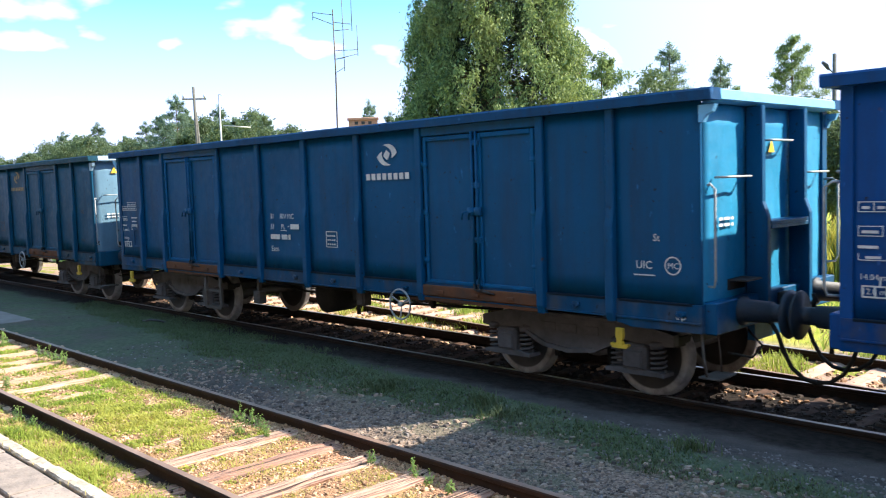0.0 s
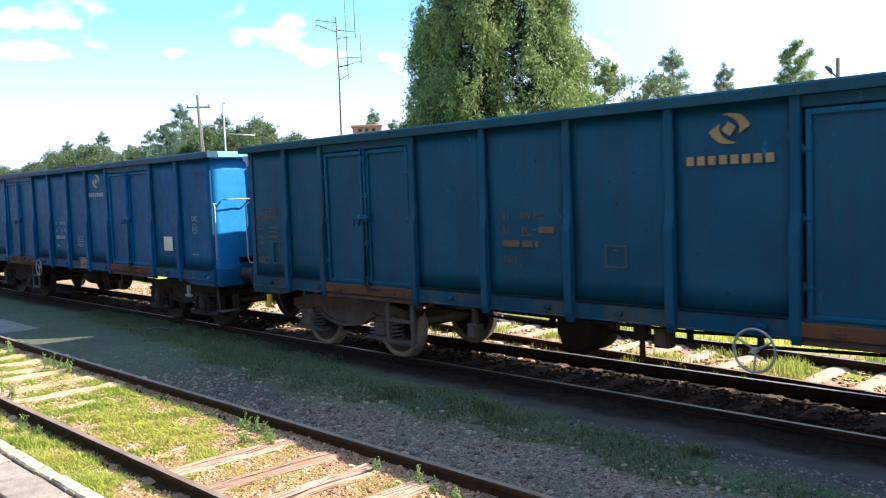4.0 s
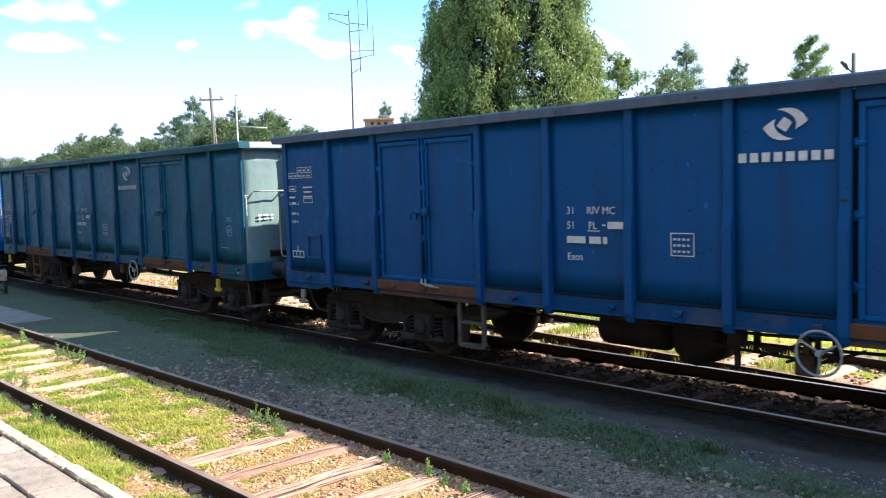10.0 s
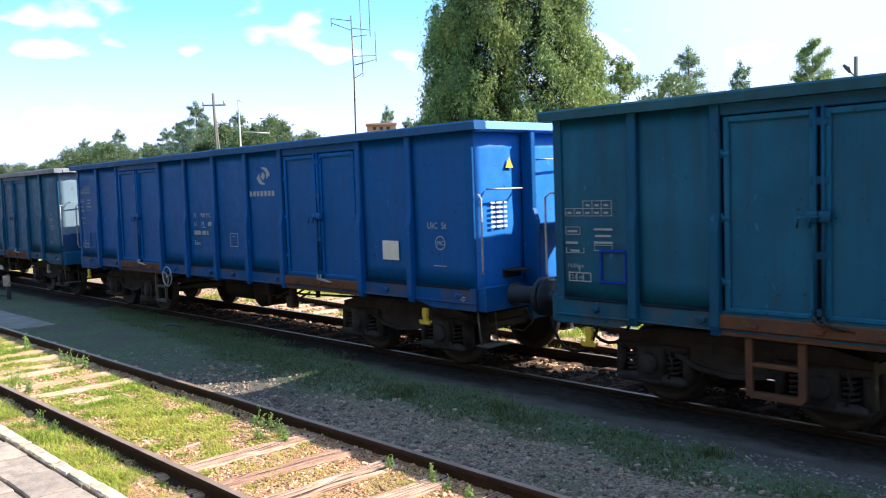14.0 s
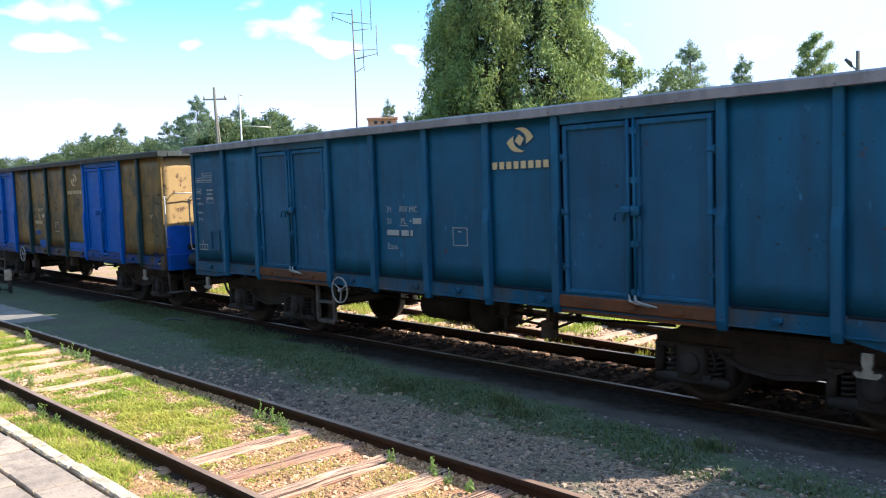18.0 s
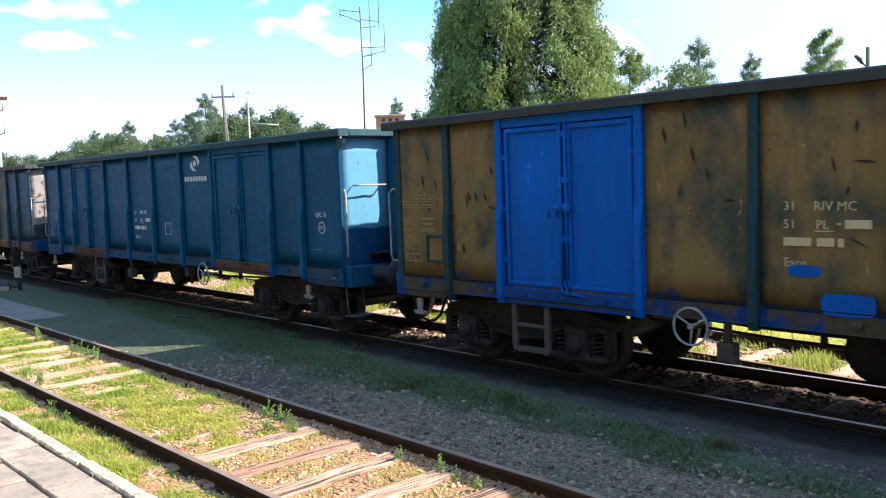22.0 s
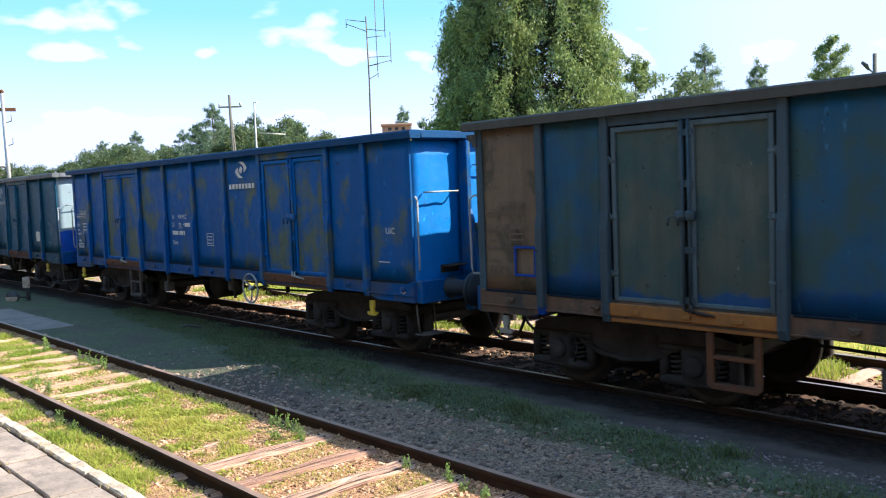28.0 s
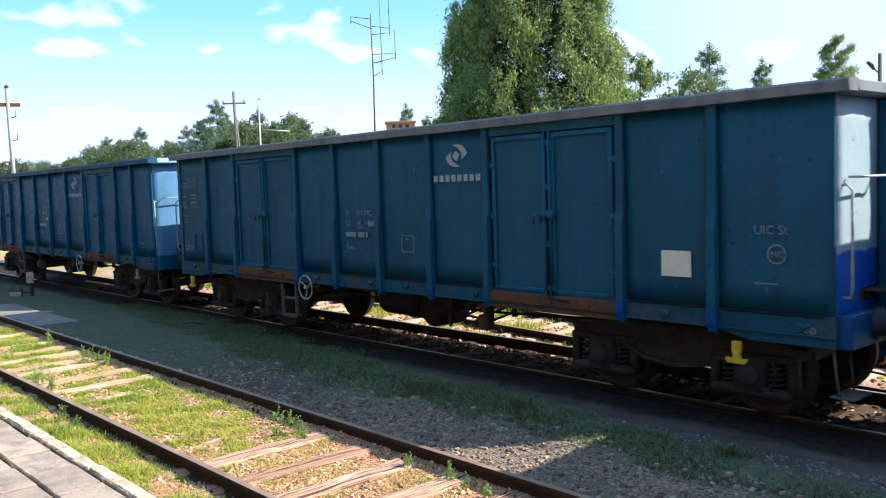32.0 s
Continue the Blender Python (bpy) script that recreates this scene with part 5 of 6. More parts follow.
        part("handrail", shared("handrail", handrail_build), HANDRAIL, top, "pale bent handrail", turn @ Matrix.Scale(-1, 4, (0, 1, 0)))
        if spec.get("bracket"):
            for s in (1, -1):
                part("rim_bracket", shared("rim_bracket", bracket_build), spec.get("cap", rim), top, "", turn @ Matrix.Scale(s, 4, (0, 1, 0)))
        for x in (-5.95, 5.45):
            part("rope_hook", shared("rope_hook", rope_hook_build), spec.get("hook", GREYHOOK), top, "rope hook", turn @ pose(x if turn != flip else -x, 0, 0.07) @ Matrix.Scale(0.86, 4, (0, 0, 1)) @ Matrix.Scale(0.82, 4, (1, 0, 0)))
        part("ladder_step", shared("ladder_step", ladder_build), spec.get("stepmat", STEPGREY), top, "", turn @ pose(spec.get("step", -2.85 if make == 1 else -2.35), 0, 0) @ Matrix.Scale(1.2 if make == 1 else 1.0, 4, (1, 0, 0)))
    part("underframe", shared("underframe", frame_build), UNDER, top, "grimy underframe")
    if make == 1:
        part("brake_cylinder", shared("brake_cylinder", drum_build), UNDER, top, "", pose(-0.38, -0.60, 0.71))
        part("valve_box", shared("valve_box", relay_box_build), STEPGREY, top, "grey valve box", pose(-1.60, -1.30, 0.63))
        part("valve_box", shared("valve_box", relay_box_build), STEPGREY, top, "grey valve box", pose(1.02, -1.25, 0.80))
        part("brake_lever", shared("brake_lever", brake_lever_build), IRON, top, "", pose(0.60, -1.0, 0.86))
    else:
        part("air_tank", shared("air_tank", tank_build), UNDER, top, "", pose(-0.45, -0.66, 0.68))
        part("brake_cylinder", shared("brake_cylinder", drum_build), UNDER, top, "", pose(0.36, -0.55, 0.68))
        part("valve_box", shared("valve_box", relay_box_build), STEPGREY, top, "grey valve box", pose(1.62, -1.0, 0.60))
        part("brake_lever", shared("brake_lever", brake_lever_build), IRON, top, "", pose(0.93, -1.0, 0.86))
    if n == 2:
        part("document_tray", shared("document_tray", tray_build), simple("dusty_tray", (0.30, 0.255, 0.19), (0.20, 0.17, 0.13), 8.0, 0.8), top, "pale document tray", pose(0.81, 0, 0))
    for y, z in ((-0.5, 0.66), (-0.95, 0.85)):
        part("brake_rod", shared(f"brake rod {y}", lambda bm: rod_build(bm, y, z)), IRON, top)
    for x in (-1.0, 0.9, 1.7):
        part("hanger", shared("hanger", hanger_build), IRON, top, "", pose(x, 0, 0))
    if make == 2 or spec.get("basket"):
        part("brake_rigging", shared("brake_rigging", basket_build), IRON, top)
    wx = spec.get("wheel", 2.11 if make == 1 else 1.95)
    part("handwheel", shared("handwheel", handwheel_build), HANDRAIL, top, "spoked brake handwheel", pose(wx, -1.52, 0.83 if wx > 0 else 0.89) @ Matrix.Scale({10: 1.18}.get(n, 0.94 if wx > 0 else 0.88), 4))
    # bogies
    wheels, cast = [], DUSTYIRON if n < 2 else IRON
    for bx in (-4.5, 4.5):
        bogie = part("bogie", shared("bogie", bolster_build), UNDER, top, "two-axle bogie", pose(bx, 0, 0))
        for turn in (Matrix(), flip):
            part("side_frame", shared("side_frame", side_frame_build), cast, bogie, "", turn)
            for ax in (-0.9, 0.9):
                part("axle_box", shared("light axle box" if n < 2 else "axle_box", light_axle_box_build if n < 2 else axle_box_build), cast, bogie, "", turn @ pose(ax, 0, 0))
                for sx in (-0.245, 0.245):
                    part("spring", shared("spring", spring_build), cast, bogie, "coil spring", turn @ pose(ax + sx, -1.04, 0))
                part("brake_block", shared("brake_block", brake_block_build), UNDER, bogie, "", turn @ pose(ax * 0.42, 0, 0))
        for ax in (-0.9, 0.9):
            ws = part("wheelset", shared("wheelset", wheelset_build), DUSTYWHEEL if n < 2 else WHEEL, bogie, "pair of steel wheels", pose(ax, 0, 0.46))
            wheels.append((ws, ax))
    # marks
    if mark:
        dim = spec.get("dim", mark)
        lx, tx = (MAKES[make][0] + MAKES[make][1]) / 2, -0.97 if make == 1 else -0.83
        lz, nz = spec.get("logo", 2.78), spec.get("drop", -0.03)
        part("emblem", shared("emblem", swirl_build), mark, top, "", pose(lx, -(SIDE_Y + 0.017), lz) @ Matrix.Scale(0.9, 4))
        for k in range(spec.get("letters", 8)):
            marking(top, "name_bar", shared("name bar", lambda bm: bars_build(bm, [(0, 0.005, 0.076, 0.084)])), lx - 0.44 + 0.112 * k, lz - 0.33, mark)
        for text, x, z, size in (("31", 0, 2.05, 0.115), ("RIV MC", 0.27, 2.05, 0.115), ("51", 0, 1.89, 0.115), ("PL", 0.29, 1.89, 0.115), ("Eaos", 0, 1.55, 0.115)):
            marking(top, "lettering", words(text, size), tx + x, z + nz, dim)
        marking(top, "underline", shared("underline", lambda bm: bars_build(bm, [(0, 0, 0.16, 0.010)])), tx + 0.28, 1.865 + nz, dim)
        for x, z, w in ((0, 0, 0.25), (0.30, 0, 0.15), (0.48, 0, 0.05), (0.47, 0.19, 0.04), (0.54, 0.16, 0.22)):
            marking(top, "number_bar", shared(f"number bar {w}", lambda bm: bars_build(bm, [(0, 0, w, 0.075 if w > 0.04 else 0.015)])), tx + x, 1.735 + z + nz, dim)
        marking(top, "inspection_box", shared(f"inspection box {n in (0, 2, 3, 4, 10)}", lambda bm: bars_build(bm, GRIDBOX if n in (0, 2, 3, 4, 10) else GRIDBOX[:4] + [(0.10, 0.17, 0.05, 0.015)])), 0.46, {2: 1.44, 3: 1.61, 6: 1.60}.get(n, 1.52), dim)
        for text, x, z, size in spec.get("right", ()):
            marking(top, "lettering", words(text, size), x, z, dim)
        if "ring" in spec:
            x, z = spec["ring"]
            marking(top, "ring_mark", shared("ring mark", ring_build), x, z, dim)
            marking(top, "lettering", words("MC", 0.085), x - 0.058, z - 0.03, dim)
        marking(top, "lettering", words("Sp", 0.12), 6.10, 0.99, dim, 1.462)
        low = 0.38 if make == 1 else -0.12
        dim = spec.get("tables", dim)
        marking(top, "load_table", shared("load table", lambda bm: bars_build(bm, TABLE)), -6.25, 2.02 - low, dim)
        for bx, bz, bw, bh in PANEL:
            marking(top, "data_bar", shared(f"data bar {bw} {bh}", lambda bm: bars_build(bm, [(0, 0, bw, bh)])), -6.25 + bx, 2.00 - low + bz, dim)
        marking(top, "axle_sign", shared("axle sign", lambda bm: bars_build(bm, AXLES)), -6.22, 1.33, dim)
        marking(top, "lettering", words("14.04 m", 0.07), -6.24, 1.86 - low, dim)
        marking(top, "lettering", words("12.8 m", 0.07), -6.22, 1.74 - low, dim)
        marking(top, "dash_mark", shared("dash mark", lambda bm: bars_build(bm, [(0, 0, 0.24, 0.012)])), 5.62, 1.40, dim)
    for x, z, w, h in spec.get("dabs", ()):
        marking(top, "paint_patch", shared(f"paint dab {w} {h}", lambda bm: dab_build(bm, w, h)), x, z, BLUE_DOOR, SIDE_Y + (0.016 if z > 1.3 else 0.045))
    chance = random.Random(40 + n)
    for k in range(spec.get("scuffs", 0)):
        x, z, steep = chance.choice((-5.8, -4.9, -1.9, -0.6, 0.6, 1.85, 4.9, 5.85)) + chance.uniform(-0.42, 0.42), chance.triangular(1.45, 2.95, 2.3), chance.uniform(0, 1) < 0.65
        marking(top, "scuff", shared(f"scuff {k % 9} {steep}", lambda bm: scuff_build(bm, k % 9, steep)), x, z, SCUFF)
    if "sign" in spec:
        y, z = spec["sign"]
        part("warning_sign", shared("warning sign", sign_build), SIGN_YELLOW, top, "yellow triangular warning sign", pose(6.402, y, z))
        for k in range(3 * spec.get("rows", 2)):
            part("end_bar", shared(f"end bar {k % 3}", lambda bm: box(bm, -0.0015, 0.0015, 0, (0.07, 0.11, 0.05)[k % 3], 0, 0.030)), WHITE, top, "", pose(6.405, -1.16 + (0, 0.10, 0.24)[k % 3], 1.94 + 0.06 * (spec.get("rows", 2) - 2) - 0.06 * (k // 3)))
    for x0, x1, z0, z1 in ((0, 0.34, 0, 0.03), (0, 0.34, 0.33, 0.36), (0, 0.03, 0.03, 0.33), (0.31, 0.34, 0.03, 0.33)):
        marking(top, "label_holder_bar", shared(f"label holder {x0} {z0} {x1}", lambda bm: box(bm, x0, x1, -0.012, 0.006, z0, z1, 0.003)), -5.80, 1.33, post)
    if spec.get("paper"):
        marking(top, "paper_label", shared("paper label", lambda bm: box(bm, 0, 0.34, -0.002, 0.002, 0, 0.26)), spec["paper"][0], spec["paper"][1], PAPER)
    return top, wheels


BLUE_DOOR = paint("bright_blue_door_paint", (0.0015, 0.082, 0.34), 0.15, 0.15, grime=0.3)
SCUFF = simple("bare_rusty_scrape", (0.020, 0.015, 0.012), (0.040, 0.024, 0.016), 14.0, 0.8)
LEFT_WHEEL = -1.87


def spec(n, label, colour, rim=None, door=None, mark=WHITE, fade=0.25, rust=0.25, patch=None, amount=0.5, grime=0.35, low=None, soft=0.08, border=None, **more):
    body = paint(f"wagon_paint_{n + 1}", colour, fade, rust, patch, amount, grime, 0.15, low, soft)
    frame_colour = border or scaled(door if isinstance(door, tuple) else colour, 1.14)
    more.setdefault("frame", paint(f"door_border_paint_{n + 1}", frame_colour, fade + 0.2, rust, None, 0, grime))
    r = paint(f"wagon_rim_paint_{n + 1}", rim or scaled(colour, 1.1), fade, rust + 0.2, None, 0, grime)
    d = paint(f"wagon_door_paint_{n + 1}", door, fade, rust, patch, amount, grime, 0.15, low, soft) if isinstance(door, tuple) else (door or body)
    if not isinstance(door, tuple) and door is None and n == 10:
        d = paint("patched_door_paint", colour, fade, rust, patch, 1.25, grime, 0.15, None, soft)
    sill = paint(f"wagon_sill_paint_{n + 1}", scaled(colour, 0.85), fade, rust, (0.078, 0.072, 0.062), 0.95, grime, soft=0.3)
    return dict(dict(n=n, label=label, body=body, rim=r, door=d, mark=mark, sill=sill), **more)


SPECS = [
    spec(-1, "dark blue four-axle open freight wagon with white load tables", (0.001, 0.042, 0.155), (0.005, 0.05, 0.16)),
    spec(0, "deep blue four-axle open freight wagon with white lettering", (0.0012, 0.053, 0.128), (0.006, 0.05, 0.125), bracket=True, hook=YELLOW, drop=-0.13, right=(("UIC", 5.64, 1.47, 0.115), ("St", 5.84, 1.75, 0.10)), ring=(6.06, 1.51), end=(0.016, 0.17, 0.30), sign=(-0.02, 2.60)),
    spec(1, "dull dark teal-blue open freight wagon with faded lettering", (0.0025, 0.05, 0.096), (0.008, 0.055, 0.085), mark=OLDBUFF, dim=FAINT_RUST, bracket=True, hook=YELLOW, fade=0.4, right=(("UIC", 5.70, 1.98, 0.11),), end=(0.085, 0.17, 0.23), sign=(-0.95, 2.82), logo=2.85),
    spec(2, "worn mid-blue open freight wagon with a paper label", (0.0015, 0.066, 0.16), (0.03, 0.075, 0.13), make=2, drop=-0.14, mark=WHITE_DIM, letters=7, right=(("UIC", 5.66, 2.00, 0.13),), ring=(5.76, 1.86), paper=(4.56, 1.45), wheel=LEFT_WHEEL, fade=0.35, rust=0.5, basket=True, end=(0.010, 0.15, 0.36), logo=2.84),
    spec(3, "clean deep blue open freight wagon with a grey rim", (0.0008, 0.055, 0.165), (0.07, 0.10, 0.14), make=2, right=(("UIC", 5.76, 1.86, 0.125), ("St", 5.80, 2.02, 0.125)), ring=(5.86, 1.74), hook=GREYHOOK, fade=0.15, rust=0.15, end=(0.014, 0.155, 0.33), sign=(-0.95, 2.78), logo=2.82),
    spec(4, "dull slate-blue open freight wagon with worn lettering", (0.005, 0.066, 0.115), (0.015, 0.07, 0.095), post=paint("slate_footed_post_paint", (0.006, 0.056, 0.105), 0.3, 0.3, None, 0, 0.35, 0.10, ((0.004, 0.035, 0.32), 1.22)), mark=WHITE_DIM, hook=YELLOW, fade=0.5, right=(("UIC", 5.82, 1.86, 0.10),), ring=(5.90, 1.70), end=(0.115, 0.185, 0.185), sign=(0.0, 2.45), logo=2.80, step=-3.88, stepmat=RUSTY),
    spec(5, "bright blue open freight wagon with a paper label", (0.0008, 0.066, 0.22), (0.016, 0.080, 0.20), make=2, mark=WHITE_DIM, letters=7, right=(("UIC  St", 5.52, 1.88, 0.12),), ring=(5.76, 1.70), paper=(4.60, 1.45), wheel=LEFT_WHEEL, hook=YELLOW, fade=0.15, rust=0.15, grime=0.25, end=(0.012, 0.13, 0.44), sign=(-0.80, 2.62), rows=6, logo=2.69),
    # the dark foot of this end stands in for the next wagon's shadow
    spec(6, "faded blue open freight wagon with purplish grey doors", (0.006, 0.066, 0.130), (0.16, 0.18, 0.20), (0.008, 0.060, 0.120), BUFF, make=2, dim=WHITE_DIM, wheel=LEFT_WHEEL, right=(("UIC", 5.74, 1.92, 0.115), ("St", 5.80, 2.06, 0.105)), ring=(5.86, 1.80), fade=0.5, rust=0.45, basket=True, end=two_tone("flaking_blue_end_shade_foot", (0.15, 0.225, 0.29), (0.012, 0.05, 0.13), 1.60, 0.7), logo=2.85),
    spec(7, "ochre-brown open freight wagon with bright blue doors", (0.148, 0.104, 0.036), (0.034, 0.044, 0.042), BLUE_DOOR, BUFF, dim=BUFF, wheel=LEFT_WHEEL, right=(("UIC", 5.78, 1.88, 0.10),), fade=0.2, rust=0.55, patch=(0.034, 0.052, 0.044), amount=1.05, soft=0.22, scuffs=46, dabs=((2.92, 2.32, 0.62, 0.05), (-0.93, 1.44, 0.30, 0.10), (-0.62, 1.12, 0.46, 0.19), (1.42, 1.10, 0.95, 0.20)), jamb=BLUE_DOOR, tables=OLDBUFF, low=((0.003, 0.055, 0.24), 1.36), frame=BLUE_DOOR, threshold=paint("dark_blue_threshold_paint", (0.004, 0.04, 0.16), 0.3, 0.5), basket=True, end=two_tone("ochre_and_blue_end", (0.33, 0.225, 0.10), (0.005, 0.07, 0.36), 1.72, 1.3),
         post=paint("blue_green_post_paint", (0.012, 0.038, 0.044), 0.3, 0.3), sill=paint("ochre_sill_paint", (0.055, 0.046, 0.030), 0.3, 0.4, (0.004, 0.04, 0.16), 0.8), head=paint("blue_headstock_paint", (0.004, 0.055, 0.26), 0.2, 0.3), bar=BLUE_DOOR, logo=2.74, step=-4.02),
    # pale upper end and dark foot: sun and shade put into the paint
    spec(8, "lighter blue open freight wagon with white emblem", (0.0014, 0.057, 0.120), (0.024, 0.060, 0.075), mark=WHITE, dim=WHITE, tables=WHITE_FAINT, right=(("UIC St", 5.70, 1.90, 0.105),), ring=(5.86, 1.74), post=paint("blue_footed_post_paint", (0.003, 0.066, 0.132), 0.3, 0.3, None, 0, 0.35, 0.10, ((0.004, 0.035, 0.32), 1.22)), bracket=True, fade=0.35, rust=0.25, end=two_tone("sun_and_shade_blue_end", (0.10, 0.29, 0.46), (0.004, 0.050, 0.14), 1.72, 0.5), drop=-0.14, logo=2.86, step=-3.05),
    # darker foot of the end: shade painted in below the rusty white
    spec(9, "blue and olive patched open freight wagon with rusty thresholds", (0.010, 0.060, 0.115), (0.050, 0.058, 0.055), (0.050, 0.066, 0.056), FAINT_RUST, bracket=True, fade=0.3, rust=0.35, patch=(0.032, 0.072, 0.074), amount=1.3, soft=0.2, low=((0.006, 0.055, 0.17), 1.52), border=(0.050, 0.078, 0.088), threshold=ORANGE_RUST,
         post=paint("slate_post_paint", (0.032, 0.056, 0.070), 0.4, 0.3, None, 0, 0.35, 0.10, ((0.004, 0.045, 0.30), 1.18)), bays={0: paint("ochre_bay_paint", (0.115, 0.088, 0.060), 0.3, 0.5, (0.075, 0.066, 0.05), 0.5)}, sill=paint("rust_brown_sill", (0.085, 0.058, 0.040), 0.3, 0.5, (0.055, 0.052, 0.048), 0.6), stepmat=RUSTY, step=-3.0, end=two_tone("rusty_white_end_shade_foot", (0.30, 0.275, 0.27), (0.024, 0.034, 0.045), 1.60, 1.6)),
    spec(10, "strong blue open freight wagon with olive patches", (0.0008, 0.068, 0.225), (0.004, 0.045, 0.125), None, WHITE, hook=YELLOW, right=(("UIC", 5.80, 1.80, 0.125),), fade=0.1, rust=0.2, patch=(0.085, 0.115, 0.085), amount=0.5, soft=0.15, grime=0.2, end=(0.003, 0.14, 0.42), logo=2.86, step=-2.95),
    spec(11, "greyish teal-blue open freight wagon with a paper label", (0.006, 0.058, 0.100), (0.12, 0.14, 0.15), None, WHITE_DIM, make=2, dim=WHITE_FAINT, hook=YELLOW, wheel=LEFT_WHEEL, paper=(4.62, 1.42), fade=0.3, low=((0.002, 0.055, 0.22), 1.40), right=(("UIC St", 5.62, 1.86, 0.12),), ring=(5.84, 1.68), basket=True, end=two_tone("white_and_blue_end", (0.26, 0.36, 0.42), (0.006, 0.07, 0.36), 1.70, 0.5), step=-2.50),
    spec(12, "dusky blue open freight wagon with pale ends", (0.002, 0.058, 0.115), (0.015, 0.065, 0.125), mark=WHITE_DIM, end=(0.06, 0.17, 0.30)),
]
# ends and their caps are paler than the sides: sunlight put into the paint
for s in SPECS:
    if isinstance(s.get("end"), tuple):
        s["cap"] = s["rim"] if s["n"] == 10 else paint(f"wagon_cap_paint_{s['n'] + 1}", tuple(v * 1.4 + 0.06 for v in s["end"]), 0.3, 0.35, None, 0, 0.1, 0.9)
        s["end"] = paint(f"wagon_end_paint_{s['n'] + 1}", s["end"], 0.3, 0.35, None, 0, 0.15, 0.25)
TRAIN = [(s["n"], *wagon(s)) for s in SPECS]


# ---- a plain unseen wall added behind the platform to cut the skylight; it closes the place ----
bm = bmesh.new()
box(bm, -45, 60, -13.6, -13.0, 0.0, 9.0)
tagged(part("wall_south", bm, simple("sky_cut_render", (0.14, 0.125, 0.105), (0.10, 0.09, 0.075), 1.5, 0.9)), "plain unseen wall added behind the platform to cut skylight", "wall", "", "structure")

# ---- trees and what stands beyond ----
def leaves(name, clumps, size, material, parent, per=60, seed=1, droop=0.3, label="", tall=1.0):
    """A crown of small leaf sprays round clump centres: x, y, z, radius."""
    rng = np.random.default_rng(seed)
    c = np.repeat(np.array(clumps, float), per, axis=0)
    n = len(c)
    way = rng.normal(size=(n, 3))
    way /= np.linalg.norm(way, axis=1)[:, None]
    p = c[:, :3] + rng.normal(size=(n, 3)) * (c[:, 3] * 0.52)[:, None] * np.array([1.0, 1.0, tall])
    a = rng.normal(size=(n, 3)) + way * 0.8
    a[:, 2] -= droop
    a /= np.linalg.norm(a, axis=1)[:, None]
    b = np.cross(a, rng.normal(size=(n, 3)))
    b /= np.linalg.norm(b, axis=1)[:, None]
    ln = size * rng.uniform(0.6, 1.5, n)[:, None]
    v = np.stack([p - b * ln * 0.16, p + a * ln * 0.5 - b * ln * 0.12, p + a * ln, p + a * ln * 0.4 + b * ln * 0.2], 1).reshape(-1, 3)
    f = np.arange(4 * n).reshape(-1, 4)
    me = bpy.data.meshes.new(name)
    me.from_pydata(v.tolist(), [], f.tolist())
    return part(name, me, material, parent, label)


def trunk_part(h, r, limbs, parent, seed):
    rnd = random.Random(seed)
    bm = bmesh.new()
    tube(bm, [(0, 0, -0.1), (rnd.uniform(-.1, .1), rnd.uniform(-.1, .1), h * 0.4), (rnd.uniform(-.2, .2), rnd.uniform(-.2, .2), h * 0.75), (0, 0, h)], [r, r * 0.75, r * 0.4, r * 0.1], 9)
    for z, a, ln, up in limbs:
        k = r * 0.2 * (1 - 0.6 * z / h)
        tube(bm, [(0, 0, z), (ln * 0.5 * math.cos(a), ln * 0.5 * math.sin(a), z + up * 0.4), (ln * math.cos(a), ln * math.sin(a), z + up)], [k, k * 0.6, k * 0.2], 5)
    return part("trunk", bm, BARK, parent)


def cone_tree(name, label, h, wide, base, seed, material, size, per, count, droop, category="tree"):
    """A dense conifer that tapers to its top, with a lumpy outline."""
    rnd = random.Random(seed)
    top = tagged(new(name), label, category)
    clumps, limbs = [], []
    for k in range(count):
        # each plume is a hanging mass of sprays with shade between it and the next
        f = rnd.random() ** 1.25
        z = base + (h - base) * f
        a = rnd.uniform(0, 6.28)
        r = wide * (1 - f) ** 0.8 * rnd.uniform(0.80, 1.0) + 0.1
        r *= 1 + 0.26 * noise.noise(Vector((3 * math.cos(a), 3 * math.sin(a), z * 0.8 + seed)))
        tall = rnd.uniform(0.7, 1.5) * (1.1 - 0.5 * f)
        for q in range(9):
            u = q / 8
            rr, aa = r - 0.35 * u * u + rnd.gauss(0, 0.06), a + rnd.gauss(0, 0.05 + 0.025 / (0.2 + 1 - f))
            clumps.append((rr * math.cos(aa), rr * math.sin(aa), z + tall * (u - 0.5), 0.12 + 0.16 * math.sin(math.pi * min(1, 0.2 + u * 0.8))))
        if k % 6 == 0:
            limbs.append((max(0.5, z - 0.5), a, r, 0.3))
    trunk_part(h * 0.97, 0.022 * h, limbs, top, seed)
    leaves("crown", clumps, size, material, top, per, seed, droop, "", 1.6)
    # a dark core of leaves: shade inside the crown put into their colour
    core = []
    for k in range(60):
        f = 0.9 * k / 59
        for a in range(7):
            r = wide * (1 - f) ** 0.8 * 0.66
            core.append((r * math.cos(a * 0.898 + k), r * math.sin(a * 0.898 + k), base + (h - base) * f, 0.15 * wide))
    leaves("inner_crown", core, 0.22, LEAF_SHADE, top, 130, seed + 1, 0.2, "inner foliage coloured dark for shade between the plumes")
    return top


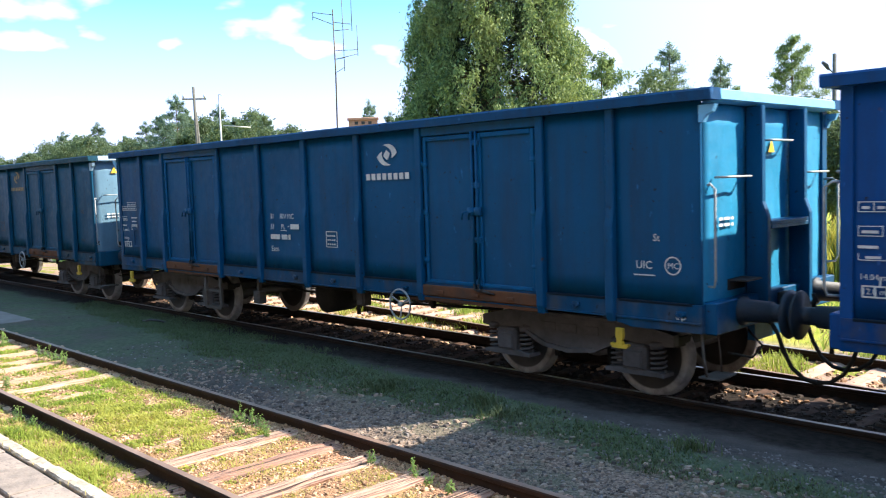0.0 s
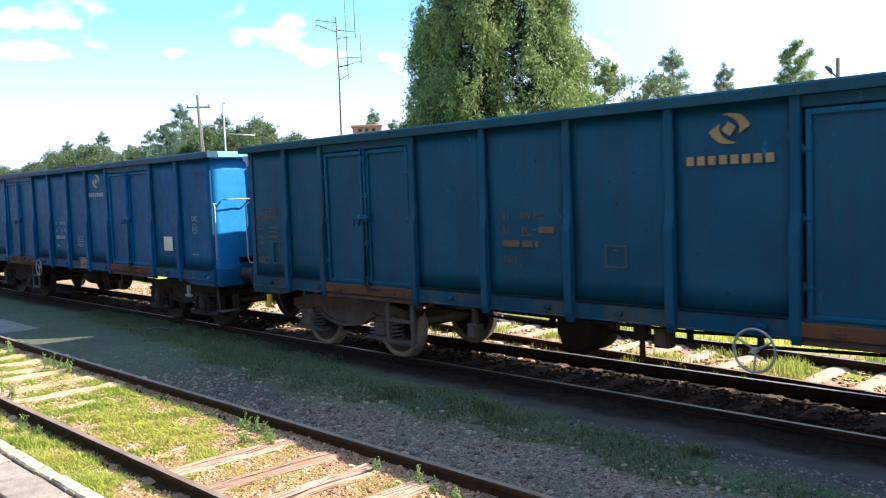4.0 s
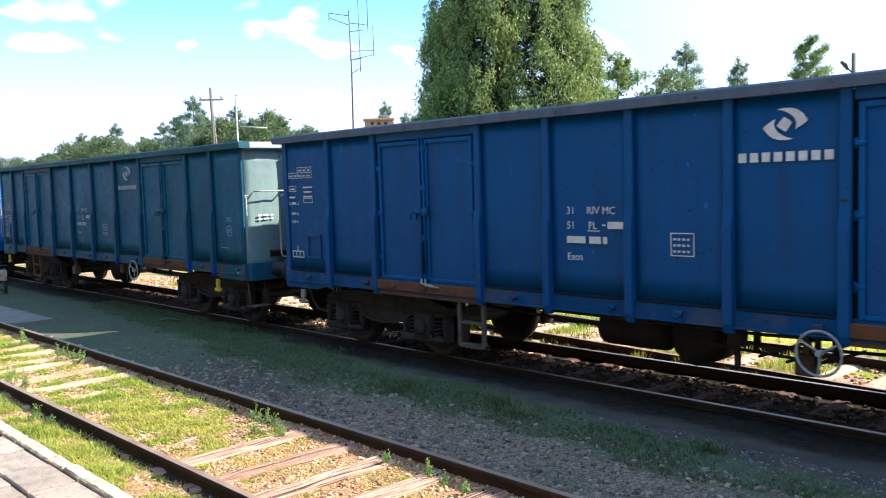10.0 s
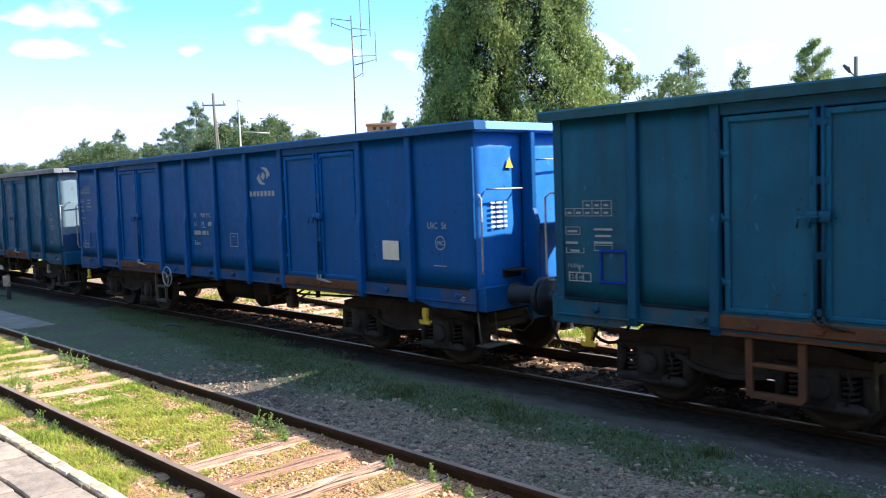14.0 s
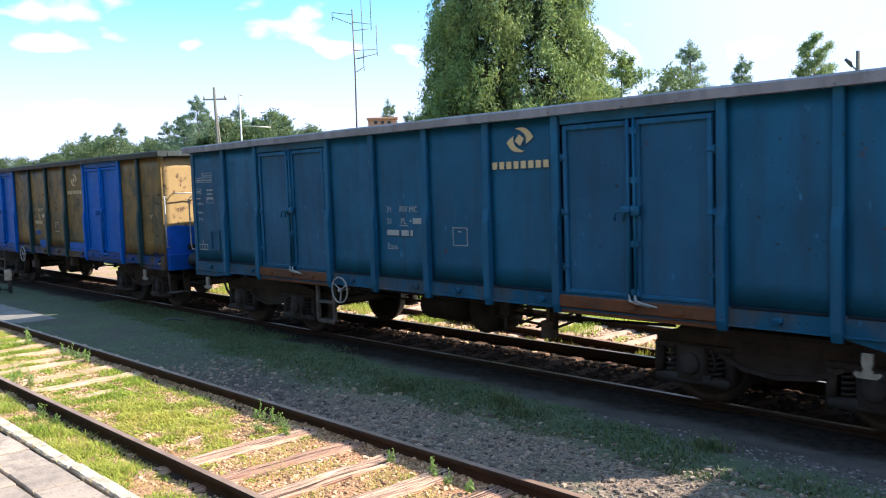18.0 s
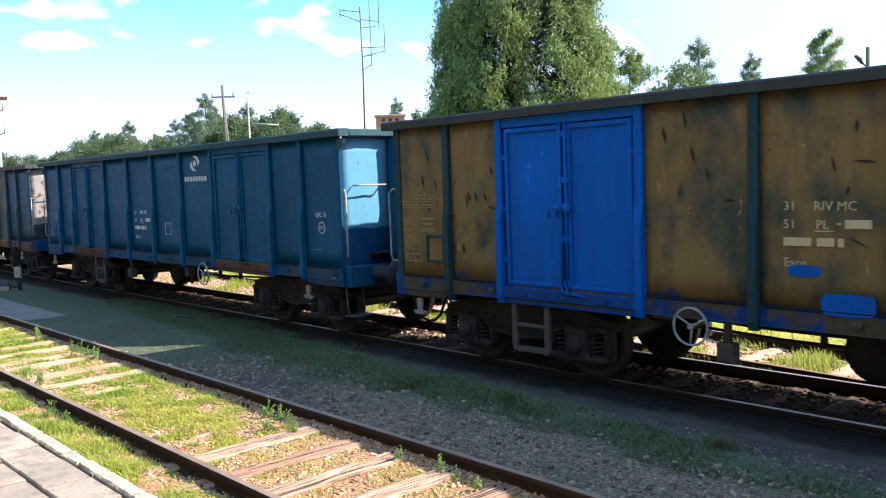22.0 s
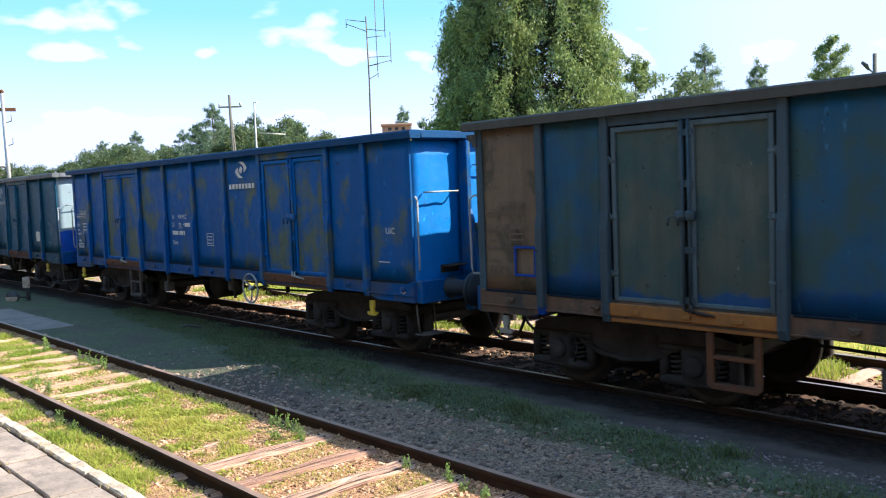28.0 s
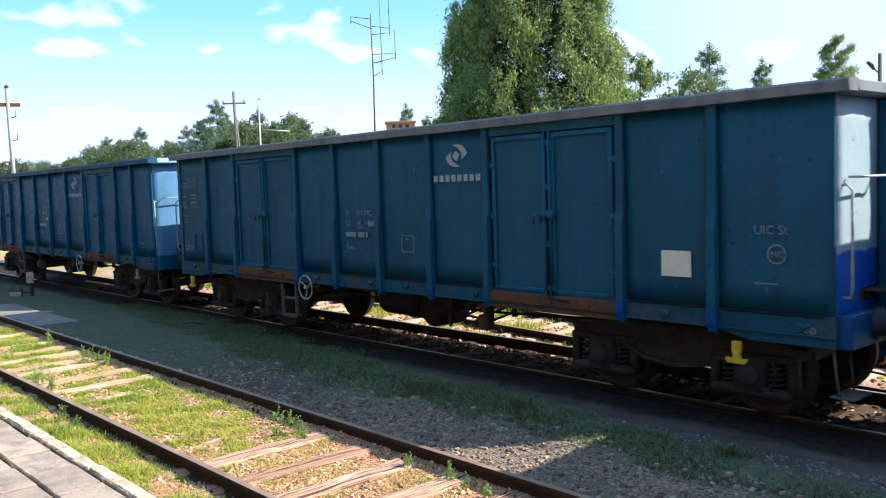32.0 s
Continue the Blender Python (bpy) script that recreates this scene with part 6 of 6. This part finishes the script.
def pine_tree(name, label, h, wide, base, seed, material=None, size=0.26, per=46, taper=0.8, group="pines"):
    """A pine: bare stem below, then whorls of limbs with tufts of needles along them, open between."""
    rnd = random.Random(seed)
    top = tagged(new(name), label, "tree", group)
    clumps, limbs = [], []
    z, turn = base, 0.0
    while z < h - 0.3:
        f = (z - base) / (h - base)
        for k in range(5):
            reach = wide * ((1 - f) ** taper * 0.9 + 0.10) * rnd.uniform(0.6, 1.1) * (0.75 if f < 0.12 else 1.0)
            a = turn + 2 * math.pi * k / 5 + rnd.uniform(-0.4, 0.4)
            rise = reach * rnd.uniform(0.0, 0.45) + rnd.gauss(0, 0.035) * (h - base)
            limbs.append((z, a, reach, rise))
            for s in (0.45, 0.75, 1.0):
                r = wide * rnd.uniform(0.09, 0.16) * (1.2 - 0.85 * f)
                clumps.append((reach * s * math.cos(a + rnd.uniform(-.12, .12)), reach * s * math.sin(a + rnd.uniform(-.12, .12)), z + rise * s + 0.1, r))
        z, turn = z + (h - base) * rnd.uniform(0.065, 0.10), turn + 0.7
    clumps += [(0, 0, h - 0.1, wide * 0.08), (0, 0, h - 0.5, wide * 0.11)]
    trunk_part(h, 0.013 * h, limbs, top, seed)
    leaves("crown", clumps, size, material or LEAF_PINE, top, per, seed, -0.4)
    return top


def leafy_tree(name, label, h, wide, base, seed, material=None, size=0.36, per=105, count=110, group="woodland trees"):
    """A broad-leaved tree: limbs from a short stem and a billowing, broken crown."""
    rnd = random.Random(seed)
    top = tagged(new(name), label, "tree", group)
    clumps, limbs = [], []
    heads = [(rnd.uniform(-0.55, 0.55) * wide, rnd.uniform(-0.55, 0.55) * wide, base + (h - base) * rnd.uniform(0.25, 0.85), wide * rnd.uniform(0.28, 0.5)) for _ in range(9)]
    for k in range(count):
        x, y, z, r = heads[k % 9]
        a, b = rnd.uniform(0, 6.28), rnd.uniform(-0.8, 1.4)
        q = r * rnd.uniform(0.6, 1.0)
        clumps.append((x + q * math.cos(a) * math.cos(b), y + q * math.sin(a) * math.cos(b), min(h, z + q * math.sin(b)), wide * rnd.uniform(0.10, 0.2)))
    for x, y, z, r in heads:
        limbs.append((base * 0.8, math.atan2(y, x), math.hypot(x, y), z - base * 0.8))
    trunk_part(h * 0.8, 0.022 * h, limbs, top, seed)
    leaves("crown", clumps, size, material or LEAF_WOOD, top, per, seed, 0.1)
    return top


def beyond(yaw, dist):
    a = radians(yaw)
    return EYE[0] - dist * math.sin(a), EYE[1] + dist * math.cos(a)


def stand(ob, yaw, dist, turn=0, scale=1.0, z=-0.2):
    x, y = beyond(yaw, dist)
    ob.matrix_basis = pose(x, y, z, 0, 0, turn) @ Matrix.Scale(scale, 4)
    return ob


def again(ob, yaw, dist, turn, scale):
    c = copy_thing(ob, Matrix())
    return stand(c, yaw, dist, turn, scale)


big = cone_tree("conifer", "tall dense yellowish-green conifer standing behind the train", 22.5, 4.75, 0.6, 4, LEAF_BIG, 0.135, 56, 780, 1.3)
stand(big, 42.15, 36.0)
second = pine_tree("pine_tree", "feathery green pine beside the tall conifer", 9.4, 3.4, 1.5, 8, LEAF_DEC, 0.2, 70, 0.7)
stand(second, 35.0, 48.0, 0, 0.98)

pine_a = stand(pine_tree("pine_tree", "tall dark green pine with separate tufts", 15.8, 4.6, 4.0, 21, None, 0.20, 120, 0.9), 30.8, 92.0)
pine_b = stand(pine_tree("pine_tree", "slim green pine, blued in its colour for distant haze", 14.0, 3.4, 3.0, 22, None, 0.19, 100, 0.9), 27.7, 92.0)
pine_c = stand(pine_tree("pine_tree", "broad green pine with dense crown", 15.4, 4.9, 2.0, 23, LEAF_DEC, 0.21, 140, 0.75), 23.6, 92.0)
pine_d = stand(pine_tree("pine_tree", "dark green pine at the edge of the wood", 13.5, 3.3, 4.0, 24, None, 0.30, 56, 0.6), 62.0, 130.0)
leafy = [leafy_tree("woodland_tree", "green broad-leaved tree at the edge of the wood", 10.5, 4.2, 1.5, 30 + k, None) for k in range(4)]
stand(leafy[0], 33.3, 60.0, 0, 0.85), stand(leafy[1], 66.5, 125.0), stand(leafy[2], 58.4, 105.0, 0, 1.08), stand(leafy[3], 60.5, 112.0)
# a wood along the horizon to the left, lower to the far left
rt = random.Random(77)
for k in range(64):
    yaw = 56.8 + 24.0 * k / 63 + rt.uniform(-0.4, 0.4)
    fall = max(0.0, (yaw - 62.0) / 19.0)
    src = leafy[k % 4] if k % 3 else (pine_d, pine_a)[k % 2]
    again(src, yaw, 118 + 70 * fall + rt.uniform(-8, 14), rt.uniform(0, 360), (1.06 if k % 3 else 0.84) * max(0.78, min(1.0, 1.0 - 0.05 * (yaw - 67.5))) * rt.uniform(0.86, 1.08))
# scattered wood behind and to the right
for k, (yaw, dist, sc) in enumerate([(31.9, 95, 0.80), (29.6, 96, 0.72), (28.8, 98, 0.62), (26.4, 95, 0.66), (25.2, 97, 0.60), (22.3, 94, 0.66), (21.0, 92, 0.62), (19.6, 90, 0.7), (18.0, 88, 0.75), (16.5, 85, 0.8)]):
    again(leafy[k % 4], yaw, dist, k * 53, sc * 1.05)
again(pine_b, 50.3, 88, 40, 0.78), again(pine_b, 48.9, 92, 150, 0.72), again(pine_b, 53.8, 95, 77, 0.55), again(pine_c, 26.9, 100, 20, 0.76)
for k, (yaw, dist, sc) in enumerate([(24.5, 30, 0.42), (22.0, 31, 0.45), (20.0, 30, 0.40), (18.3, 32, 0.48)]):
    bush = again(leafy[(k + 1) % 4], yaw, dist, k * 91, sc)
    bush.name = "bush"
    tagged(bush, "dense green bush beyond the tracks", "bush", "bushes")

# tall yellow weeds beyond the tracks
blades("tall_yellow_weeds", patchy(9000, -6, 9, 8.5, 14, 0.5, -0.2, 15), GOLDEN, "tall yellow-flowering weeds beyond the tracks", 1.35, 0.03, 0.35, 16)


# aerial mast: a thin pole with side arms and whip rods
def mast():
    x, y = beyond(52.4, 42.0)
    top = tagged(new("aerial_mast"), "tall thin steel mast with whip aerials", "mast")
    top.matrix_basis = pose(x, y, -0.2, 0, 0, 52.4)
    bm = bmesh.new()
    tube(bm, [(0, 0, 0), (-0.02, 0, 4), (0.03, 0, 8), (0, 0, 10.95)], [0.05, 0.045, 0.036, 0.028], 7)
    part("pole", bm, MASTIRON, top)
    for name, pts in (("side_arm", [(0, 0, 10.35), (0.88, 0, 10.25)]), ("side_arm", [(0, 0, 9.95), (0.75, 0, 10.02)]), ("side_arm", [(0, 0, 9.02), (1.12, 0, 9.05)]), ("side_arm", [(0, 0, 8.6), (1.12, 0, 8.85)]), ("side_arm", [(0, 0, 8.6), (0.52, 0, 8.68)]), ("side_arm", [(0, 0, 7.95), (0.5, 0, 8.25)]),
                      ("side_arm", [(0, 0, 10.25), (-0.95, 0, 10.62)]), ("side_arm", [(0, 0, 10.7), (-0.92, 0, 10.82)]),
                      ("aerial", [(0.88, 0, 9.95), (0.88, 0, 12.4)]), ("aerial", [(1.12, 0, 8.75), (1.12, 0, 10.2)]), ("aerial", [(0.46, 0, 8.05), (0.44, 0, 12.2)]), ("aerial", [(-0.95, 0, 10.45), (-0.95, 0, 10.85)])):
        bm = bmesh.new()
        tube(bm, pts, 0.017, 5)
        part(name, bm, MASTIRON, top)


mast()


def utility_pole():
    x, y = beyond(61.25, 58.0)
    top = tagged(new("utility_pole"), "leaning grey wooden pole with a cross arm", "utility pole")
    top.matrix_basis = pose(x, y, -0.2, 0, -0.9, 61.25)
    bm = bmesh.new()
    tube(bm, [(0, 0, 0), (0, 0, 9.2)], [0.12, 0.085], 8)
    part("pole", bm, POLE_WOOD, top)
    bm = bmesh.new()
    tube(bm, [(0.38, 0, 0.0), (0.05, 0, 7.6)], [0.09, 0.07], 8)
    part("strut", bm, POLE_WOOD, top)
    bm = bmesh.new()
    box(bm, -0.75, 0.75, -0.05, 0.05, 8.38, 8.48, 0.01)
    part("cross_arm", bm, POLE_WOOD, top)
    for px in (-0.65, 0.65):
        bm = bmesh.new()
        lathe(bm, [(8.5, 0.05), (8.58, 0.07), (8.66, 0.05), (8.72, 0.02)], "z", 8, (px, 0, 0))
        part("insulator", bm, GALV, top)


utility_pole()


def light_pole():
    x, y = beyond(59.85, 60.0)
    top = tagged(new("flag_pole"), "thin pale steel pole with side arm", "pole")
    top.matrix_basis = pose(x, y, -0.2, 0, 0, 59.85)
    bm = bmesh.new()
    tube(bm, [(0, 0, 0), (0, 0, 8.9)], [0.09, 0.05], 8)
    part("pole", bm, GALV, top)
    for pts in ([(-0.05, 0, 8.9), (0.25, 0, 8.9)], [(0.2, 0, 6.85), (2.0, 0, 6.7)]):
        bm = bmesh.new()
        tube(bm, pts, 0.04, 6)
        part("side_arm", bm, GALV, top)


light_pole()


def street_lamp():
    x, y = beyond(21.2, 40.0)
    top = tagged(new("street_lamp"), "grey concrete lamp post with a drooping head", "street lamp")
    top.matrix_basis = pose(x, y, -0.2, 0, 0, 21.2)
    bm = bmesh.new()
    tube(bm, [(0, 0, 0), (0, 0, 7.4)], [0.12, 0.08], 8)
    part("post", bm, POLE_WOOD, top)
    bm = bmesh.new()
    tube(bm, [(0, 0, 6.55), (-0.18, 0, 6.75), (-0.3, 0, 6.9)], 0.03, 6)
    part("arm", bm, POLE_WOOD, top)
    bm = bmesh.new()
    tube(bm, [(-0.22, 0, 6.75), (-0.32, 0, 6.95), (-0.48, 0, 7.1)], [0.05, 0.10, 0.06], 8)
    part("lamp_head", bm, BLACKBOX, top)


street_lamp()


def semaphore():
    x, y = beyond(74.4, 55.0)
    top = tagged(new("railway_signal"), "tall thin lattice signal post with a red arm", "signal")
    top.matrix_basis = pose(x, y, -0.2, 0, 0, 74.4)
    bm = bmesh.new()
    tube(bm, [(0, 0, 0), (-0.1, 0, 9.0)], [0.14, 0.10], 8)
    part("post", bm, GALV, top)
    bm = bmesh.new()
    box(bm, -0.55, 0.55, -0.05, 0.05, 7.95, 8.15, 0.01)
    part("signal_arm", bm, RUSTY, top, "rusty red signal arm")
    bm = bmesh.new()
    lathe(bm, [(8.95, 0.0), (8.97, 0.1), (9.1, 0.12), (9.2, 0.0)], "z", 10, (-0.1, 0, 0))
    part("finial", bm, RUSTY, top)
    for z in (7.3, 6.0, 4.6):
        bm = bmesh.new()
        tube(bm, [(0, 0, z), (0.28, 0, z + 0.1), (0.3, 0, z + 0.45)], 0.03, 5)
        part("bracket", bm, MASTIRON, top)
    bm = bmesh.new()
    tube(bm, [(-0.35 + 0.2 * math.cos(k * 0.52), 0, 4.6 + 0.25 * math.sin(k * 0.52)) for k in range(12)], 0.04, 5, True)
    part("ring", bm, MASTIRON, top)


semaphore()


# point lever with its weighted disc and lamp board by the track
def point_lever():
    top = tagged(new("point_indicator"), "black point lever stand with white marker board", "point lever")
    top.matrix_basis = pose(-12.6, -2.2, 0.0, 0, 0, 50)
    bm = bmesh.new()
    tube(bm, [(0, 0, -0.1), (0, 0, 0.62)], 0.05, 8)
    part("post", bm, BLACKBOX, top)
    bm = bmesh.new()
    box(bm, -0.09, 0.09, -0.09, -0.06, 0.33, 0.60, 0.01)
    part("marker_board", bm, EDGEWHITE, top, "white marker board")
    bm = bmesh.new()
    lathe(bm, [(-0.05, 0.0), (-0.05, 0.15), (0.05, 0.15), (0.05, 0.0)], "y", 18, (-0.28, -0.25, 0.14))
    part("counterweight", bm, BLACKBOX, top)
    bm = bmesh.new()
    prism(bm, [(-0.28 + 0.15 * math.cos(math.pi + math.pi * k / 10), 0.14 + 0.15 * math.sin(math.pi + math.pi * k / 10)) for k in range(11)], -0.31, -0.303)
    part("white_half", bm, EDGEWHITE, top, "white painted lower half of the weight")
    bm = bmesh.new()
    tube(bm, [(0, 0, 0.08), (-0.28, -0.22, 0.14)], 0.02, 6)
    part("lever", bm, BLACKBOX, top)


point_lever()


# house behind the train: only its brick chimney rises over the wagons
def house():
    x, y = beyond(50.6, 52.0)
    top = tagged(new("house"), "low house with a red brick chimney", "house")
    top.matrix_basis = pose(x, y, -0.2, 0, 0, 50.6)
    bm = bmesh.new()
    box(bm, -4, 4, -3, 3, 0, 3.0)
    part("wall", bm, PLASTER, top)
    bm = bmesh.new()
    prism(bm, [(-3.4, 2.9), (0, 5.0), (3.4, 2.9), (3.3, 2.8), (0, 4.85), (-3.3, 2.8)], -4.3, 4.3, "x")
    part("roof", bm, ROOFTILE, top)
    chimney = part("chimney", box(bmesh.new(), -0.95, 0.75, -0.3, 0.3, 4.4, 6.42), BRICKRED, top, "red brick chimney stack")
    bm = bmesh.new()
    box(bm, -1.03, 0.83, -0.4, 0.4, 6.42, 6.56, 0.02)
    part("cap", bm, BRICKRED, chimney)
    for px in (-0.5, -0.1, 0.3):
        part("flue", box(bmesh.new(), px - 0.1, px + 0.1, -0.31, 0.31, 6.16, 6.34), BLACKBOX, chimney)


house()

# a bent steel rod lying beside the main rail
bm = bmesh.new()
tube(bm, [(-0.45, 0.05, 0.02), (-0.2, 0.0, 0.05), (0.0, -0.03, 0.10), (0.25, 0.0, 0.09), (0.5, 0.10, 0.03)], 0.035, 7)
tagged(part("steel_rod", bm, BLACKBOX, None, "", pose(-4.6, -1.75, ground_height(-4.6, -1.75), 0, 0, 15) @ Matrix.Scale(0.6, 4)), "dark bent steel rod lying beside the rail", "rod")


# ---- what moves ----
def travelled(t):
    """Metres that the train has run by then."""
    return 4.66054 * t + 0.0105153 * t**2 - 0.00014043 * t**3


def motions():
    times = [k * 4 / 30 for k in range(241)]
    coarse = [k * 2.0 for k in range(17)]
    for n, top, wheels in TRAIN:
        walk(top, [(t, pose(travelled(t) - PITCH * n, 0, 0)) for t in coarse])
        for k, (ws, ax) in enumerate(wheels):
            walk(ws, [(t, pose(ax, 0, 0.46, 0, math.degrees(travelled(t) / 0.463) + 40 * k + 25 * n, 0)) for t in times])


motions()
